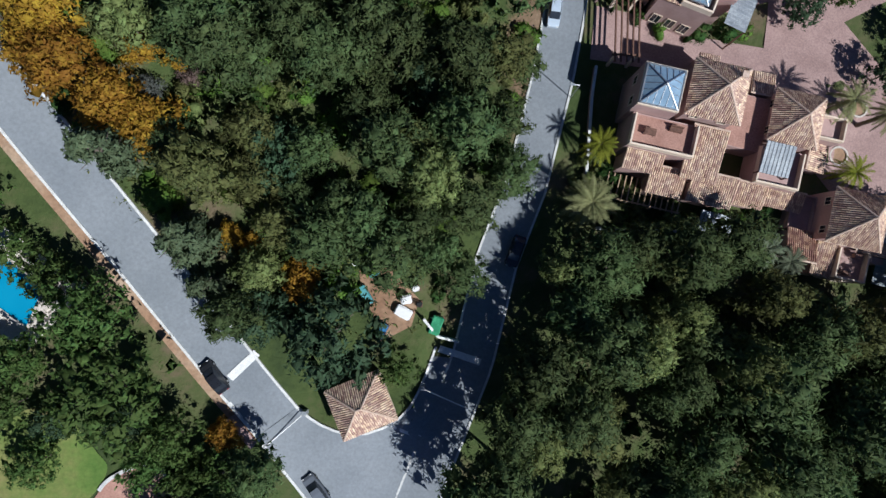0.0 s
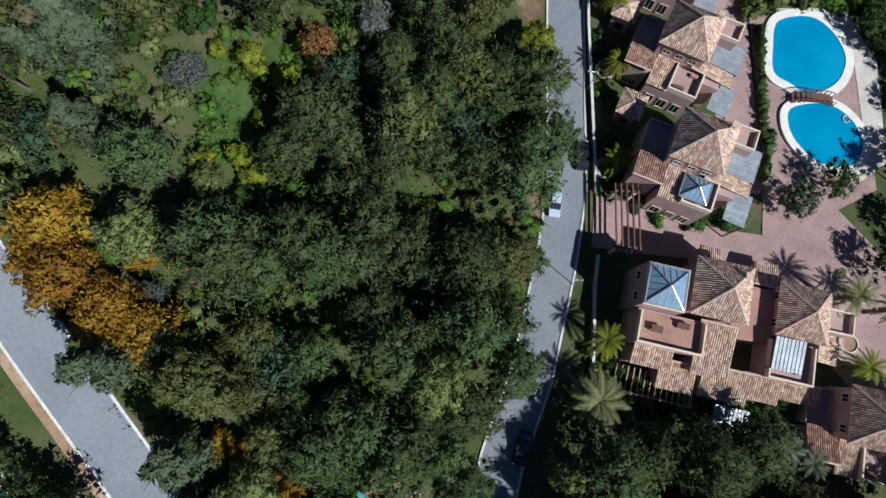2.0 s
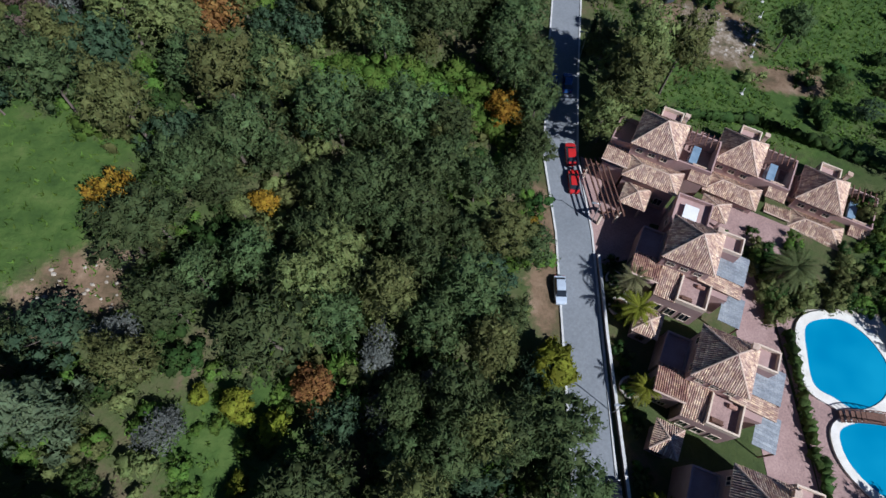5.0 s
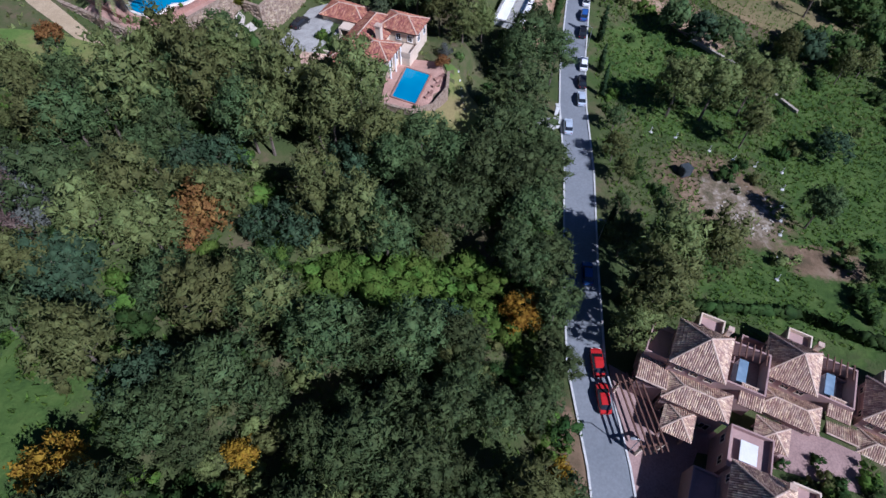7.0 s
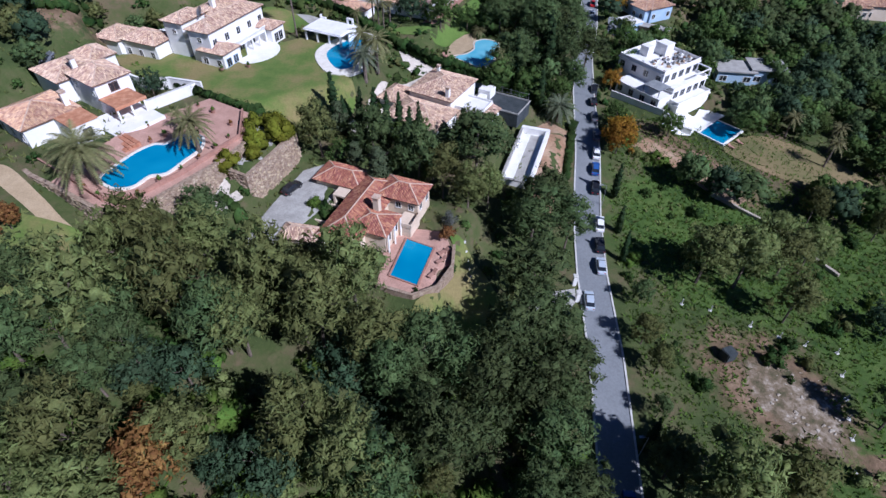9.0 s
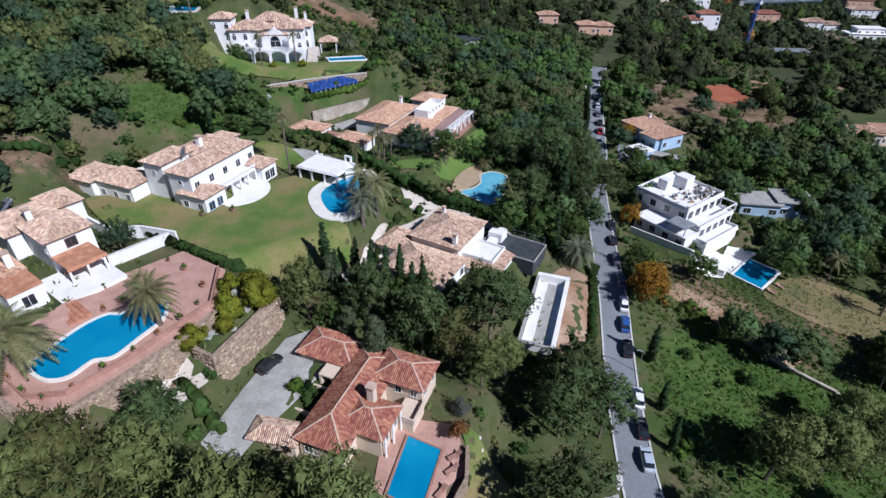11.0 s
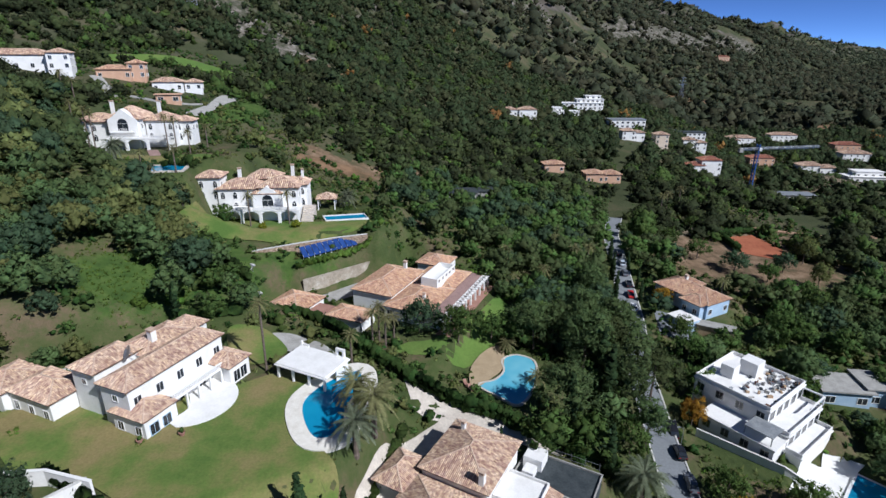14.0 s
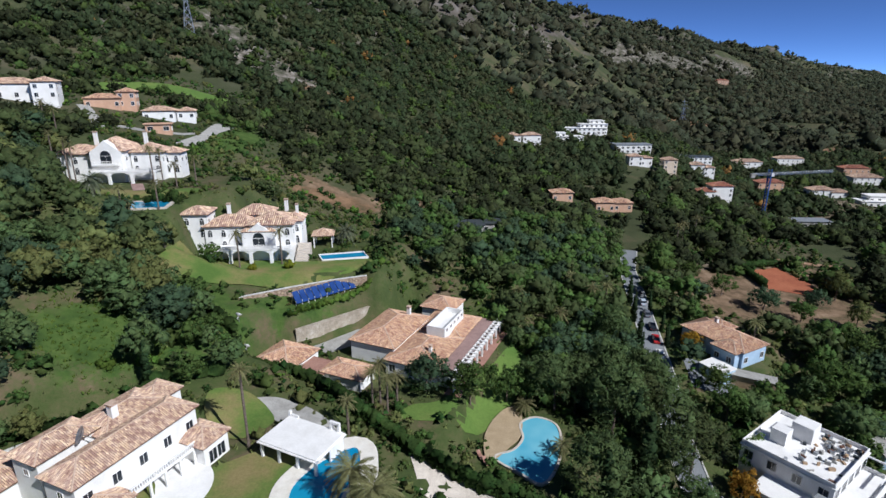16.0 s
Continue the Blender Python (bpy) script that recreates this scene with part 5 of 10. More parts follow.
    face_windows(h, 1.0, -5.2, 6.6, 4.2, 0, "s", 0.6, 3, 1.1, 1.9, M_CREAM)
    face_windows(h, -4.4, -4.2, 3.4, 3.4, 0, "w", 0.8, 1, 1.0, 1.2, M_CREAM)
    face_windows(h, -4.4, -4.2, 3.4, 3.4, 0, "s", 0.8, 2, 0.9, 1.2, M_CREAM)
    chimney(h, 2.2, 2.4, e - 0.5, e + 1.6, 0.6, M_CREAM)
    # terrace furniture
    part("terrace_bench", boxes((1.0, 2.4, -6.6, -6.1, e - 3.33, e - 2.9), (1.0, 2.4, -6.75, -6.6, e - 3.33, e - 2.6), bevel=0.03), M_WOOD, h)
    part("planter", boxes((2.6, 3.6, -4.2, -3.7, e - 3.33, e - 2.85), bevel=0.03), M_TERRA, h)
    return h


TERRACED = "pink rendered terraced house with a pyramid clay roof and roof terrace"
terraced_house(31.6, 38.7, -22, -1.6, 8.0, TERRACED, skylight=True)
terraced_house(32.3, 54.8, -25, -1.8, 6.3, TERRACED)
terraced_house(31.8, 70.4, -25, -1.8, 6.3, TERRACED)
# the row that closes the second drive
ROW = "pink rendered row house with a pyramid roof and hipped front wing"
terraced_house(30.6, 88.6, -27, -1.6, 6.4, ROW, 1)
terraced_house(44.6, 88.6, -29, -4.5, 2.2, ROW, 1)
terraced_house(57.0, 83.0, -29, -5.2, 0.0, ROW, 1)
terraced_house(51.6, 5.4, -13, -3.6, 3.4, TERRACED)


def corner_house():
    """The large double house at the first drive: two pyramid roofs, a glazed pyramid, tiled skirts and a roof terrace."""
    h = thing("double_house", 38, 18, -2.2, -13, "pink double house with two clay pyramids and glazed pyramid", "house")
    e1, e2 = 8.2, 4.4
    walls(h, -5.4, 1.4, 6.0, 6.2, -2, e1 - 0.05, M_PINK)
    roof(h, -5.4, 1.4, 6.0, 6.2, e1, 2.7, 0, 0.4)
    walls(h, 6.4, 1.6, 5.6, 6.0, -2, e2 + 0.5, M_PINK)
    roof(h, 6.4, 1.6, 5.6, 6.0, e2 + 0.55, 2.5, 0, 0.4)
    walls(h, -12.3, 0.1, 5.0, 5.2, -2, 8.7, M_PINK)
    parapet(h, -12.3, 0.1, 5.0, 5.2, 8.7, 0.4, M_CREAM)
    glass_pyramid(h, -12.3, 0.1, 4.6, 4.8, 9.15, 1.3, 0)
    # roof terrace south of the glazed pyramid
    walls(h, -10.2, -4.7, 8.0, 4.2, -2, 6.3, M_PINK)
    part("terrace_floor", boxes((-14.0, -6.4, -6.6, -2.8, 6.3, 6.37)), M_TERRA, h)
    parapet(h, -10.2, -4.7, 8.0, 4.2, 6.3, 1.0, M_CREAM, 0, 0.25, "swe")
    part("terrace_table", boxes((-12.6, -11.2, -5.2, -4.3, 7.0, 7.08), (-12.5, -12.4, -5.1, -5.0, 6.37, 7.0), (-11.4, -11.3, -4.5, -4.4, 6.37, 7.0), (-12.5, -12.4, -4.5, -4.4, 6.37, 7.0), (-11.4, -11.3, -5.1, -5.0, 6.37, 7.0)), M_WOOD, h)
    part("terrace_bench", boxes((-9.6, -8.0, -4.0, -3.5, 6.37, 6.85), (-9.6, -8.0, -3.5, -3.35, 6.37, 7.2), bevel=0.03), M_WOOD, h)
    # tiled skirts stepping down the south side
    for cx, cy, w, d, z, rise, t in ((-11.4, -8.0, 4.4, 2.0, 4.9, 0.8, 0), (-4.4, -5.6, 4.0, 6.0, 5.2, 1.2, 0), (-7.6, -9.6, 4.2, 3.0, 3.6, 0.8, 0), (-1.6, -9.2, 5.4, 3.4, 3.3, 1.0, 0), (3.4, -8.6, 4.4, 2.6, 2.4, 0.8, 0), (8.6, -8.0, 4.6, 2.0, 1.9, 0.6, 0), (-5.6, 6.2, 2.2, 2.4, 4.0, 0.6, 180), (2.4, 6.0, 2.6, 2.6, 2.6, 0.6, 180), (11.4, -0.6, 5.6, 2.2, 2.2, 0.7, 90)):
        w2, d2 = (w, d) if t in (0, 180) else (d, w)
        walls(h, cx, cy, w2, d2, -2, z + 0.02, M_PINK)
        roof(h, cx, cy, w, d, z, rise, t, 0.25, kind="lean")
    # glazed canopy and terrace over the east half
    walls(h, 6.0, -4.6, 5.6, 5.0, -2, 3.6, M_PINK)
    parapet(h, 6.0, -4.6, 5.6, 5.0, 3.6, 0.9, M_CREAM, 0, 0.25, "swe")
    canopy(h, 5.0, -4.0, 3.8, 4.0, 5.4, 0, M_METALROOF, 0.5, True, 3.6)
    canopy(h, 0.6, -13.0, 4.4, 2.6, 2.2, 0, M_METALROOF, 0.4, True, -1)
    walls(h, 11.2, 1.6, 3.4, 3.0, -2, 4.0, M_PINK)
    parapet(h, 11.2, 1.6, 3.4, 3.0, 4.0, 0.8, M_CREAM)
    walls(h, 1.0, 0.4, 5.2, 7.0, -2, 3.4, M_PINK)
    part("courtyard_floor", boxes((-1.5, 3.5, -3, 3.8, 3.4, 3.46)), M_TERRA, h)
    face_windows(h, 6.4, 1.6, 5.6, 6.0, 0, "w", 3.4, 2, 0.9, 1.1, M_CREAM)
    face_windows(h, -5.4, 1.4, 6.0, 6.2, 0, "s", e1 - 1.6, 2, 0.9, 0.8, M_CREAM)
    face_windows(h, -12.3, 0.1, 5.0, 5.2, 0, "w", 5.5, 2, 1.0, 1.3, M_CREAM)
    face_windows(h, -12.3, 0.1, 5.0, 5.2, 0, "n", 5.5, 2, 1.0, 1.3, M_CREAM)
    # timber pergola along the garden side
    for k in range(14):
        part("rafter", beam(bmesh.new(), (-14.5 + k * 0.75, -13.0, 2.3), (-14.5 + k * 0.75, -9.6, 2.5), 0.12, 0.16), M_LIGHTWOOD, h)
    part("pergola_beam", beam(bmesh.new(), (-15, -12.8, 2.15), (-4.4, -12.8, 2.15), 0.16, 0.2), M_LIGHTWOOD, h)
    for k in range(4):
        part("post", beam(bmesh.new(), (-14.6 + k * 3.3, -12.8, -1), (-14.6 + k * 3.3, -12.8, 2.1), 0.2), M_CREAM, h)
    chimney(h, -3.4, 3.4, e1 - 0.5, e1 + 1.5, 0.6, M_CREAM)
    return h


corner_house()


def box_room(cx, cy, turn, z0, z1, label):
    """A flat-roofed pink house with a glazed box on the roof."""
    h = thing("flat_roofed_house", cx, cy, z0, turn, label, "house", "terraced houses")
    e = z1 - z0
    walls(h, 0, 0, 5.0, 5.4, -2, e, M_PINK)
    parapet(h, 0, 0, 5.0, 5.4, e, 0.7, M_PINK)
    part("roof_table", boxes((-1.2, 0.8, -1.4, 1.2, e + 0.5, e + 0.62), (-1.0, -0.8, -1.2, -1.0, e, e + 0.5), (0.4, 0.6, 0.8, 1.0, e, e + 0.5), bevel=0.02), M_WHITE, h, "white garden table")
    face_windows(h, 0, 0, 5.0, 5.4, 0, "s", e - 2.0, 2, 1.0, 1.2, M_CREAM)
    face_windows(h, 0, 0, 5.0, 5.4, 0, "w", e - 2.0, 2, 1.0, 1.2, M_CREAM)
    return h


box_room(33.4, 76.2, -25, -2.0, 4.0, "pink flat-roofed house corner with a railed roof deck")


def gatehouse_roof(name, cx, cy, w, d, turn, z0, ze, rise, label, wall_mat=M_PINK, tile=None, posts=False):
    """A small pavilion or porch under a hipped clay roof."""
    h = thing(name, cx, cy, z0, turn, label, "pavilion")
    if posts:
        for sx in (-1, 1):
            for sy in (-1, 1):
                part("post", boxes((sx * (w / 2 - 0.2) - 0.15, sx * (w / 2 - 0.2) + 0.15, sy * (d / 2 - 0.2) - 0.15, sy * (d / 2 - 0.2) + 0.15, -0.6, ze - z0)), wall_mat, h)
    else:
        walls(h, 0, 0, w, d, -1.5, ze - z0 - 0.03, wall_mat)
        face_windows(h, 0, 0, w, d, 0, "s", 0.9, 2, 0.9, 1.0, M_WOOD)
        face_windows(h, 0, 0, w, d, 0, "e", 0.9, 1, 0.9, 1.0, M_WOOD)
    roof(h, 0, 0, w, d, ze - z0, rise, 0, 0.4, tile)
    return h


gatehouse_roof("guardhouse", -9.9, -17.2, 6.2, 5.6, 22, 1.5, 4.6, 2.2, "small guardhouse under a four-sided clay tile roof at the junction", M_CREAM)
gatehouse_roof("porch", 27.2, 81.0, 3.2, 3.4, -27, -1.4, 1.6, 1.1, "small pink porch under a clay tile roof", M_PINK, None, True)
gatehouse_roof("porch", 39.4, 79.6, 3.4, 3.0, -27, -3.0, 0.2, 1.0, "small pink porch under a clay tile roof", M_PINK, None, True)
gatehouse_roof("porch", 25.4, 61.0, 2.6, 3.0, -25, -1.4, 2.2, 0.9, "small pink porch under a clay tile roof", M_PINK)
gatehouse_roof("porch", 25.2, 46.4, 2.6, 3.0, -25, -1.4, 2.2, 0.9, "small pink porch under a clay tile roof", M_PINK)


def timber_pergola(cx, cy, w, d, turn, z0, h, rafters, label):
    p = thing("pergola", cx, cy, z0, turn, label, "pergola")
    for sx in (-1, 1):
        for sy in (-1, 1):
            part("post", boxes((sx * w / 2 - 0.18, sx * w / 2 + 0.18, sy * d / 2 * 0.92 - 0.18, sy * d / 2 * 0.92 + 0.18, -0.5, h), bevel=0.02), M_CREAM, p)
    for sy in (-1, 1):
        part("crossbeam", boxes((-w / 2 - 0.5, w / 2 + 0.5, sy * d / 2 * 0.92 - 0.12, sy * d / 2 * 0.92 + 0.12, h, h + 0.28)), M_WOOD, p)
    for k in range(rafters):
        x = -w / 2 - 0.2 + (w + 0.4) * k / (rafters - 1)
        part("rafter", boxes((x - 0.1, x + 0.1, -d / 2 - 0.7, d / 2 + 0.7, h + 0.28, h + 0.52), bevel=0.02), M_WOOD, p)
    return p


timber_pergola(23.4, 30.2, 2.6, 8.2, -2, -1.1, 3.4, 5, "dark timber pergola over the entrance to the paved drive")
timber_pergola(22.4, 82.0, 2.6, 9.2, 8, -1.1, 3.2, 5, "dark timber pergola over the second entrance drive")


# ---- villas ----
def red_villa():
    h = thing("villa", -15, 150, 8.2, -22, "cream villa with red clay tile roofs beside a rectangular pool", "house")
    for cx, cy, w, d, e, rise in ((-1.8, -1.0, 6.4, 17.0, 3.6, 2.2), (3.4, 5.2, 7.2, 5.2, 4.6, 1.5), (2.0, -3.6, 6.2, 5.2, 4.0, 1.5), (-9.2, 6.4, 8.8, 5.2, 3.4, 1.5)):
        walls(h, cx, cy, w, d, -2, e - 0.04, M_CREAM)
        roof(h, cx, cy, w, d, e, rise, 0, 0.5, M_TILE_RED)
    part("balcony", boxes((4.6, 7.4, -1.4, 2.4, 0.0, 2.2), (4.6, 7.6, -1.5, -1.3, 2.2, 3.0), (7.4, 7.6, -1.3, 2.5, 2.2, 3.0), bevel=0.02), M_CREAM, h, "cream balcony with solid parapet")
    for k in range(3):
        part("column", beam(bmesh.new(), (5.6, -6.0 + k * 2.3, -0.6), (5.6, -6.0 + k * 2.3, 3.9), 0.34, 0.34, 10), M_WHITE, h)
    face_windows(h, 3.4, 5.2, 7.2, 5.2, 0, "s", 2.6, 3, 0.9, 1.2, M_WHITE)
    face_windows(h, 3.4, 5.2, 7.2, 5.2, 0, "e", 2.4, 2, 0.9, 1.3, M_WHITE)
    face_windows(h, 2.0, -3.6, 6.2, 5.2, 0, "e", 1.6, 2, 1.1, 1.7, M_WHITE)
    face_windows(h, -1.8, -1.0, 6.4, 17.0, 0, "s", 1.0, 2, 1.1, 1.6, M_WHITE)
    face_windows(h, -9.2, 6.4, 8.8, 5.2, 0, "s", 0.9, 2, 1.1, 1.4, M_WHITE)
    part("porch_arch", boxes((-6.6, -6.2, 1.0, 3.6, 0, 2.8), (-8.6, -8.2, 1.0, 3.6, 0, 2.8), (-8.6, -6.2, 1.0, 3.6, 2.8, 3.1)), M_CREAM, h)
    chimney(h, 1.6, -1.6, 4.0, 7.2, 1.0, M_CREAM)
    parapet(h, -9.0, -2.0, 5.6, 5.0, 0, 1.4, M_CREAM, 0, 0.3, "nsw")
    return h


red_villa()
gatehouse_roof("garden_pavilion", -26.4, 144.6, 6.2, 3.0, -12, 8.4, 10.8, 1.3, "low pavilion under an old brown tile roof", M_CREAM, M_TILE)


def left_villa():
    h = thing("villa", -68, 170, 18.3, -36, "white villa of joined blocks above a tiled pool terrace", "house")
    for cx, cy, w, d, e, rise, mt in ((-2.4, 4.2, 8.6, 6.8, 5.6, 1.8, M_TILE), (-11.6, 2.8, 9.4, 8.6, 4.6, 1.8, M_TILE), (-2.0, -8.2, 10.0, 9.6, 3.6, 1.8, M_TILE_ORANGE), (-14.5, 9.5, 7, 5, 4.4, 1.4, M_TILE)):
        walls(h, cx, cy, w, d, -3, e - 0.04, M_WHITE)
        roof(h, cx, cy, w, d, e, rise, 0, 0.4, mt)
    walls(h, 5.6, -5.6, 6.4, 4.6, -3, 3.5, M_WHITE)
    part("roof", boxes((2.3, 9.0, -8.0, -3.2, 3.5, 3.66)), M_TILE_RED, h)
    # awning over the white patio
    part("awning", boxes((2.0, 7.6, 0.6, 6.4, 2.9, 3.05), (7.5, 7.7, 0.5, 6.5, 2.5, 3.1)), M_TILE_RED, h, "red tiled awning")
    for k in range(3):
        part("column", boxes((7.2, 7.5, 0.8 + 2.6 * k - 0.15, 0.8 + 2.6 * k + 0.15, -0.5, 2.9)), M_WHITE, h)
    part("patio", boxes((2.0, 11.4, -2.6, 6.8, -1.2, 0.12)), M_WHITE, h, "white paved patio")
    face_windows(h, -2.4, 4.2, 8.6, 6.8, 0, "e", 3.4, 1, 1.6, 1.5, M_WOOD)
    face_windows(h, -2.4, 4.2, 8.6, 6.8, 0, "s", 3.2, 2, 0.9, 1.0, M_WHITE)
    face_windows(h, -2.0, -8.2, 10.0, 9.6, 0, "s", 0.8, 3, 1.2, 1.6, M_WHITE)
    face_windows(h, -2.0, -8.2, 10.0, 9.6, 0, "w", 0.8, 3, 1.2, 1.6, M_WHITE)
    face_windows(h, 5.6, -5.6, 6.4, 4.6, 0, "e", 0.8, 1, 1.6, 1.8, M_WHITE)
    chimney(h, -7.4, 2.6, 4.8, 7.6, 0.9)
    chimney(h, 1.6, -4.4, 3.4, 6.4, 0.9)
    return h


left_villa()


def white_villa():
    h = thing("villa", -53, 202, 16.8, -23.5, "large white villa with clay roofs and a long balcony", "house")
    e = 7.5
    for cx, cy, w, d, ee, rise in ((-5.7, -4.0, 5.0, 7.8, e + 0.6, 1.3), (1.6, 0.5, 5.6, 18.2, e, 1.5), (-4.4, 4.6, 7.0, 10.0, e - 0.2, 1.4), (-5.4, 11.0, 5.0, 5.0, e - 0.8, 1.2), (4.2, -6.5, 6.4, 5.2, 3.6, 1.3), (5.8, 8.8, 5.4, 4.6, 3.6, 1.3), (-13.4, -8.6, 9.6, 6.4, 3.9, 1.5), (-22.0, -9.4, 7.4, 7.0, 3.7, 1.5)):
        walls(h, cx, cy, w, d, -2, ee - 0.04, M_WHITE)
        roof(h, cx, cy, w, d, ee, rise, 0, 0.45)
    # balcony with balusters over a colonnade
    part("balcony", boxes((4.4, 7.2, -3.9, 6.4, 3.1, 3.4), bevel=0.02), M_WHITE, h)
    part("balustrade", boxes((7.0, 7.2, -3.9, 6.4, 4.2, 4.35), (7.0, 7.2, -3.9, 6.4, 3.4, 3.5), *[(7.04, 7.16, -3.7 + 0.36 * k, -3.56 + 0.36 * k, 3.5, 4.2) for k in range(28)]), M_WHITE, h)
    for k in range(5):
        part("column", boxes((6.8, 7.1, -3.6 + 2.4 * k, -3.3 + 2.4 * k, -0.3, 3.1)), M_WHITE, h)
    face_windows(h, 1.6, 0.5, 5.6, 18.2, 0, "e", 4.2, 5, 1.2, 1.5, M_WHITE)
    face_windows(h, 1.6, 0.5, 5.6, 18.2, 0, "e", 0.2, 5, 1.6, 2.2, M_WHITE)
    face_windows(h, 4.2, -6.5, 6.4, 5.2, 0, "e", 0.5, 2, 1.4, 1.7, M_BLUEWALL)
    face_windows(h, 4.2, -6.5, 6.4, 5.2, 0, "s", 0.7, 2, 1.2, 1.4, M_WHITE)
    face_windows(h, 5.8, 8.8, 5.4, 4.6, 0, "e", 0.3, 2, 1.4, 2.0, M_WHITE)
    face_windows(h, -5.7, -4.0, 5.0, 7.8, 0, "s", 5.6, 1, 0.9, 0.9, M_WHITE)
    face_windows(h, 1.6, 0.5, 5.6, 18.2, 0, "s", 5.0, 1, 1.0, 1.0, M_WHITE)
    face_windows(h, -13.4, -8.6, 9.6, 6.4, 0, "s", 0.6, 3, 1.1, 1.5, M_WHITE)
    chimney(h, -3.2, 2.6, e, e + 2.6, 1.0)
    part("satellite_dish", dish(), M_METAL, h, "large pale satellite dish").matrix_basis = pose(-2.0, -2.6, e + 1.5, 60, 0, -30)
    part("patio", boxes((-9.5, -3.5, -12.2, -8.6, -0.8, 0.5)), M_WHITE, h)
    bm = bmesh.new()
    prism(bm, [(4.4, -4.6)] + [(6.8 + 6.2 * math.cos(a), 0.6 + 6.6 * math.sin(a)) for a in np.linspace(-1.2, 1.35, 16)] + [(4.4, 6.8)], -1.0, 0.52)
    part("terrace", bm, M_WHITE, h, "white rounded terrace")
    return h


def dish():
    bm = bmesh.new()
    rings = []
    for r, z in ((0.02, 0), (0.45, 0.06), (0.8, 0.2), (1.1, 0.42), (1.14, 0.38), (0.8, 0.12), (0.4, -0.04)):
        rings.append([bm.verts.new((r * math.cos(0.3927 * i), r * math.sin(0.3927 * i), z)) for i in range(16)])
    for a, b in zip(rings, rings[1:]):
        for i in range(16):
            bm.faces.new((a[i], a[(i + 1) % 16], b[(i + 1) % 16], b[i]))
    beam(bm, (0, 0, 0), (0, 0, 0.9), 0.05)
    beam(bm, (0, 0, 0), (0, -0.4, -1.6), 0.1)
    return bm


white_villa()


def white_gazebo():
    g = thing("garden_pavilion", -29.3, 207.2, 16.8, -27, "white flat-roofed garden pavilion beside the small pool", "pavilion")
    part("roof", boxes((-5.2, 5.2, -3.4, 3.4, 3.0, 3.3), (-5.4, 5.4, -3.6, 3.6, 2.85, 3.05), bevel=0.03), M_WHITE, g)
    for x in (-4.9, -1.7, 1.7, 4.9):
        part("column", boxes((x - 0.18, x + 0.18, -3.3, -2.95, -0.5, 2.9)), M_WHITE, g)
    part("wall", boxes((-5.0, 5.0, 3.0, 3.25, -0.5, 2.9), (-5.0, -4.8, 0, 3.0, -0.5, 2.9), (4.8, 5.0, 0, 3.0, -0.5, 2.9)), M_WHITE, g)
    part("bell_arch", boxes((2.6, 3.0, 3.1, 3.6, 3.2, 4.6), (4.0, 4.4, 3.1, 3.6, 3.2, 4.6), (2.6, 4.4, 3.1, 3.6, 4.3, 4.7), bevel=0.04), M_WHITE, g)
    part("bell_arch", boxes((-5.2, -4.8, 3.1, 3.6, 3.2, 4.2), (-4.8, -3.4, 3.2, 3.5, 3.2, 3.7), bevel=0.04), M_WHITE, g)
    return g


white_gazebo()


def centre_villa():
    h = thing("villa", -3, 187, 8.3, -30, "white villa under renovation with stepped clay hip roofs", "house")
    for cx, cy, w, d, e, rise in ((-2.1, 4.1, 10.4, 11.6, 5.0, 2.0), (-1.4, -7.3, 12.6, 10.2, 3.5, 2.4), (-10.4, -2.6, 4.4, 6.6, 3.8, 1.6)):
        walls(h, cx, cy, w, d, -2, e - 0.04, M_WHITE)
        roof(h, cx, cy, w, d, e, rise, 0, 0.5)
    walls(h, 6.4, 3.0, 6.4, 6.0, -2, 2.8, M_WHITE)
    parapet(h, 6.4, 3.0, 6.4, 6.0, 2.8, 0.5, M_WHITE)
    part("roof_slab", boxes((3.5, 9.3, 0.3, 5.7, 2.8, 2.88)), M_WHITE, h)
    roof(h, 6.8, -1.2, 7.2, 2.2, 1.9, 0.6, 0, 0.2, kind="lean")
    walls(h, 6.8, -1.0, 7.0, 2.0, -2, 1.9, M_WHITE)
    roof(h, 10.6, 3.0, 6.2, 1.8, 1.9, 0.6, 90, 0.2, kind="lean")
    walls(h, 10.4, 3.0, 1.6, 6.2, -2, 1.9, M_WHITE)
    face_windows(h, -1.4, -7.3, 12.6, 10.2, 0, "e", 0.8, 3, 1.2, 1.6, M_WHITE)
    face_windows(h, -1.4, -7.3, 12.6, 10.2, 0, "s", 0.8, 3, 1.2, 1.6, M_WHITE)
    face_windows(h, -2.1, 4.1, 10.4, 11.6, 0, "w", 2.8, 3, 1.1, 1.2, M_WHITE)
    chimney(h, 2.0, -1.0, 5.0, 7.4, 0.8)
    chimney(h, -5.2, 7.6, 5.4, 7.2, 0.6)
    # dark sheeted roof deck and scaffold rails to the east
    part("roof_deck", boxes((3.6, 15.6, 6.4, 13.4, -2, 1.2)), M_TARP, h, "dark sheeted flat roof deck")
    parapet(h, 9.6, 9.9, 12.2, 7.2, 1.2, 0.35, M_CONC)
    for k in range(6):
        part("scaffold_pole", beam(bmesh.new(), (4 + 2.2 * k, 13.8, -1), (4 + 2.2 * k, 13.8, 3.0), 0.07, 0.07, 6), M_METAL, h)
    for z in (1.8, 2.7):
        part("scaffold_rail", beam(bmesh.new(), (3.8, 13.8, z), (15.2, 13.8, z), 0.06, 0.06, 6), M_METAL, h)
    part("roof_block", boxes((4.2, 7.2, 9.6, 12.6, 1.2, 3.2), (4.8, 6.6, 7.4, 9.4, 1.2, 2.4), bevel=0.03), M_WHITE, h)
    return h


centre_villa()


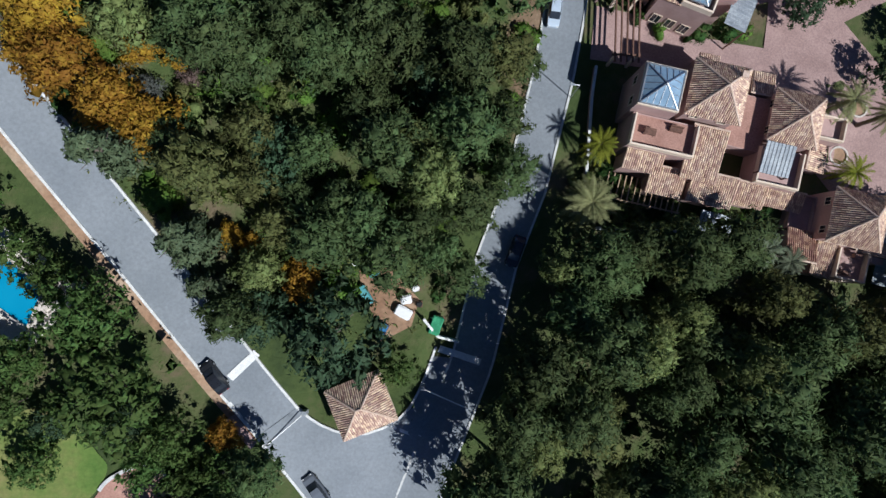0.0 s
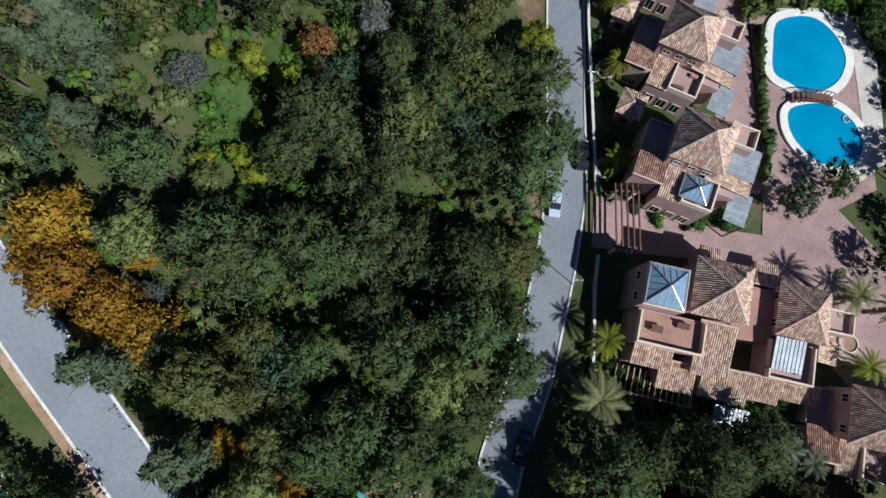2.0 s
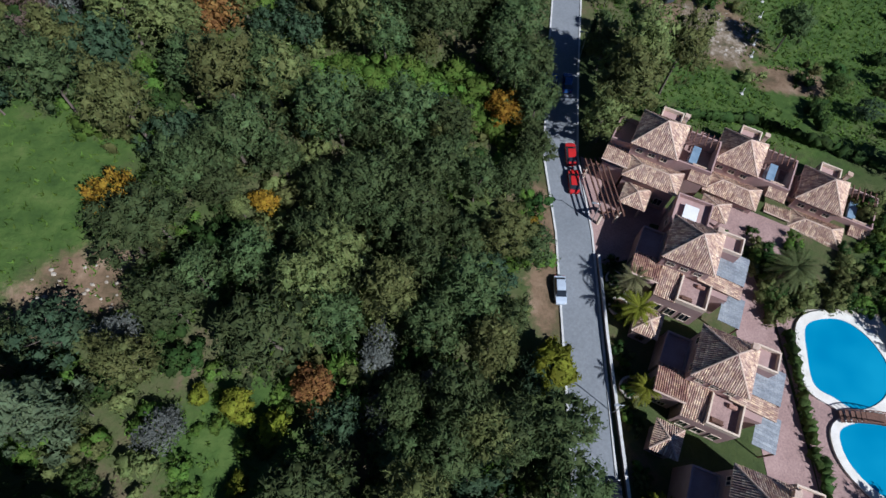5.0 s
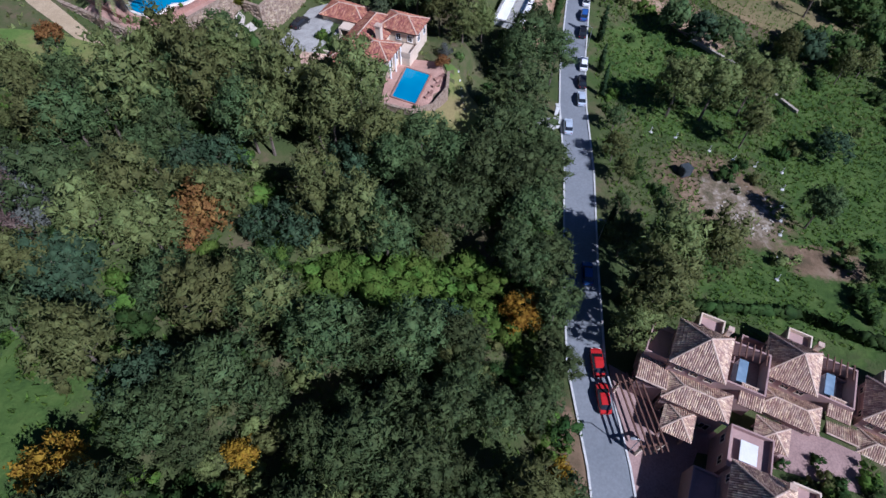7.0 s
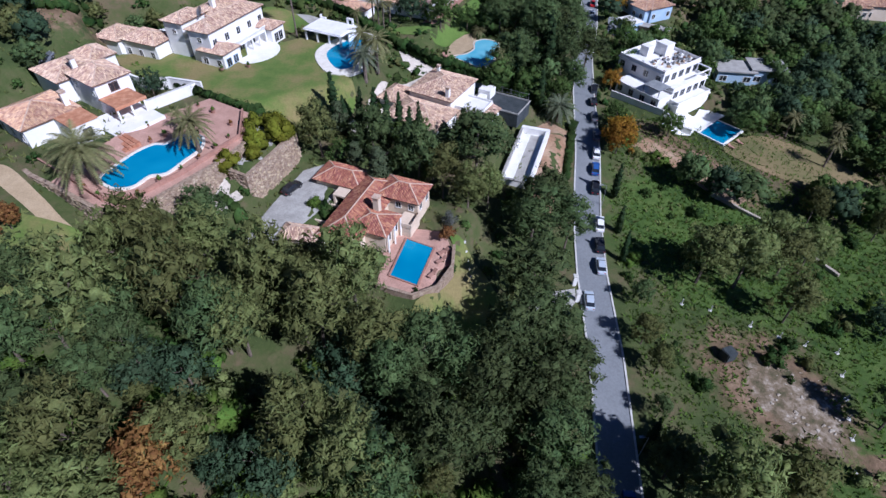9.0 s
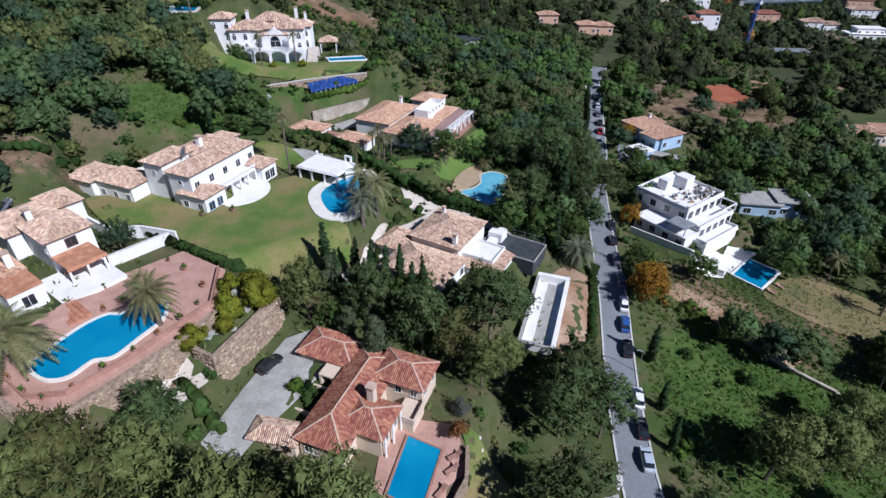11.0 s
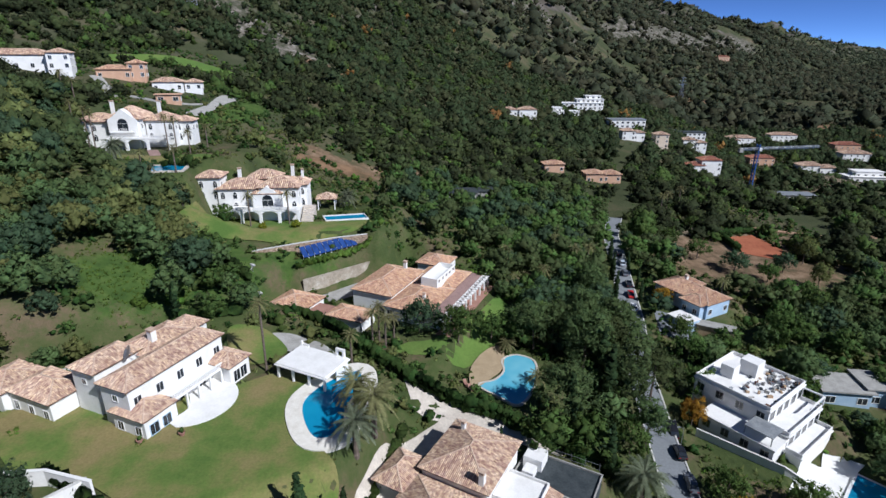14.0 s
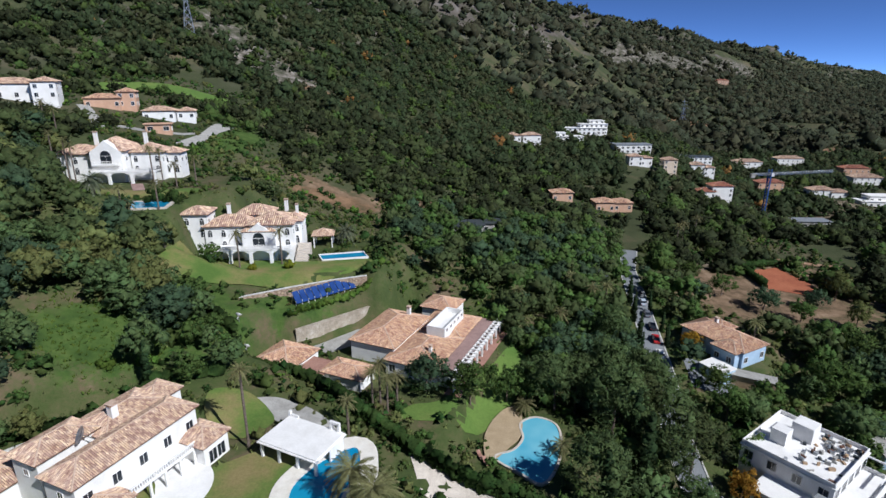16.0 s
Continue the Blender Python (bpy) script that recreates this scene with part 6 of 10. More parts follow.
def empty_basin():
    b = thing("unfinished_pool", 15.0, 175.8, 4.2, -19, "unfinished white concrete pool basin beside bare soil", "swimming pool")
    part("basin", boxes((-3.2, 3.2, -10.6, -10.2, -1.5, 1.4), (-3.2, 3.2, 9.6, 10.6, -1.5, 1.7), (-3.2, -2.8, -10.2, 9.6, -1.5, 1.4), (2.4, 3.2, -10.2, 9.6, -1.5, 1.6), (-2.8, 2.4, -10.2, 9.6, -1.5, 0.15), bevel=0.02), M_WHITE, b)
    part("bench_step", boxes((-2.7, -0.9, -9.0, 8.6, 0.15, 0.75)), M_WHITE, b)
    part("floor", boxes((-0.85, 1.15, -9.9, 9.3, 0.154, 0.2)), M_CONC, b, "bare grey concrete basin floor")
    part("coping", boxes((-3.3, 3.3, -10.7, -10.1, 1.42, 1.52), (-3.3, -2.7, -10.1, 9.5, 1.42, 1.52), bevel=0.02), M_CONC, b, "grey concrete coping")
    part("rim", boxes((1.2, 2.4, -10.2, 9.6, 0.15, 0.4)), M_BLUEWALL, b)
    return b


empty_basin()
drape("building_ground", [(17.5, 187), (22.5, 193), (26.8, 190), (22, 170), (18.5, 160), (13, 162), (16, 170)], M_DIRT, 0.12, 2.0, "reddish bare soil beside the unfinished pool", "ground")
drape("lane", [(-3, 209), (-10, 203), (-16, 196), (-20, 184), (-24, 178), (-21, 176), (-16, 184), (-11, 196), (-2, 203.5), (14, 196), (16, 199)], M_STONEPAVE, 0.12, 2.0, "pale paved lane round the villa", "driveway")


def pergola_villa():
    h = thing("villa", -12, 247, 12.6, -25, "sprawling white villa with orange roofs and a white pergola", "house")
    T = M_TILE_ORANGE
    for cx, cy, w, d, e, rise in ((-7.8, -0.4, 10.4, 17.0, 4.4, 1.8), (2.6, -4.4, 11.0, 14.6, 3.3, 1.6), (2.4, 8.6, 11.0, 12.0, 3.3, 1.6), (-3.2, 18.0, 8.0, 7.6, 4.0, 1.6), (-22.6, -18.6, 9.0, 9.6, 3.3, 2.0), (-8.2, -17.2, 8.6, 5.6, 2.7, 1.0)):
        walls(h, cx, cy, w, d, -2, e - 0.04, M_WHITE)
        roof(h, cx, cy, w, d, e, rise, 0, 0.45, T)
    part("roof_well", boxes((0.8, 1.1, 0, 11, 3, 6.4), (4.8, 5.1, 0, 11, 3, 6.4), (1.1, 4.8, 0, 0.3, 3, 6.4), (1.1, 4.8, 10.7, 11, 3, 6.4), (1.1, 4.8, 0.3, 10.7, 3, 5.2)), M_WHITE, h, "white walled roof patio")
    face_windows(h, 2.95, 5.5, 4.3, 11, 0, "e", 5.3, 5, 0.8, 0.7, M_WHITE)
    part("terrace_roof", boxes((8.0, 11.4, -12, 15.6, 2.7, 2.95)), M_PINKPAVE, h, "pink flat terrace roof")
    part("terrace_roof", boxes((-18.0, -11.8, -21.6, -15.4, 2.2, 2.45)), M_TERRA, h, "dark red flat terrace roof")
    walls(h, -15.0, -18.5, 6.0, 6.0, -2, 2.2, M_WHITE)
    parapet(h, -15.0, -18.5, 6.4, 6.4, 2.2, 0.5, M_WHITE, 0, 0.2, "s")
    # white pergola along the garden
    for y in np.linspace(-13, 15.2, 10):
        part("column", boxes((12.6, 13.0, y - 0.2, y + 0.2, -0.6, 2.7)), M_WHITE, h)
    part("pergola_beam", boxes((12.5, 13.1, -14, 16, 2.7, 3.05)), M_WHITE, h)
    part("pergola_beam", boxes((11.35, 11.6, -14, 16, 2.7, 3.05)), M_WHITE, h)
    for k in range(21):
        y = -13.6 + 1.46 * k
        part("rafter", boxes((11.4, 13.5, y - 0.12, y + 0.12, 3.05, 3.3)), M_WHITE, h)
    walls(h, 9.6, 1.8, 3.0, 27.0, -2, 2.7, M_WHITE)
    face_windows(h, 9.6, 1.8, 3.0, 27.0, 0, "e", 0.1, 8, 1.8, 2.1, M_WHITE)
    part("garden_terrace", boxes((11.1, 14.4, -14, 16, -1.5, 0.12)), M_TERRA, h)
    face_windows(h, 2.6, -4.4, 11.0, 14.6, 0, "s", 0.7, 3, 1.3, 1.6, M_WHITE)
    face_windows(h, -22.6, -18.6, 9.0, 9.6, 0, "s", 0.7, 3, 1.2, 1.5, M_WHITE)
    chimney(h, 5.0, -7.0, 4.0, 5.6, 0.6)
    chimney(h, -6.4, 5.6, 5.4, 7.2, 0.8)
    return h


pergola_villa()
drape("court", [(-43, 252.6), (-36, 259), (-29, 264), (-20, 264), (-25, 252), (-33, 246)], M_CONC, 0.12, 2.0, "grey paved car court behind the villa", "driveway", lev=lambda x, y: 12.62)
for px, py in ((-48.5, 240.6), (-50.4, 243.2), (-46.4, 239.6)):
    d_ = thing("satellite_dish", px, py, level(px, py), 20, "white satellite dish on a post beside the hedge", "satellite dish")
    part("dish", dish(), M_WHITE, d_).matrix_basis = pose(0, 0, 1.5, 55, 0, 150) @ Matrix.Scale(0.6, 4)
    part("post", beam(bmesh.new(), (0, 0, -0.5), (0, 0, 1.7), 0.14, 0.14, 8), M_METAL, d_)


def modern_villa():
    h = thing("modern_villa", 57.5, 214.5, 0.2, 35, "white modern villa of stacked flat terraces with clutter on its roof", "house")
    lev = [(-6.5, 10.8, -3.2, 13.5, -2, 7.6), (-7.0, 9.4, -7.8, -3.2, -2, 4.6), (-8.0, 7.4, -11.2, -7.8, -2, 2.0), (-12.6, -6.5, -7.6, 8.0, -2, 3.8)]
    for x0, x1, y0, y1, z0, z1 in lev:
        part("wall", boxes((x0, x1, y0, y1, z0, z1), (x0 - 0.25, x1 + 0.25, y0 - 0.25, y1 + 0.25, z1 - 0.35, z1 - 0.03), bevel=0.03), M_WHITE, h)
    parapet(h, 2.15, 5.15, 17.3, 16.7, 7.6, 0.8, M_WHITE)
    parapet(h, 1.2, -5.5, 16.4, 4.6, 4.6, 0.8, M_WHITE, 0, 0.2, "swe")
    parapet(h, -0.3, -9.5, 15.4, 3.4, 2.0, 0.8, M_WHITE, 0, 0.2, "swe")
    part("penthouse", boxes((3.6, 7.4, 4.6, 8.6, 7.6, 10.9), bevel=0.03), M_WHITE, h)
    part("penthouse", boxes((-1.2, 1.8, 7.6, 10.6, 7.6, 10.4), bevel=0.03), M_WHITE, h)
    face_windows(h, 2.15, -3.2 + 8.35, 17.3, 16.7, 0, "s", 5.0, 5, 2.0, 1.9, M_METAL)
    face_windows(h, 1.2, -5.5, 16.4, 4.6, 0, "s", 2.3, 5, 2.0, 1.8, M_METAL)
    face_windows(h, -9.55, 0.2, 6.1, 15.6, 0, "w", 1.2, 4, 1.6, 1.6, M_METAL)
    face_windows(h, 2.15, 5.15, 17.3, 16.7, 0, "w", 5.0, 4, 1.6, 1.6, M_METAL)
    part("pergola_beam", boxes((3.0, 10.8, -7.6, -7.3, 6.6, 6.9), (10.5, 10.8, -7.6, -3.2, 6.6, 6.9), (10.5, 10.8, -7.6, -7.3, 4.6, 6.6)), M_WHITE, h)
    rng = random.Random(3)
    part("roof_deck", boxes((-6.2, 10.5, -2.9, 13.2, 7.6, 7.64)), M_WHITE, h, "white roof deck")
    part("roof_deck", boxes((-6.7, 9.1, -7.5, -3.3, 4.6, 4.64), (-7.7, 7.1, -10.9, -7.9, 2.0, 2.04)), M_WHITE, h, "white terrace")
    face_windows(h, 2.15, 5.15, 17.3, 16.7, 0, "e", 4.9, 5, 2.2, 2.0, M_METAL)
    part("canopy", boxes((-12.2, -7.2, -6.8, -1.0, 5.6, 5.75), (-12.1, -11.9, -6.7, -6.5, 3.8, 5.6), (-12.1, -11.9, -1.3, -1.1, 3.8, 5.6), bevel=0.02), M_METALROOF, h, "grey flat canopy")
    for k in range(80):
        x, y = rng.choice([(rng.uniform(2.4, 10.2), rng.uniform(-2.6, 4.2)), (rng.uniform(-5.6, 10), rng.uniform(-2.6, 6.2))])
        s, t = rng.uniform(0.3, 1.3), rng.uniform(0.2, 0.6)
        bm = boxes((-s / 2, s / 2, -t / 2, t / 2, 0, rng.uniform(0.25, 0.8)), bevel=0.02)
        bmesh.ops.transform(bm, matrix=pose(x, y, 7.6, 0, 0, rng.uniform(0, 180)), verts=bm.verts[:])
        part("roof_clutter", bm, rng.choice([M_CONC, M_METAL, M_WOOD, M_METALROOF, M_TARP, M_LIGHTWOOD]), h)
    h.matrix_basis = h.matrix_basis @ Matrix.Diagonal((0.88, 0.88, 0.95, 1))
    return h


modern_villa()


def blue_villa():
    h = thing("villa", 64, 262, 4.0, -63, "pale blue bungalow with orange clay hip roofs", "house")
    for cx, cy, w, d, e, rise in ((0, 0, 17.0, 9.0, 4.4, 2.2), (-4.5, 4.6, 6.0, 5.0, 4.2, 1.6), (4.8, -4.0, 6.0, 5.0, 4.2, 1.6)):
        walls(h, cx, cy, w, d, -2, e - 0.04, M_BLUEWALL)
        roof(h, cx, cy, w, d, e, rise, 0, 0.5, M_TILE_ORANGE)
    face_windows(h, 0, 0, 17, 9, 0, "s", 1.2, 4, 1.2, 1.4)
    face_windows(h, 0, 0, 17, 9, 0, "e", 1.2, 2, 1.2, 1.4)
    face_windows(h, 4.8, -4.0, 6.0, 5.0, 0, "s", 1.2, 2, 1.2, 1.4)
    chimney(h, -3, 1, 5, 7.4, 0.8)
    return h


blue_villa()


def mansion(x, y, z, turn, label, wings, arches, porch, terrace_z):
    h = thing("mansion", x, y, z, turn, label, "house")
    for cx, cy, w, d, e, rise in wings:
        walls(h, cx, cy, w, d, -2.5, e - 0.04, M_WHITE)
        roof(h, cx, cy, w, d, e, rise, 0, 0.6, M_TILE, "hip", False)
        face_windows(h, cx, cy, w, d, 0, "s", e - 2.9, max(2, int(w / 3.2)), 1.1, 1.3, M_WHITE, True)
        if e > 6:
            face_windows(h, cx, cy, w, d, 0, "s", e - 6.2, max(2, int(w / 3.2)), 1.2, 1.5, M_WHITE, True)
        face_windows(h, cx, cy, w, d, 0, "w", e - 2.9, 2, 1.0, 1.3, M_WHITE)
        face_windows(h, cx, cy, w, d, 0, "e", e - 2.9, 2, 1.0, 1.3, M_WHITE)
    px0, px1, py0, py1 = porch
    part("terrace", boxes((px0, px1, py0, py1, terrace_z - 0.3, terrace_z), bevel=0.02), M_WHITE, h)
    part("balustrade", boxes((px0, px1, py0, py0 + 0.2, terrace_z + 0.8, terrace_z + 0.95), *[(px0 + 0.1 + 0.45 * k, px0 + 0.25 + 0.45 * k, py0, py0 + 0.2, terrace_z, terrace_z + 0.8) for k in range(int((px1 - px0) / 0.45))]), M_WHITE, h)
    n = arches
    for k in range(n + 1):
        xx = px0 + 0.4 + (px1 - px0 - 0.8) * k / n
        part("column", boxes((xx - 0.4, xx + 0.4, py0, py0 + 0.8, -0.6, terrace_z - 0.3), bevel=0.03), M_WHITE, h)
    for k in range(n):
        a = px0 + 0.8 + (px1 - px0 - 0.8) * k / n
        b = px0 + (px1 - px0 - 0.8) * (k + 1) / n
        bm = bmesh.new()
        for s in range(8):
            t0, t1 = math.pi * s / 8, math.pi * (s + 1) / 8
            mid, rr = (a + b) / 2, (b - a) / 2
            hh = min(rr, 1.2)
            p0 = (mid - rr * math.cos(t0), terrace_z - 0.3 - 1.2 + hh * math.sin(t0))
            p1 = (mid - rr * math.cos(t1), terrace_z - 0.3 - 1.2 + hh * math.sin(t1))
            vs = [bm.verts.new(v) for v in ((p0[0], py0 + 0.1, p0[1]), (p1[0], py0 + 0.1, p1[1]), (p1[0], py0 + 0.1, terrace_z - 0.28), (p0[0], py0 + 0.1, terrace_z - 0.28), (p0[0], py0 + 0.7, p0[1]), (p1[0], py0 + 0.7, p1[1]), (p1[0], py0 + 0.7, terrace_z - 0.28), (p0[0], py0 + 0.7, terrace_z - 0.28))]
            for f in ((0, 1, 2, 3), (7, 6, 5, 4), (0, 4, 5, 1)):
                bm.faces.new([vs[i] for i in f])
        part("arch", bm, M_WHITE, h)
    return h


m1 = mansion(-59, 281, 24.4, 3, "white two-storey mansion with arched loggias and pale clay roofs",
             [(-13.5, 1, 6.6, 7, 12.2, 1.6), (-4.5, 1.5, 13, 9, 9.0, 2.2), (6.5, 1, 11, 11, 9.6, 2.4), (0.5, 6.5, 9, 7, 10.6, 2.2), (3.4, -2.8, 7.6, 4.6, 8.0, 2.0), (11.4, 3.4, 4.4, 7, 9.4, 1.6)], 4, (-9, 12.5, -8.6, -3.4), 4.0)
chimney(m1, -6, 3, 10.4, 13.6, 0.9)
chimney(m1, 9, 5, 11, 14.2, 0.9)
chimney(m1, 12, 4, 10.4, 13.0, 0.7)
for k in range(9):
    part("stair", boxes((12.6, 16.0, -8.4 + 0.9 * k, -7.5 + 0.9 * k, -0.4, 0.4 * k + 0.1)), M_STONEPAVE, m1)


def gable_front(h, cx, y, w, eave, apex):
    """A gabled white front bay with a tall arched window and a shallow balcony."""
    bm = bmesh.new()
    prof = [(cx - w / 2, -1), (cx + w / 2, -1), (cx + w / 2, eave), (cx + w * 0.3, eave + 0.35 * (apex - eave)), (cx, apex), (cx - w * 0.3, eave + 0.35 * (apex - eave)), (cx - w / 2, eave)]
    a, b = [[bm.verts.new((x, yy, z)) for x, z in prof] for yy in (y - 0.4, y + 2.4)]
    bm.faces.new(a), bm.faces.new(b[::-1])
    for i in range(len(prof)):
        bm.faces.new((a[i], a[(i + 1) % 7], b[(i + 1) % 7], b[i]))
    part("gable", bm, M_WHITE, h)
    window(h, cx, y - 0.4, eave - 3.4, w * 0.36, 2.2, -90, M_WHITE, True)
    part("balcony", boxes((cx - w * 0.42, cx + w * 0.42, y - 1.8, y - 0.42, eave - 3.9, eave - 3.6), (cx - w * 0.42, cx + w * 0.42, y - 1.8, y - 1.65, eave - 2.7, eave - 2.6), *[(cx - w * 0.4 + k * w * 0.08, cx - w * 0.4 + k * w * 0.08 + 0.1, y - 1.78, y - 1.66, eave - 3.6, eave - 2.7) for k in range(11)]), M_WHITE, h)


gable_front(m1, 3.4, -5.2, 8.4, 7.4, 10.2)
m2 = mansion(-108, 309, 40.4, 4, "large white mansion with a gabled centre, balconies and pale clay roofs",
             [(-10, 2, 12, 10, 8.4, 2.4), (0, 2, 10, 13, 9.4, 3.6), (10, 3, 9, 9, 8.6, 2.6), (16, 5, 5.6, 6, 8.0, 1.6), (-18.5, 4, 6, 8, 5.0, 1.6)], 3, (-5, 15, -9, -4), 3.8)
chimney(m2, -7, 5, 10, 14.2, 1.0)
chimney(m2, 8, 5, 10.4, 14.2, 1.0)
gable_front(m2, 0, -4.8, 9.0, 9.2, 12.6)
drape("path", [(-99.8, 300.5), (-96.4, 301), (-90.5, 290.6), (-93.6, 290)], M_PINKPAVE, 0.22, 2.0, "pink paved path from the mansion to its pool", "path")
gatehouse_roof("garden_pavilion", -41.2, 289.4, 5.4, 5.0, 5, 25.0, 28.0, 1.6, "round-posted garden kiosk under a clay roof", M_WHITE, None, True)


def simple_villa(name, x, y, turn, blocks, wall_mat, tile, label, flat=False, fine=False, z=None):
    """A house of a few blocks seen from afar, with its roofs and windows."""
    zz = level(x, y) if z is None else z
    h = thing(name, x, y, zz, turn, label, "house")
    for cx, cy, w, d, e in blocks:
        walls(h, cx, cy, w, d, -4, e - 0.04, wall_mat)
        if flat:
            part("roof_slab", boxes((cx - w / 2 - 0.6, cx + w / 2 + 0.6, cy - d / 2 - 0.6, cy + d / 2 + 0.6, e - 0.04, e + 0.3)), wall_mat if tile is None else tile, h)
        else:
            roof(h, cx, cy, w, d, e, min(w, d) * 0.22, 0, 0.5, tile, "hip", fine)
        rows = max(1, int((e + 0.2) / 3.1))
        for r in range(rows):
            face_windows(h, cx, cy, w, d, 0, "s", 0.8 + 3.1 * r, max(2, int(w / (4.2 if flat else 4.6))), 1.9 if flat else 1.2, 1.5, M_WHITE)
            face_windows(h, cx, cy, w, d, 0, "e", 0.8 + 3.1 * r, 2, 1.2, 1.4, M_WHITE)
            face_windows(h, cx, cy, w, d, 0, "w", 0.8 + 3.1 * r, 2, 1.2, 1.4, M_WHITE)
    FAR_HOUSES.append((x, y, 8 + max(b[2] for b in blocks) * 0.45))
    for k in range(6):
        FAR_HOUSES.append((x - 2 - k * (x + 10) / math.hypot(x + 10, y - 140) * 4, y - k * (y - 140) / math.hypot(x + 10, y - 140) * 4, 6))
    return h


FAR_HOUSES = []


def facing(x, y, bias=0.0):
    return -math.degrees(math.atan2(x + 10, y - 140)) * 0.35 + 8 + bias


# houses on the slopes far off
FARS = [
    ("villa", -167, 358, [(-6, 1, 24, 10, 5.6), (9, -3, 8, 9, 6.4)], M_WHITE, M_TILE, "white villa with clay roofs high on the slope", False),
    ("villa", -141, 372, [(-3, 0, 13, 8, 3.8), (5.5, 1, 7, 7, 6.2)], M_OCHRE, M_TILE_ORANGE, "ochre villa with a small square tower", False),
    ("villa", -119.5, 375, [(-4, 0, 12, 8, 3.8), (6, 2, 7, 7, 3.4)], M_WHITE, M_TILE, "low white villa with clay roofs among trees", False),
    ("garden_house", -115, 354, [(0, 0, 9, 4, 3.2)], M_OCHRE, M_OCHRE, "small pink flat-roofed garden house", True),
    ("bungalow", 6, 331, [(-3, 0, 11, 8, 3.8), (6, 3, 8, 6, 3.4)], M_CONC, M_TARP, "low house with a dark flat roof among trees", True),
    ("villa", 53, 396, [(0, 0, 10, 7, 4.0)], M_OCHRE, M_TILE_ORANGE, "small ochre house with an orange clay roof", False),
    ("villa", 77, 393, [(-4, 0, 9, 8, 4.4), (5, 1, 9, 8, 3.8)], M_OCHRE, M_TILE_ORANGE, "ochre house with orange clay roofs below pines", False),
    ("modern_villa", 140, 656, [(-6, 2, 40, 12, 6.2), (4, 5, 26, 11, 9.4), (8, 8, 14, 8, 12.4)], M_WHITE, None, "large white modern villa in three stepped storeys", True),
    ("modern_villa", 106, 612, [(0, 0, 30, 10, 3.6), (-4, 2, 8, 8, 6.6)], M_WHITE, None, "long low white modern villa with a square turret", True),
    ("modern_villa", 156, 588, [(0, 0, 30, 12, 7.0)], M_WHITE, M_METALROOF, "white modern villa under a grey roof", True),
    ("villa", 57, 537, [(-8, 0, 11, 9, 4.4), (6, 1, 13, 9, 4.4)], M_WHITE, M_TILE, "pair of cream houses with brown clay roofs", False),
    ("modern_villa", 225, 628, [(0, 0, 38, 12, 6.4), (-13, 3, 10, 10, 8.2)], M_WHITE, M_TARP, "dark glazed modern villa on the hillside", True),
    ("villa", 134, 512, [(-3, 0, 9, 8, 6.4), (5, 1, 8, 7, 5.0)], M_WHITE, M_TILE, "white house with small clay roofs among trees", False),
    ("villa", 152, 504, [(0, 0, 9, 8, 9.4)], M_CREAM, M_TILE, "tall narrow cream house with balconies", False),
    ("villa", 200, 556, [(-3, 0, 11, 9, 8.0), (6, -1, 8, 8, 6.0)], M_WHITE, M_TILE, "white two-storey house with a clay roof", False),
    ("villa", 170, 478, [(-4, 0, 11, 9, 4.0), (6, 1, 13, 10, 7.4)], M_WHITE, M_TILE_RED, "white house being rebuilt above bare ground", False),
    ("villa", 310, 680, [(0, 0, 26, 12, 7.0), (-8, -4, 9, 8, 5.0)], M_WHITE, M_TILE, "white villa with a broad brown clay roof", False),
    ("villa", 376, 716, [(0, 0, 28, 12, 7.4)], M_WHITE, M_TILE, "cream villa with a broad clay roof on the hill", False),
    ("villa", 280, 592, [(0, 0, 21, 11, 7.0)], M_OCHRE, M_TILE_RED, "red-brown house behind the crane", False),
    ("villa", 312, 566, [(-5, 0, 18, 12, 6.4), (8, -2, 14, 10, 5.0)], M_WHITE, M_TILE, "white villa with several clay roofs", False),
    ("villa", 398, 650, [(0, 0, 24, 12, 7.6)], M_OCHRE, M_TILE_RED, "reddish villa with a clay roof", False),
    ("villa", 368, 598, [(0, 0, 24, 12, 6.4)], M_WHITE, M_TILE, "white villa below the hillside", False),
    ("modern_villa", 326, 530, [(0, 0, 28, 12, 4.0), (3, 3, 20, 10, 7.4)], M_WHITE, None, "white modern villa with flat roofs", True),
    ("modern_villa", 236, 474, [(0, 0, 22, 10, 3.8)], M_CONC, M_METALROOF, "unfinished grey concrete house on the building site", True),
    ("villa", 146, 274, [(-3, 0, 10, 8, 3.8), (6, 1, 10, 9, 4.4)], M_CREAM, M_TILE_ORANGE, "cream house with orange clay roofs among trees", False),
    ("villa", 86, 226, [(-4, 0, 10, 7, 3.6), (5, 1, 9, 7, 4.2)], M_BLUEWALL, M_CONC, "pale blue bungalow in the shade", True),
    ("villa", 700, 1500, [(0, 0, 30, 14, 9.0)], M_OCHRE, M_TILE_RED, "distant ochre house high on the mountain slope", False),
]
for nm, hx_, hy_, bl, wm, tl, lb, fl in FARS:
    simple_villa(nm, hx_, hy_, facing(hx_, hy_), bl, wm, tl, lb, fl)


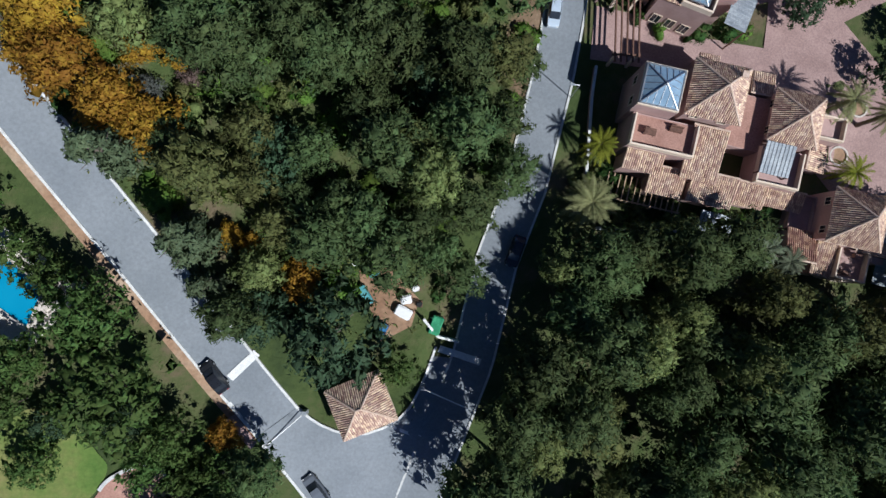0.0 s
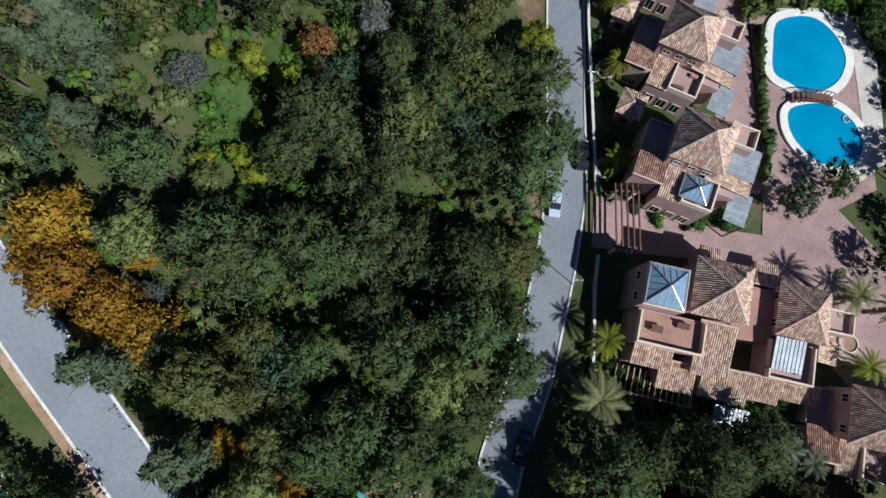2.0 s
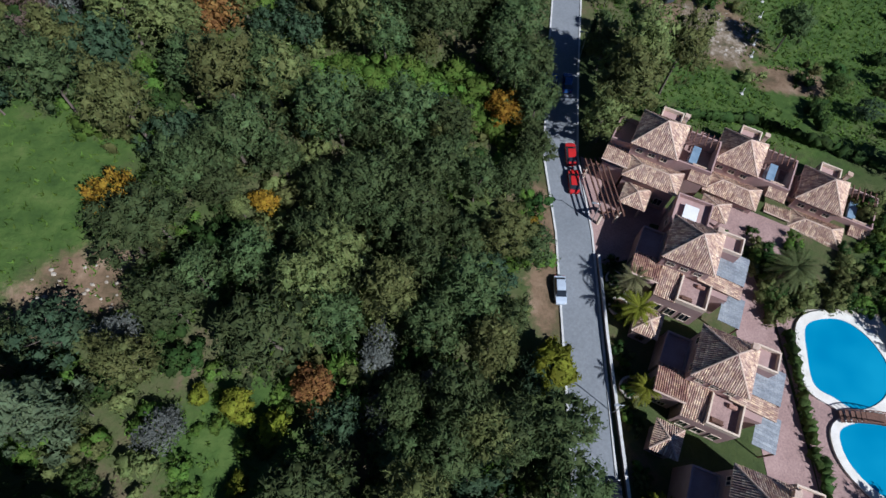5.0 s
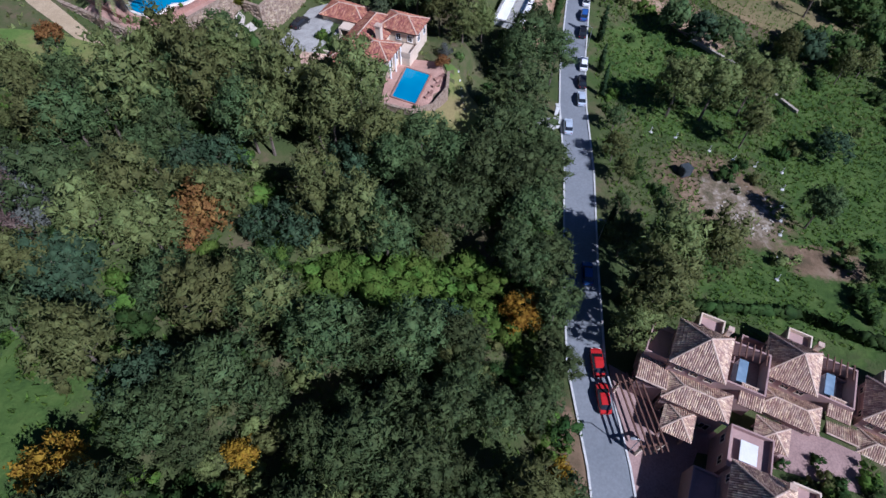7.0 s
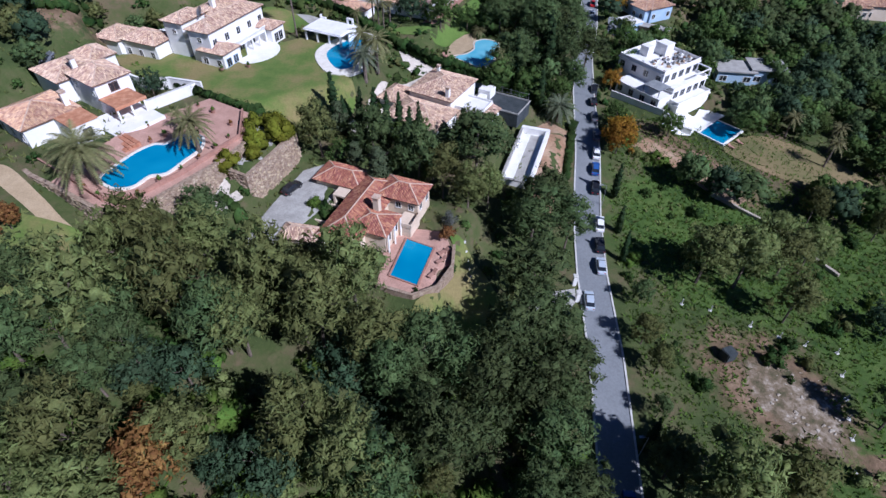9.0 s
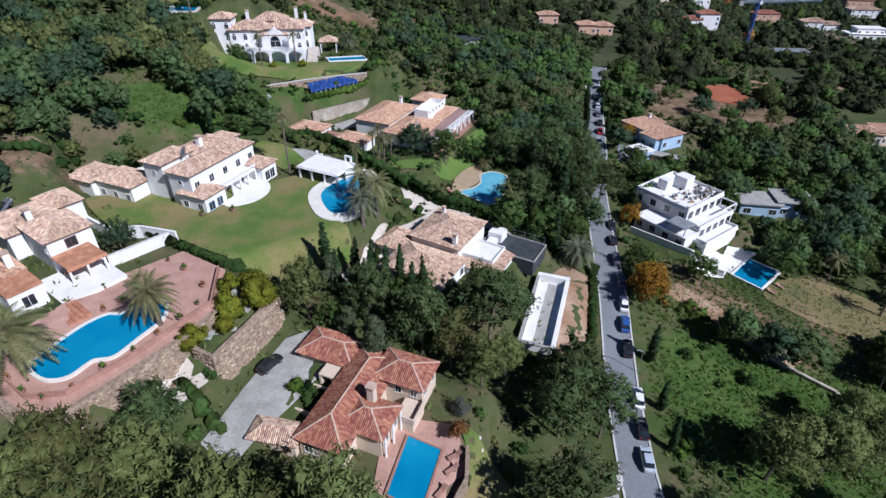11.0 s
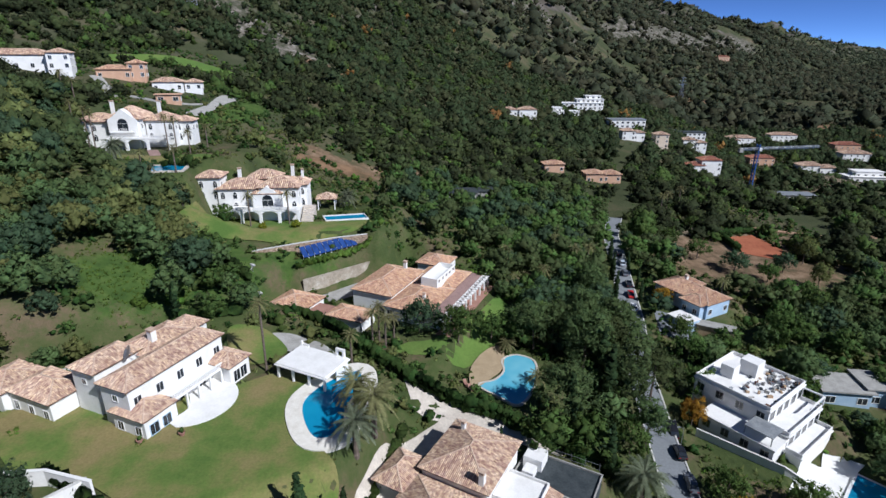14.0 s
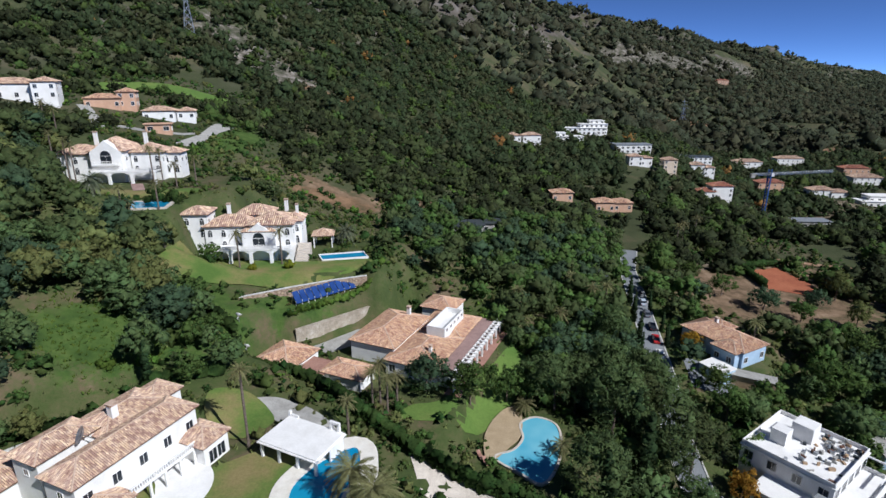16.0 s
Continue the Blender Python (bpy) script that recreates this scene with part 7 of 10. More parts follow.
# ---- the wood: trees told apart one by one ----
PLANTED = []
BUILT = [(51, 4, 10), (-44, 62.5, 6.5), (-49, 57.5, 4), (15, 209, 8), (-17, 174, 6), (60, 184, 9), (70, 176, 9), (55, 194, 8), (-70, 218, 5), (70, 272, 8), (42, 254, 6), (-82, 273, 9), (-80, 279, 8), (66, 188, 8), (-8, 133, 10), (2, 134, 7), (56, 244, 7), (76, 282, 10), (-2, 143, 6), (-54, 139, 9), (-64, 146, 8), (-34, 270, 9), (-45, 268, 8), (-58, 268, 8), (-90, 286, 12), (-100, 286, 8), (-52, 124, 0), (42, 46, 7), (36, 62, 7), (52, 84, 8), (-16, 206, 5), (-30, 216, 5), (60, 196, 8), (-14, 150, 14), (-66, 172, 17), (-55, 205, 17), (-76, 196, 12), (-3, 188, 15), (16, 176, 12), (-14, 252, 19), (-38, 240, 13), (57, 212, 18), (66, 260, 16), (-52, 284, 24), (-98, 306, 27),
         (32, 38, 10), (32, 55, 10), (32, 70, 10), (38, 19, 15), (31, 87, 9), (45, 87, 9), (56, 82, 8), (-9.5, -17, 5), (-6.5, -5, 6), (6, 324, 9), (43, 300, 4), (-30, 205, 6), (-36, 226, 5), (66, 232, 6), (83, 222, 9), (62, 16, 6)]


def to_line(x, y, line):
    return min(math.hypot(x - p[0], y - p[1]) for p in line)


BOUNDS = []


def bounds():
    """The open plots with their extents."""
    for p in OPEN[len(BOUNDS):]:
        BOUNDS.append((min(q[0] for q in p), max(q[0] for q in p), min(q[1] for q in p), max(q[1] for q in p), p))
    return BOUNDS


def free(x, y, r=1.0, gap=None):
    """Whether a plant of crown radius r may stand here: off the roads, yards, lawns, pools and houses."""
    if abs(x - float(road_x(y))) < 3.6 and -45 < y < 425:
        return False
    if x < 10 and y < 190 and to_line(x, y, west_line) < 3.7:
        return False
    if any(math.hypot(x - a, y - b) < c for a, b, c in BUILT):
        return False
    if any(p[0] < x < p[1] and p[2] < y < p[3] and inside(x, y, p[4]) for p in bounds()):
        return False
    if gap is not None and any(abs(x - a) < gap * 2.5 and math.hypot(x - a, y - b) < gap * (c + r) for a, b, c in PLANTED):
        return False
    return True


def grove(kind, spots, size=1.0):
    """Trees at known places; a very broad crown is a close group of three."""
    for x, y, s in spots:
        group = [(x, y, s)]
        if s > 1.55:
            a0 = random.uniform(0, 6.28)
            group = [(x + 2.3 * s * math.cos(a0 + k * 2.09), y + 2.3 * s * math.sin(a0 + k * 2.09), s * 0.7) for k in range(3)]
        for a, b, c in group:
            kind.put(a, b, c * size, random.uniform(0.9, 1.1))
            PLANTED.append((a, b, 4.4 * c * (1.0 if kind in (PINE, PINE_OLIVE) else 1.35)))


def fill(kinds, x0, x1, y0, y1, tries, smin, smax, gap, test=None, rad=4.4):
    """Plants of mixed kinds strewn over a stretch of the plan, none closer than their crowns allow."""
    n = 0
    for _ in range(tries):
        x, y, s = random.uniform(x0, x1), random.uniform(y0, y1), random.uniform(smin, smax)
        if (test and not test(x, y)) or not free(x, y, s * rad, gap):
            continue
        random.choice(kinds).put(x, y, s, random.uniform(0.85, 1.15))
        PLANTED.append((x, y, s * rad))
        n += 1
    return n


def in_wood(x, y):
    return x < float(road_x(y)) - 4.5 and (y > 60 or to_line(x, y, west_line) > 4.5) and x > -62 - 0.15 * y and x > -46.5 + (18.2 - y) * 0.75 - (30 if y > 30 else 0)


def in_glade(x, y):
    return math.hypot((x + 24.5) / 8.5, (y - 44) / 11.5) < 1 or math.hypot((x + 10) / 16, (y - 97) / 7) < 1 or math.hypot((x + 54) / 16, (y - 70) / 16) < 1

grove(ORANGE, [(-41.6, 26.6, 1.25), (-40.3, 21.6, 1.2), (-43.6, 23.0, 0.9), (-36.2, 17.6, 1.05), (-32.0, 14.6, 1.1), (-34.0, 16.8, 0.9), (-29.6, 23.8, 0.7), (-33.4, 23.6, 0.7), (-23.1, 2.3, 0.55), (-16.5, -2.3, 0.82), (-25.6, -20.1, 0.64), (-40.5, 72.4, 1.12), (-25, 74.9, 0.55), (10.9, 74.1, 0.67), (8.2, 95.3, 0.88)])
grove(PINE_OLIVE, [(-33.2, 25.2, 0.82)])
grove(CONIFER, [(-35.2, 11.8, 1.18), (-28, 2.2, 1.24), (-26.1, -2.8, 0.92), (-40.8, 47.1, 1.34), (-37.8, 36.7, 1.29), (-45.6, 45.9, 0.82), (-14.8, 159.5, 1.13)])
grove(PINE_OLIVE, [(-25.9, 10.5, 1.07), (-21.5, 8.9, 0.80), (-18.7, 4.1, 0.76), (-21.1, -0.9, 0.76), (14.5, -0.9, 0.73), (-19.9, 109.4, 1.29), (-42.7, 102.5, 1.64), (-30.7, 90.8, 1.24), (-27.6, 95.7, 0.98), (-41.1, 83.6, 1.20), (-26.5, 167.4, 0.98)])
grove(PINE, [(-20.8, 22.1, 0.96), (-13.9, 23.9, 1.06), (-5.4, 24.6, 1.09), (-8.5, 18.1, 0.81), (2.4, 23.3, 1.11), (9.8, 24.5, 0.70), (-15.1, 12.7, 0.72), (-6, 13.1, 1.15), (3, 15.5, 1.13), (7.8, 11.1, 0.85), (-9.2, 5.1, 1.09), (-3.2, 4.9, 0.89), (3, 7, 0.91), (2.4, -1.6, 0.70), (-0.3, 1.7, 0.70), (19.2, -10.3, 1.36), (11.7, -12.3, 1.21), (6.4, -24.8, 1.19), (16.5, -17.7, 1.15), (31.6, -22.6, 1.15), (38.5, -14.6, 1.38), (45.6, -9.2, 1.17), (49, -18.7, 1.45), (41.2, -24.1, 1.38), (24.7, -26.5, 1.00), (26.8, -15.8, 1.00)])
grove(PINE, [(51.9, -10.6, 1.02), (-21.4, -23.9, 0.79), (-21.1, 56.2, 1.21), (-2.4, 59, 1.00), (12, 46.5, 1.15), (13.2, 40.6, 0.89), (-13.1, 37.7, 0.89), (-18.4, 35.3, 0.87), (-6.7, 36.2, 0.83), (3.9, 36.2, 0.94), (-1.5, 36.5, 0.85), (-11, 30.6, 0.94), (6.4, 60.3, 0.79), (-9.2, 87.7, 0.91), (-11.8, 75.8, 1.11), (-16.9, 76.1, 0.81), (-2.7, 79.6, 1.02), (2.9, 80.1, 0.89), (-33.9, 76.6, 0.91), (-29.6, 75, 0.79), (-0.8, 119.7, 1.17)])
grove(PINE, [(11.2, 128, 1.26), (0.8, 110.2, 1.02), (10.7, 111, 1.13), (-7, 114.5, 0.94), (12.6, 87.9, 0.72), (10.6, 84.2, 0.64), (62.3, 117.9, 0.83), (-23.2, 65.1, 0.96), (-17.2, 69, 0.89), (-4, 67.3, 1.04), (1.1, 70.7, 0.83), (10.5, 70.7, 0.70), (-12.1, 64.5, 0.74), (16.1, 153.4, 1.72), (3.5, 166.9, 1.45), (-7.7, 163.6, 1.40), (-16.7, 167.8, 1.19), (11, 136.6, 1.23), (-39.8, 142.4, 0.98), (-59.3, 127.6, 0.83), (23.6, 225, 1.5), (30.4, 228, 1.25), (18, 231, 1.2), (26, 236, 1.3), (15.1, 205.5, 1.21)])
grove(BLUE, [(-13, -8.3, 1.45), (-21.7, -6.1, 1.02), (-44.7, 36.5, 0.82), (-13.5, 47.1, 0.80), (-48, 95, 1.32), (-35.4, 116.6, 0.98), (-28.9, 106.5, 0.75), (-20.5, 89.3, 0.84), (-2.7, 92.6, 0.91)])
grove(BROAD, [(-38.2, -5.8, 1.32), (-35.1, -13.9, 1.55), (-30.7, -19.9, 0.86), (-45.2, -10.4, 0.82), (-45, -22, 0.82), (-5.6, -12.9, 0.68), (26.4, 203, 0.9), (52.2, 192.3, 0.95), (38.9, 193.4, 0.98)])
grove(RUST, [(-16.2, 51.2, 0.94), (-34.3, 106.3, 1.5), (-36.5, 103.0, 1.2)])
grove(ORANGE, [(36.8, 182.6, 1.25), (38.4, 186.4, 1.1)])
grove(YELLOW, [(12.2, 55.4, 1.5)])
grove(GREY, [(-7.6, 51.8, 1.73), (-31.4, 46.4, 1.00), (-38.1, 56.5, 1.03), (-55.7, 103.8, 1.53)])
grove(PINE_OLIVE, [(36.6, 105.0, 1.35), (30.0, 104.6, 1.5), (27.0, 97.8, 1.3), (23.6, 93.0, 0.9), (25.6, 109.0, 0.9), (29.3, 125.5, 0.6), (50.9, 145.7, 1.51), (62.1, 150.8, 1.56), (43.9, 146.3, 1.27), (56.7, 137.8, 0.98)])
grove(BLUE, [(73.7, 136, 1.02)])
grove(PINKISH, [(-57.0, 99.0, 1.0), (-60.5, 104.5, 1.1), (-29, 22, 0.5)])
grove(GREY, [(-59.5, 110.5, 1.25), (-54.5, 106.5, 1.1), (-33.5, 20.2, 0.8)])
grove(BROAD, [(-49, 6.5, 0.8), (-46.5, 1.5, 0.7), (-42.5, -1.5, 0.75), (-52, 11, 0.9), (-56, 16, 0.9), (-50, -16, 1.0), (-33.5, -23, 0.8), (-28.5, -24.5, 0.9)])
grove(PINE, [(-24.6, -28.5, 0.9), (-29, -31, 1.0)])
grove(PINE_OLIVE, [(26.4, 112, 0.5), (28.8, 131, 0.6)])
grove(PINE, [(27.4, 118, 0.45), (30.8, 139.7, 0.5)])
grove(PINE, [(34.6, 227.5, 1.35), (36.0, 218.6, 1.2), (28.5, 213.4, 1.3), (34.0, 236.0, 1.2), (33.0, 256.4, 1.1), (13.8, 230.0, 1.2), (30.4, 205.6, 0.9)])
grove(BROAD, [(47.4, 222.8, 1.0), (51.4, 235.0, 1.1), (54.6, 246.0, 0.8), (80.9, 247.0, 1.4), (97, 260, 1.4)])
grove(ORANGE, [(43.0, 214.0, 0.9), (56.0, 262.0, 0.8), (-25.0, 3.0, 0.6), (-17.4, -1.2, 0.6)])
grove(PINE_OLIVE, [(-27.6, 129.4, 1.45), (-16.2, 130.0, 1.5), (-22.0, 132.6, 1.15), (-20.3, 124.6, 1.4), (-44.3, 134.0, 1.25), (-36.8, 134.4, 1.25), (-38.5, 126.6, 1.5), (-13.4, 121.8, 1.2), (-47.1, 121.7, 1.4), (-29.6, 121.8, 1.3), (-56.8, 116.1, 1.2)])
grove(PINE, [(-5.7, 121.6, 1.2), (5.4, 123.6, 1.25), (14.2, 120.8, 1.1), (13.4, 117.0, 0.9), (12.8, 103.6, 1.0), (7.6, 103.4, 0.95), (13.2, 96.4, 0.9), (8.6, 117.0, 1.05), (15.0, 128.6, 0.8), (3.4, -27.5, 1.25), (9.2, -18.6, 1.2)])


# ---- the rest of the wood and the undergrowth ----
fill([PINE, PINE, PINE, PINE_OLIVE, BLUE], -75, 14, -8, 134, 1000, 0.75, 1.2, 0.78, lambda x, y: in_wood(x, y) and not in_glade(x, y))
fill([PINE, PINE, PINE_OLIVE], 12, 75, -55, 3, 260, 0.8, 1.15, 0.74, lambda x, y: x > float(road_x(y)) + 5)
fill([BROAD, BLUE, BROAD], -75, -26, -50, 30, 260, 0.6, 1.0, 0.62, lambda x, y: to_line(x, y, west_line) > 5.5 and x + 0.75 * y < -28)
fill([BUSH], -36, 8, 86, 108, 260, 1.0, 1.6, 0.4, lambda x, y: in_glade(x, y), 1.9)
fill([BUSH, BUSH, YELLOW], -34, -15, 32, 56, 90, 0.5, 0.9, 0.7, lambda x, y: in_glade(x, y), 1.9)
fill([BUSH, BUSH, OLIVESCRUB, SCRUB], -70, 14, -8, 134, 560, 0.7, 1.4, 0.4, lambda x, y: in_wood(x, y) and not in_glade(x, y), 1.9)
fill([BUSH, OLIVESCRUB, SCRUB, OLIVESCRUB], -62, 14, -8, 134, 300, 0.8, 1.5, 0.24, lambda x, y: in_wood(x, y) and not in_glade(x, y), 1.9)
fill([BROAD, PINE_OLIVE, PINE], -62, 14, -8, 132, 130, 0.4, 0.6, 0.42, lambda x, y: in_wood(x, y) and not in_glade(x, y))
fill([SCRUB, BUSH, OLIVESCRUB, SCRUB], 44, 70, 62, 84, 160, 0.5, 1.0, 0.45, None, 1.9)
fill([BROAD, PINE_OLIVE, BLUE], 62, 80, 24, 80, 60, 0.5, 0.8, 0.6)
fill([SCRUB, OLIVESCRUB], 18, 75, -45, 12, 240, 0.6, 1.2, 0.4, None, 1.9)
fill([BUSH, OLIVESCRUB, SCRUB, SCRUB], 28, 100, 94, 190, 90, 0.4, 1.1, 0.8, lambda x, y: x > float(road_x(y)) + 4.5, 1.9)
fill([PINE_OLIVE, BROAD, BLUE], 66, 130, 70, 200, 200, 0.45, 0.9, 0.8, lambda x, y: not (66 < x < 98 and 118 < y < 160))
fill([PINE_OLIVE, BROAD, SCRUB], 62, 100, 8, 84, 120, 0.5, 0.9, 0.7)

MEADOWS = [[(-80, 222), (-84, 231), (-82, 240), (-73, 238), (-66, 236), (-59, 230), (-63, 221), (-71, 217)], [(87, 338), (102, 324), (119, 305), (136, 297), (113, 269), (92, 277), (78, 286), (69, 307)], [(-104, 350), (-106, 380), (-96, 384), (-84, 356)], [(-58, 246), (-46, 246), (-26, 258), (-18, 262), (-28, 268), (-50, 268), (-72, 274), (-72, 252)], [(-102, 268), (-84, 268), (-74, 286), (-80, 300), (-108, 296)], [(-44, 338), (-64, 350), (-36, 352), (-28, 334)]]
OPEN += MEADOWS

# ---- gardens and slopes between the villas ----
SLOPE = {"pine": [], "olive": [], "broad": [], "blue": [], "scrub": []}


def fill_slope(kinds, x0, x1, y0, y1, tries, rmin, rmax, gap, test=None):
    """Spots for the joined woods of the slope, off the gardens and houses."""
    for _ in range(tries):
        x, y, r = random.uniform(x0, x1), random.uniform(y0, y1), random.uniform(rmin, rmax)
        if (test and not test(x, y)) or not free(x, y, r, gap):
            continue
        SLOPE[random.choice(kinds)].append((x, y, level(x, y) + r * (0.9 if r > 2 else 0.0), r))
        PLANTED.append((x, y, r))


fill([PINE_OLIVE, CONIFER, BROAD], -28, 16, 156, 178, 50, 0.7, 1.0, 0.62)
fill_slope(["pine", "broad", "blue", "broad"], 8, 46, 196, 262, 200, 2.4, 4.4, 0.62, lambda x, y: x < float(road_x(y)) - 7)
fill_slope(["broad", "blue", "pine"], 2, 50, 228, 330, 260, 2.2, 4.2, 0.62, lambda x, y: x < float(road_x(y)) - 7)
fill_slope(["broad", "pine", "blue", "pine"], 50, 140, 165, 300, 800, 2.2, 4.4, 0.56, lambda x, y: x > float(road_x(y)) + 5)
fill_slope(["pine", "pine", "olive", "blue"], -150, -60, 176, 312, 1100, 2.4, 5.0, 0.52)
fill_slope(["pine", "broad"], -62, -28, 212, 272, 140, 2.0, 3.6, 0.65, lambda x, y: x < -46 or y > 256)
fill_slope(["broad", "blue", "pine"], -24, 62, 282, 350, 320, 2.0, 4.0, 0.62)
fill_slope(["scrub", "scrub", "olive", "broad"], -130, 70, 215, 350, 700, 0.8, 1.8, 0.7)
fill_slope(["scrub", "scrub", "broad"], -30, 60, 195, 285, 240, 0.7, 1.5, 0.7)
fill_slope(["scrub", "olive", "broad"], -105, 30, 128, 232, 420, 0.7, 1.6, 0.8)
fill_slope(["scrub", "olive"], 36, 130, 180, 300, 240, 0.8, 1.7, 0.8)


# ---- woods far off, as joined masses ----
FAR_FORMS = {"near": (28, 0.28, 260, 0.15, "oct"), "mid": (15, 0.36, 90, 0.19, "oct"), "slope": (12, 0.42, 46, 0.24, "oct"), "hill": (6, 0.50, 22, 0.36, "oct"), "scrub": (4, 0.55, 12, 0.4, "oct"), "mountain": (3, 0.62, 6, 0.5, "oct")}


def far_wood(name, label, material, spots, form, seed):
    """A wood of joined crowns, each of leafy clumps, from a few forms that are turned and stretched."""
    rng = np.random.default_rng(seed)
    lobes, lobe_r, cards, size, core = FAR_FORMS[form]
    forms = [leaf_arrays(lobed_dome(rng, lobes, 0.82, 1.5, -0.35, lobe_r, 0.15, 0.35), cards, size, rng, 0.8, 0.1, 0, 0.45, core) for _ in range(5)]
    V, N, F, base = [], [], [], 0
    pick = rng.integers(0, 5, len(spots))
    for (x, y, z, r), k in zip(spots, pick):
        v, nrm, f = forms[k]
        t = rng.uniform(0, 6.283)
        m = np.array([[math.cos(t), -math.sin(t), 0], [math.sin(t), math.cos(t), 0], [0, 0, 1]]).T
        V.append((v @ m) * (r * np.array([rng.uniform(0.85, 1.2), rng.uniform(0.85, 1.2), rng.uniform(0.8, 1.15)])) + (x, y, z))
        N.append(nrm @ m)
        F.append(f + base)
        base += len(v)
    return tagged(new(name, mesh_of(name, np.concatenate(V), np.concatenate(N), np.concatenate(F), material)), label, "forest", kind="stuff")


def level_many(x, y):
    i = np.clip(np.searchsorted(GX, x) - 1, 0, nx - 2)
    j = np.clip(np.searchsorted(GY, y) - 1, 0, ny - 2)
    u, v = (x - GX[i]) / (GX[i + 1] - GX[i]), (y - GY[j]) / (GY[j + 1] - GY[j])
    return (GZ[j, i] * (1 - u) + GZ[j, i + 1] * u) * (1 - v) + (GZ[j + 1, i] * (1 - u) + GZ[j + 1, i + 1] * u) * v


FAR_OPEN = [(98, 296, 24), (-100, 364, 20), (-46, 343, 16), (-166, 366, 11), (-146, 384, 8), (-118, 386, 8), (-98, 306, 26), (142, 346, 20), (115, 318, 14), (-120, 414, 10), (-140, 414, 10), (-160, 402, 10), (215, 492, 16), (250, 486, 14), (290, 505, 14), (320, 545, 14), (64, 263, 10), (165, 388, 16), (190, 384, 10), (6, 324, 9)]


def strewn(x0, x1, y0, y1, step, rmin, rmax, seed, keep, thin=0.0, grain=0.012, clear=True):
    """Jittered spots over a stretch of the plan, thinned where a slow noise is low."""
    rng = np.random.default_rng(seed)
    gx_, gy_ = np.meshgrid(np.arange(x0, x1, step), np.arange(y0, y1, step))
    x = gx_.ravel() + rng.uniform(-0.5, 0.5, gx_.size) * step
    y = gy_.ravel() + rng.uniform(-0.5, 0.5, gx_.size) * step
    ok = keep(x, y)
    near = [(a - 17 * a / math.hypot(a, b), b - 17 * b / math.hypot(a, b), c * 0.8) for a, b, c in FAR_HOUSES if b > 440]
    for a, b, c in (FAR_OPEN + FAR_HOUSES + near if clear else []):
        ok &= np.hypot(x - a, y - b) > c
    for a, b, hx, hy, turn, soil in PATCHES:
        if soil in ("rock", "soil"):
            c, sn = math.cos(radians(turn)), math.sin(radians(turn))
            u, v = ((x - a) * c + (y - b) * sn) / hx, (-(x - a) * sn + (y - b) * c) / hy
            ok &= (u * u + v * v > rng.uniform(0.2, 1.5, len(x))) | (rng.random(len(x)) < (0.34 if soil == "rock" else 0.12))
    ok &= np.abs(x - road_x(y)) > 5
    x, y = x[ok], y[ok]
    if thin:
        nz = np.array([noise.fractal((a * grain, b * grain, 9.0), 1.0, 2.0, 4) for a, b in zip(x, y)])
        keep2 = nz > np.quantile(nz, thin) - rng.uniform(0, 0.25, len(nz))
        x, y = x[keep2], y[keep2]
    return np.stack([x, y, level_many(x, y), rng.uniform(rmin, rmax, len(x)) * rng.choice([0.6, 1.0, 1.0, 1.25], len(x))], 1)



for key, label, mat in (("pine", "dark green pines on the slope among the villas", L_PINE), ("olive", "olive-green pines on the slope", L_PINE_OLIVE), ("broad", "leafy green garden trees among the villas", L_BROAD), ("blue", "dark blue-green garden trees among the villas", L_BLUE), ("scrub", "dark evergreen scrub between the gardens", L_HEDGE)):
    spots = np.array(SLOPE[key])
    big = (spots[:, 1] < 252) & (spots[:, 3] > 2.2)
    for sel, form in ((big, "near"), (~big, "mid")):
        if sel.any():
            far_wood("woodland", label, mat, spots[sel], form, 60 + len(key))
wedge = lambda x, y: (np.abs(x + 10) < 0.98 * (y - 95) + 12)
mid = strewn(-420, 560, 300, 760, 6.6, 3.6, 6.0, 21, lambda x, y: wedge(x, y) & (y > 300) & ((y > 350) | (x < -130) | (x > 70)), 0.10)
close = mid[mid[:, 1] < 450] * np.array([1, 1, 1, 0.8])
mid = mid[mid[:, 1] >= 450]
pick = np.random.default_rng(4).random(len(close))
far_wood("woodland", "dark green pines below the hillside", L_PINE, close[pick < 0.35], "slope", 37)
far_wood("woodland", "leafy green trees below the hillside", L_BROAD, close[(pick >= 0.35) & (pick < 0.5)], "slope", 38)
far_wood("woodland", "dark evergreen trees below the hillside", L_HILL_DARKENED, close[pick >= 0.5], "slope", 39)
cut = np.random.default_rng(5).random(len(mid))
far_wood("forest", "dark green pine wood on the hillside", L_HILL_DARKENED, mid[cut < 0.55], "hill", 31)
far_wood("forest", "mixed green wood with gardens on the slope", L_BROAD, mid[(cut >= 0.55) & (cut < 0.66)], "hill", 32)
far_wood("forest", "olive-green pine wood on the hillside", L_HILL_DARKENED_OLIVE, mid[(cut >= 0.66) & (cut < 0.99)], "hill", 33)
far_wood("autumn_trees", "scattered rust-coloured trees on the hillside", L_RUST, mid[cut >= 0.99], "hill", 34)
far = strewn(-1100, 2000, 620, 2500, 16.5, 7.0, 12.0, 22, lambda x, y: wedge(x, y) & ((y > 755) | (x < -420) | (x > 555)), 0.24, 0.006)
beyond = strewn(500, 3400, 1500, 4400, 30, 7, 13, 23, lambda x, y: wedge(x, y) & ((y > 2500) | (x > 2000)) & (x > 0.45 * y - 700), 0.3, 0.003)
far_wood("forest", "dark scrub on the distant mountains", L_MOUNTAIN_HAZY, beyond, "mountain", 40)
cut = np.random.default_rng(6).random(len(far))
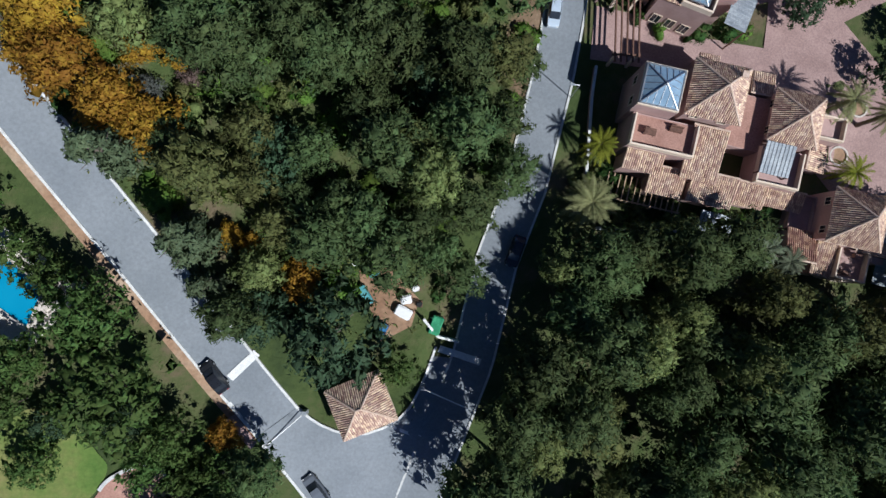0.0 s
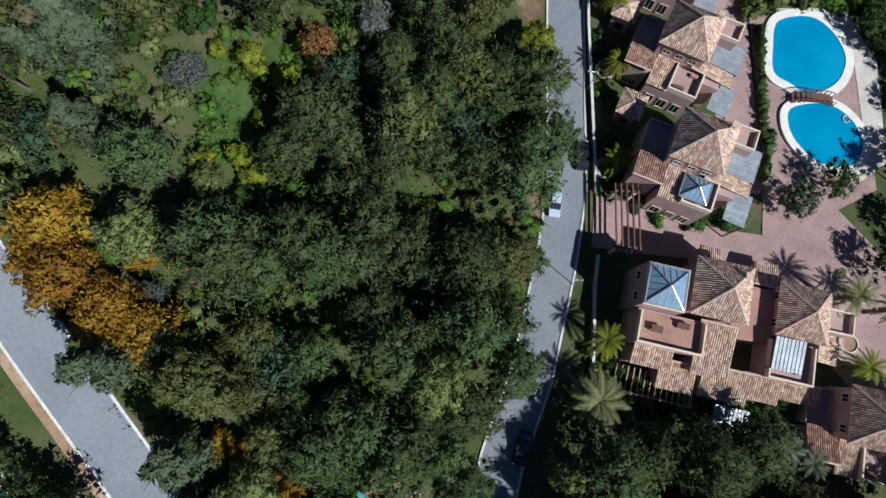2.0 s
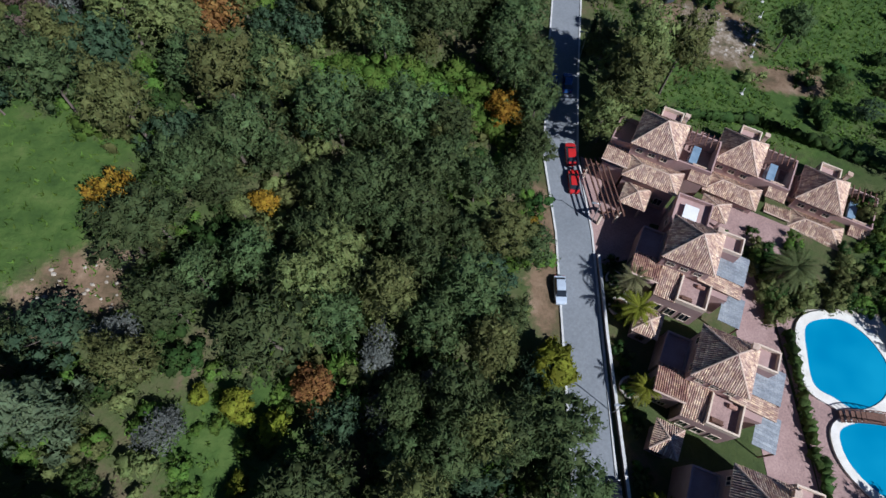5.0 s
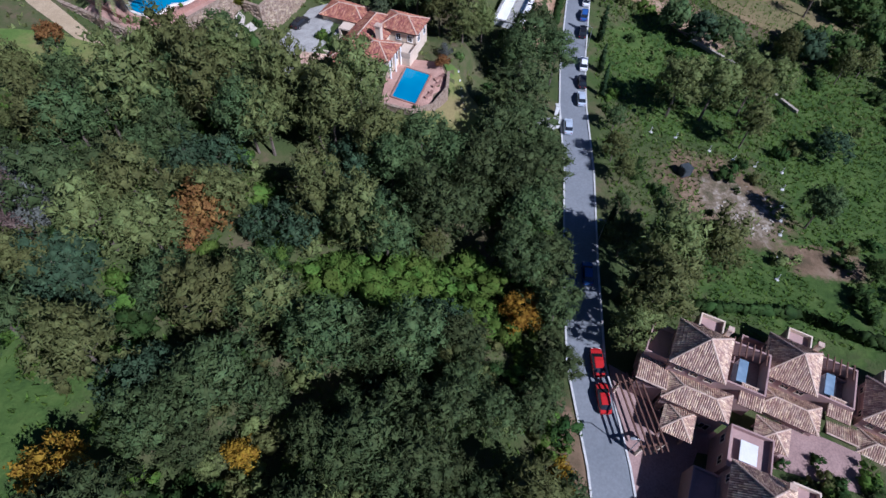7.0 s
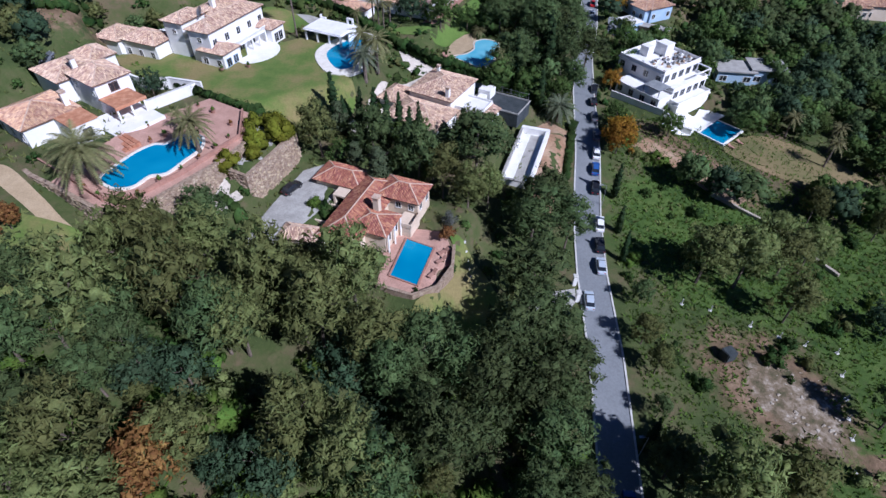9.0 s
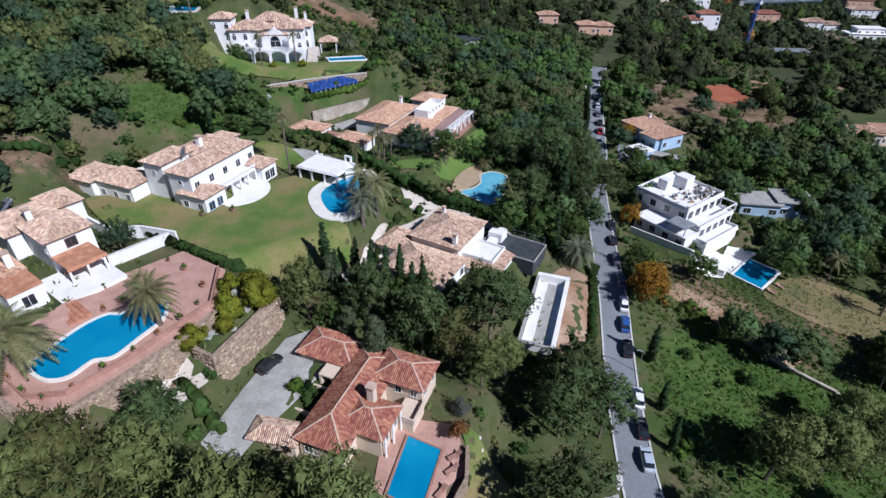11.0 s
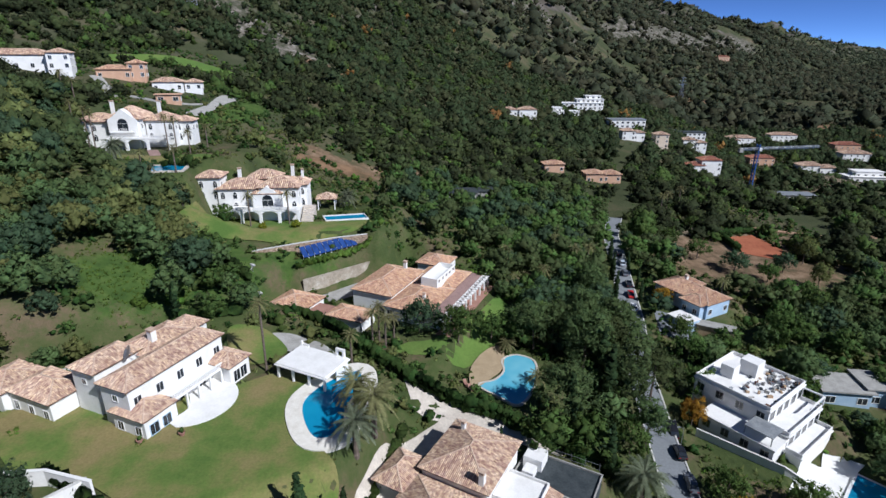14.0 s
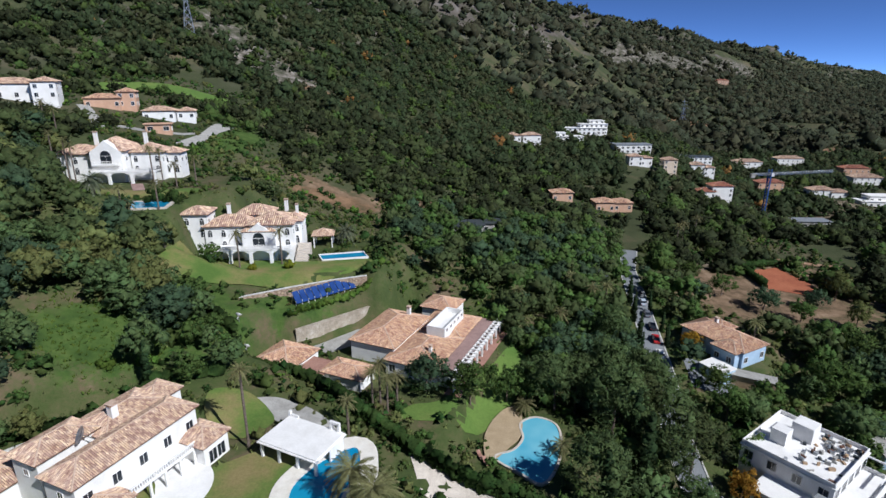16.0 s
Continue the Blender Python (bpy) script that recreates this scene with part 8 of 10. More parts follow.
far_wood("forest", "dark pine scrub covering the mountain", L_MOUNTAIN_HAZY, far[cut < 0.6], "mountain", 35)
far_wood("forest", "olive pine scrub covering the mountain", L_MOUNTAIN_HAZY_OLIVE, far[cut >= 0.6], "mountain", 36)


def on_clearing(x, y):
    """Clearings round far houses, and bare stretches of the hillside."""
    ok = np.zeros(len(x), bool)
    for a, b, c in FAR_OPEN + FAR_HOUSES:
        ok |= np.hypot(x - a, y - b) < c + 4
    for a, b, hx, hy, turn, soil in PATCHES:
        if soil in ("rock", "soil"):
            c, sn = math.cos(radians(turn)), math.sin(radians(turn))
            ok |= (((x - a) * c + (y - b) * sn) / hx) ** 2 + ((-(x - a) * sn + (y - b) * c) / hy) ** 2 < 1.4
    for p in OPEN:
        ok &= ~inside_many(x, y, p)
    for f in FARS:
        ok &= np.hypot(x - f[1], y - f[2]) > 11
    return ok & wedge(x, y)


bare = strewn(-240, 560, 430, 1100, 6.0, 1.2, 2.6, 48, on_clearing, 0.15, 0.03, False)
far_wood("shrubs", "low green scrub on the hillside clearings", L_PINE, bare, "scrub", 72)
bare = strewn(-240, 1100, 440, 1900, 11.0, 1.8, 4.0, 49, on_clearing, 0.3, 0.012, False)
far_wood("shrubs", "low olive scrub on the rocky slopes", L_MOUNTAIN_HAZY_OLIVE, bare, "scrub", 73)


def off_houses(x, y):
    ok = np.ones(len(x), bool)
    for p in OPEN:
        if p not in MEADOWS[2:5]:
            ok &= ~inside_many(x, y, p)
    for a, b, c in [(-108, 309, 20), (-59, 281, 17), (-12, 247, 20), (64, 262, 11), (-53, 202, 16), (-94, 291, 7), (-41, 289, 5), (-83, 270, 13), (-84, 260, 8)] + [(f[1], f[2], 9) for f in FARS]:
        ok &= np.hypot(x - a, y - b) > c
    return ok


low = strewn(-185, 150, 205, 440, 3.1, 0.7, 1.7, 47, lambda x, y: (np.abs(x + 10) < 0.98 * (y - 95) + 12) & off_houses(x, y), 0.22, 0.05, False)
part_ = np.random.default_rng(8).random(len(low))
for lo, hi, label, mat in ((0, 0.4, "dark evergreen garden shrubs on the slope", L_HEDGE), (0.4, 0.75, "green garden shrubs on the slope", L_BROAD), (0.75, 0.92, "olive-green scrub on the slope", L_PINE_OLIVE), (0.92, 1, "bright green garden shrubs on the slope", L_BRIGHT)):
    far_wood("shrubs", label, mat, low[(part_ >= lo) & (part_ < hi)], "scrub", 71)


def tufts(name, label, material, spots, size, per, seed):
    """Tufts of grass blades over a stretch of ground."""
    rng = np.random.default_rng(seed)
    n = len(spots)
    p = np.repeat(spots[:, :3], per, 0) + np.concatenate([rng.normal(0, 0.22, (n * per, 2)), np.zeros((n * per, 1))], 1)
    d = rng.normal(size=(n * per, 3)) * np.array([0.5, 0.5, 0.15]) + (0, 0, 0.8)
    s = size * rng.uniform(0.5, 1.4, (n * per, 1))
    w = rng.normal(size=(n * per, 3)) * np.array([1, 1, 0.0])
    w /= np.linalg.norm(w, axis=1)[:, None]
    V = np.stack([p - w * s * 0.32, p + w * s * 0.32, p + d * s], 1).reshape(-1, 3)
    ob = ob_from(name, V, np.arange(len(V)).reshape(-1, 3).tolist(), material, None, label)
    return tagged(ob, category="grass", kind="stuff")


g1 = strewn(27, 105, 94, 200, 1.1, 1, 1, 41, lambda x, y: (x > road_x(y) + 3.6) & (np.hypot((x - 51) / 6, (y - 123) / 9) > 1) & (x < 104), 0.15, 0.06)
tufts("rough_grass", "lush rough green grass and weeds", L_BRIGHT, g1, 0.5, 6, 51)
g2 = strewn(-80, 8, 30, 110, 1.7, 1, 1, 42, lambda x, y: x < road_x(y) - 4, 0.2, 0.06)
tufts("rough_grass", "green grass and weeds under the trees", L_BRIGHT, g2, 0.5, 5, 52)
g3 = strewn(-62, 8, -8, 30, 1.7, 1, 1, 43, lambda x, y: (x < road_x(y) - 4) & (x > -40 + (10 - y) * 0.7), 0.4, 0.06)
tufts("rough_grass", "dull weeds under the trees", L_PINE_OLIVE, g3, 0.5, 5, 53)

g4 = strewn(-135, 125, 130, 345, 2.3, 1, 1, 44, lambda x, y: ~np.any([inside_many(x, y, p) for p in OPEN], axis=0), 0.25, 0.05)
tufts("rough_grass", "dull green grass and low weeds between the gardens", L_PINE_OLIVE, g4, 0.7, 5, 54)

g5 = strewn(-84, -56, 216, 242, 1.2, 1, 1, 45, lambda x, y: inside_many(x, y, MEADOWS[0]), 0.1, 0.06)
tufts("rough_grass", "bright rough grass of a sloping meadow", L_BRIGHT, g5, 0.5, 6, 55)


# ---- cars ----
def car_meshes():
    """Body, glasshouse, wheel and lamp meshes of a saloon car, 4.3 m long along y."""
    def loft(sections):
        bm = bmesh.new()
        rows = []
        for y, prof in sections:
            rows.append([bm.verts.new((x, y, z)) for x, z in prof] + [bm.verts.new((-x, y, z)) for x, z in reversed(prof)])
        n = len(rows[0])
        for a, b in zip(rows, rows[1:]):
            for i in range(n):
                bm.faces.new((a[i], a[(i + 1) % n], b[(i + 1) % n], b[i]))
        bm.faces.new(rows[0]), bm.faces.new(rows[-1][::-1])
        bmesh.ops.recalc_face_normals(bm, faces=bm.faces[:])
        return bm

    def sec(w, zt, zs=0.62):
        return [(w * 0.9, 0.24), (w, 0.42), (w, zs), (w * 0.9, zt)]
    body = loft([(-2.15, sec(0.72, 0.62, 0.5)), (-2.0, sec(0.82, 0.82)), (-1.3, sec(0.87, 0.92)), (0.2, sec(0.88, 0.94)), (0.95, sec(0.87, 0.9)), (1.75, sec(0.83, 0.8)), (2.1, sec(0.74, 0.62, 0.5))])
    glass = loft([(-1.75, [(0.7, 0.86), (0.66, 0.9)]), (-1.2, [(0.78, 0.9), (0.62, 1.32)]), (-0.2, [(0.8, 0.92), (0.64, 1.42)]), (0.35, [(0.8, 0.92), (0.62, 1.38)]), (1.15, [(0.74, 0.86), (0.68, 0.9)])])
    top = loft([(-1.25, [(0.6, 1.34), (0.55, 1.38)]), (-0.2, [(0.64, 1.42), (0.58, 1.47)]), (0.4, [(0.6, 1.38), (0.54, 1.42)])])
    wheel = bmesh.new()
    bmesh.ops.create_cone(wheel, cap_ends=True, segments=14, radius1=0.32, radius2=0.32, depth=0.22, matrix=pose(0, 0, 0, 0, 90, 0))
    rim = bmesh.new()
    bmesh.ops.create_cone(rim, cap_ends=True, segments=10, radius1=0.2, radius2=0.17, depth=0.25, matrix=pose(0, 0, 0, 0, 90, 0))
    lamp = boxes((-0.16, 0.16, -0.05, 0.05, -0.07, 0.07), bevel=0.02)
    out = []
    for nm, bm in (("body", body), ("glasshouse", glass), ("roof_panel", top), ("wheel", wheel), ("rim", rim), ("lamp", lamp)):
        me = bpy.data.meshes.new(nm)
        bm.to_mesh(me)
        bm.free()
        out.append(me)
    return out


CAR = car_meshes()


def paint(name, c):
    return surface(name, [(0.3, c), (0.7, tuple(v * 1.1 for v in c))], 0.5, 8, 0.25, 0, 0.0, spec=0.6, wear=0.06)


PAINTS = {"white": paint("car_white", (0.75, 0.76, 0.77)), "blue": paint("car_blue", (0.03, 0.09, 0.28)), "black": paint("car_black", (0.015, 0.016, 0.02)), "red": paint("car_red", (0.45, 0.02, 0.02)), "silver": paint("car_silver", (0.42, 0.48, 0.55)), "grey": paint("car_grey", (0.12, 0.13, 0.15))}
M_LAMP = surface("lamp_lens", [(0.3, (0.6, 0.6, 0.58)), (0.7, (0.75, 0.75, 0.72))], 3, 4, 0.15, 0)
M_REDLAMP = surface("tail_lens", [(0.3, (0.35, 0.02, 0.02)), (0.7, (0.45, 0.03, 0.03))], 3, 4, 0.2, 0)


def shared(name, me, material, parent, m=None):
    if material is not None:
        me = me.copy()
        me.materials.clear()
        me.materials.append(material)
    o = new(name, me)
    o.parent = parent
    if m is not None:
        o.matrix_basis = m
    return o


CAR_SETS = {}


def car(x, y, turn, colour, label, size=1.0):
    if colour not in CAR_SETS:
        base = thing("car", 0, 0, 0, 0, "", "car", "parked cars")
        shared("body", CAR[0], PAINTS[colour], base)
        shared("glasshouse", CAR[1], M_DARKGLASS, base)
        shared("roof_panel", CAR[2], PAINTS[colour], base)
        for sx in (-1, 1):
            for sy in (-1.32, 1.3):
                w = shared("wheel", CAR[3], M_BLACK, base, pose(sx * 0.78, sy, 0.32))
                shared("rim", CAR[4], M_METAL, w)
            shared("headlight", CAR[5], M_LAMP, base, pose(sx * 0.56, 2.06, 0.62))
            shared("tail_light", CAR[5], M_REDLAMP, base, pose(sx * 0.56, -2.1, 0.62))
        CAR_SETS[colour] = base
        c = base
    else:
        c = copy_thing(CAR_SETS[colour], pose(0, 0, 0))
    z = level(x, y) + 0.16
    slope = math.degrees(math.atan2(level(x, y + 1.5) - level(x, y - 1.5), 3.0))
    c.matrix_basis = pose(x, y, z, 0, 0, turn) @ pose(0, 0, 0, slope * math.cos(radians(turn)), 0, 0) @ Matrix.Diagonal((size, size, size, 1))
    return tagged(c, label, "car", "parked cars")


for x, y, t, c in ((32.0, 181.4, -14, "white"), (30.7, 176.0, -14, "blue"), (29.5, 170.0, -13, "black"), (28.2, 159.2, -11, "white"), (27.0, 153.4, -9, "black"), (25.9, 147.8, -8, "silver"), (22.0, 139.4, -8, "silver"), (33.4, 188.2, -12, "grey"), (34.6, 196.4, -10, "grey"), (36.0, 203.8, -10, "black"), (37.6, 210.6, -12, "black"),
                   (46.6, 258.0, -12, "white"), (48.4, 265.5, -12, "red"), (50.0, 272.0, -12, "black"), (51.4, 279.6, -12, "grey"), (53.0, 287.0, -12, "silver"), (54.6, 295.0, -12, "black"),
                   (18.9, 90.0, -2, "red"), (18.8, 84.8, -2, "red"), (20.0, 105.0, -8, "blue"), (17.4, 104.9, 172, "blue"), (14.9, 66.6, 178, "silver"), (18.8, 40.0, -4, "black"), (14.8, 33.3, 172, "silver"), (9.5, 1.5, 160, "black"),
                   (-27.4, -13.6, 36, "black"), (-15.9, -28.4, 36, "grey"), (-30.3, 156.6, -32, "black"), (-82, 183.4, -30, "grey")):
    car(x, y, t, c, {"white": "white saloon car parked beside the kerb", "blue": "dark blue saloon car parked beside the kerb", "black": "black saloon car parked on asphalt", "red": "red saloon car parked beside the pergola", "silver": "silver-blue saloon car parked at the kerb", "grey": "dark grey saloon car parked on asphalt"}[c])


# ---- walls, hedges, fences ----
def wall_line(name, pts, h, t, material, label, z=None, category="wall", cap=None):
    """A free-standing or retaining wall along plan points; h is its height above the level z or above the ground."""
    w = thing(name, 0, 0, 0, 0, label, category)
    line = dense(pts, 2.5)
    for nm, half, mat in (("wall_body", t / 2, material), ("coping", t / 2 + 0.06, cap or M_KERB)):
        bm = bmesh.new()
        rings = []
        for i, p in enumerate(line):
            q0, q1 = Vector(line[max(i - 1, 0)]), Vector(line[min(i + 1, len(line) - 1)])
            d = (q1 - q0).normalized()
            n = Vector((-d.y, d.x)) * half
            top = (z if z is not None else level(*p)) + h
            z0, z1 = (min(level(*p), top) - 2.5, top) if nm == "wall_body" else (top, top + 0.12)
            rings.append([bm.verts.new((p[0] + s_ * n.x, p[1] + s_ * n.y, zz)) for s_, zz in ((-1, z0), (1, z0), (1, z1), (-1, z1))])
        for r0, r1 in zip(rings, rings[1:]):
            for k in range(4):
                bm.faces.new((r0[k], r0[(k + 1) % 4], r1[(k + 1) % 4], r1[k]))
        bm.faces.new(rings[0]), bm.faces.new(rings[-1][::-1])
        part(nm, bm, mat, w)
    return w


def stones(name, pts, z0, z1, label, seed, count=260):
    """Rough stones set proud of a retaining wall's outer face (outside is to the right of the line)."""
    rng = random.Random(seed)
    total = sum((Vector(q) - Vector(p)).length for p, q in zip(pts, pts[1:]))
    V, F = [], []
    for p, q in zip(pts, pts[1:]):
        a, b = Vector(p), Vector(q)
        L = (b - a).length
        d = (b - a).normalized()
        nrm = Vector((d.y, -d.x))
        for _ in range(int(count * L / total)):
            c = a + d * rng.uniform(0, L) + nrm * 0.28
            zz = rng.uniform(z0, z1)
            s = Vector((rng.uniform(0.2, 0.45), rng.uniform(0.12, 0.22), rng.uniform(0.14, 0.28)))
            k = len(V)
            for v in ICO_V:
                w = Vector((v[0] * s.x, v[1] * s.y, v[2] * s.z)) * rng.uniform(0.85, 1.1)
                V.append((c.x + d.x * w.x + nrm.x * w.y, c.y + d.y * w.x + nrm.y * w.y, zz + w.z))
            F += [tuple(int(i) + k for i in f) for f in ICO_F]
    ob = ob_from(name, V, F, M_STONEWALL, None, label)
    return tagged(ob, category="stones", kind="stuff")


def strewn_stones(name, cx, cy, rx, ry, count, seed, label):
    """Loose pale stones lying about on bare ground."""
    rng = np.random.default_rng(seed)
    V, F = [], []
    for _ in range(count):
        a, q = rng.uniform(0, 6.28), math.sqrt(rng.random())
        x, y = cx + rx * q * math.cos(a), cy + ry * q * math.sin(a)
        v = ICO_V * rng.uniform(0.05, 0.28) * rng.uniform(0.7, 1.3, (12, 1)) * np.array([1.3, 1, 0.6]) + (x, y, level(x, y) + 0.05)
        F.append(ICO_F + 12 * len(V))
        V.append(v)
    ob = ob_from(name, np.concatenate(V), np.concatenate(F).tolist(), M_RUBBLE, None, label)
    return tagged(ob, category="stones", kind="stuff")


strewn_stones("loose_stones", 53, 122, 6, 6, 70, 12, "pale broken stones on the bare clearing")
strewn_stones("loose_stones", -44, 62.6, 6, 3.6, 30, 13, "pale stones on the bare clearing among trees")
strewn_stones("loose_stones", -10, 60.5, 1.2, 3.4, 50, 14, "heap of white rubble among the trees")

L_WALL = [(-76, 155.5), (-70, 150.6), (-64, 147.2), (-58.5, 143.8), (-55.4, 141.9), (-52.2, 141.2), (-49.4, 142.2), (-47.2, 145.0), (-44.0, 149.6), (-40.2, 155.0), (-37.8, 160.5)]
wall_line("retaining_wall", L_WALL, 0.25, 0.6, M_STONEWALL, "high curved rubble stone retaining wall below the pool terrace", 17.8, "wall", M_STONEWALL)
stones("wall_stones", L_WALL, 13.2, 17.9, "rough brown stones of the curved retaining wall", 4, 900)
wall_line("retaining_wall", [(-39.6, 154.4), (-36.2, 152.6), (-33.4, 159.0), (-30.6, 166.6)], 0.3, 0.6, M_STONEWALL, "stepped stone retaining wall above the forecourt", 16.1, "wall", M_STONEWALL)
stones("wall_stones", [(-39.6, 154.4), (-36.2, 152.6), (-33.4, 159.0), (-30.6, 166.6)], 9, 16.2, "rough brown stones of the forecourt wall", 5, 620)
wall_line("retaining_wall", [(-13.6, 134.6), (-8.0, 132.4), (-4.2, 134.2), (-1.8, 138.6), (-1.4, 143.4)], 0.9, 0.4, M_STONEWALL, "pale curved stone wall round the pool terrace", 8.2, "wall", M_STONEWALL)
wall_line("garden_wall", [(-92, 200.4), (-78.0, 191.4), (-64.4, 182.2), (-58.6, 182.6), (-51.6, 180.6)], 1.5, 0.35, M_WHITE, "tall white garden wall between two villas", 17.6, "wall", M_WHITE)
wall_line("garden_wall", [(-60.0, 173.2), (-52.6, 181.4)], 0.9, 0.3, M_WHITE, "low white stepped garden wall", 18.0)
wall_line("balustrade", [(-41, 171), (-39.2, 162), (-41.4, 158.4), (-45.2, 151.6), (-50.8, 144.6), (-55.6, 144.0), (-62.5, 149.0), (-70.5, 154.4)], 0.75, 0.16, M_TERRA, "low terracotta balustrade along the terrace edge", 17.8, "balustrade", M_TERRA)
wall_line("retaining_wall", [(-53.6, 251.6), (-43.6, 257.6), (-34.2, 262.4), (-26.2, 265.4)], 0.2, 0.5, M_STONEWALL, "rubble stone terrace wall below the mansion garden", 23.6)
stones("wall_stones", [(-53.6, 251.6), (-43.6, 257.6), (-34.2, 262.4), (-26.2, 265.4)], 20.8, 23.6, "rough stones of the mansion terrace wall", 6, 240)
wall_line("garden_wall", [(-58, 218.5), (-68, 212), (-74, 206)], 1.2, 0.3, M_WHITE, "long white boundary wall behind the villa", None)
wall_line("garden_wall", [(42.6, 211.2), (53.4, 200.6), (60, 196.4)], 1.6, 0.3, M_WHITE, "white wall along the villa's lane side", None)
wall_line("garden_wall", smooth_loop([(-41.4, -30), (-40.2, -26.6), (-38.4, -24.9), (-35.6, -24.0), (-33.0, -25.4), (-31, -30)])[6:26], 0.25, 0.3, M_STONEPAVE, "low pale kerb round the tiled patio", None)
wall_line("garden_wall", [(-2.4, -7.0), (-0.6, -9.4), (2.0, -10.2)], 1.2, 0.2, M_WHITE, "low white wall round the bin store", None)
wall_line("retaining_wall", [(56, 172), (66, 164), (74, 150)], 0.6, 0.5, M_RUBBLE, "dry stone wall along the rough field", None, "wall", M_RUBBLE)
wall_line("garden_wall", [(20.4, 34.8), (20.6, 60), (21.0, 72)], 0.9, 0.25, M_PINK, "low pink garden wall along the lane", None)
wall_line("garden_wall", [(18.6, 8), (19.6, 22), (20.2, 26)], 1.0, 0.25, M_PINK, "low pink garden wall along the lane", None)
wall_line("garden_wall", [(20.2, 4.6), (34, 4.2), (44, 2.0)], 0.8, 0.3, M_STONEPAVE, "low pale wall below the double house", None)

hedge(-60.5, 184.6, -32.6, 168.8, 1.8, 2.0, "thick clipped hedge along the lawn")
hedge(-60.9, 246.5, -31.6, 227.7, 2.0, 3.2, "tall clipped hedge between the villas")
hedge(-31.6, 227.7, -11.8, 212.6, 2.0, 3.2, "tall clipped hedge between the villas")
hedge(-11.8, 212.6, 8.3, 203.0, 2.0, 3.4, "tall clipped hedge between the villas")
hedge(8.3, 203.0, 22.0, 198.0, 2.0, 3.4, "tall clipped hedge between the villas")
hedge(28.6, 192.5, 20.4, 160.6, 1.8, 2.4, "tall clipped hedge beside the lane")
hedge(-18, 184, -13.5, 201, 1.8, 2.0, "leafy hedge beside the paved lane", L_BROAD)
hedge(-40.5, 151, -33.6, 145, 2.0, 1.6, "leafy hedge above the forecourt", L_BROAD)
hedge(-76, 204.5, -98, 186, 2.4, 3.0, "tall clipped hedge along the boundary")
hedge(-48, 226, -72, 212.4, 2.6, 3.4, "tall clipped hedge along the boundary")
hedge(-72, 212.4, -86, 206.0, 2.6, 3.4, "tall clipped hedge along the boundary")
hedge(-41.6, 250.4, -25.4, 264.0, 1.6, 1.4, "low leafy hedge above the car court", L_BRIGHT)
wall_line("retaining_wall", [(-40.4, 248.6), (-24.2, 262.2)], 0.3, 0.4, M_RUBBLE, "pale overgrown stone wall above the car court", 17.0, "wall", M_RUBBLE)
hedge(104, 309, 105.4, 327, 2.0, 3.0, "dark windbreak hedge beside the tennis court")
hedge(105.4, 327, 122, 332, 2.0, 3.0, "dark windbreak hedge beside the tennis court")
for y0, y1 in ((35.5, 44), (62, 72)):
    hedge(44.8, y0 + 2, 46.6, y1, 1.6, 1.6, "rounded green hedge beside the pool terrace", L_BROAD)
hedge(45.6, 44, 46.8, 61, 1.5, 1.6, "rounded green hedge beside the pool terrace", L_BROAD)
hedge(24.6, 100.4, 52, 99.2, 2.0, 2.2, "dark hedge behind the row houses")
hedge(52, 99.2, 74, 88, 2.0, 2.2, "dark hedge behind the row houses")

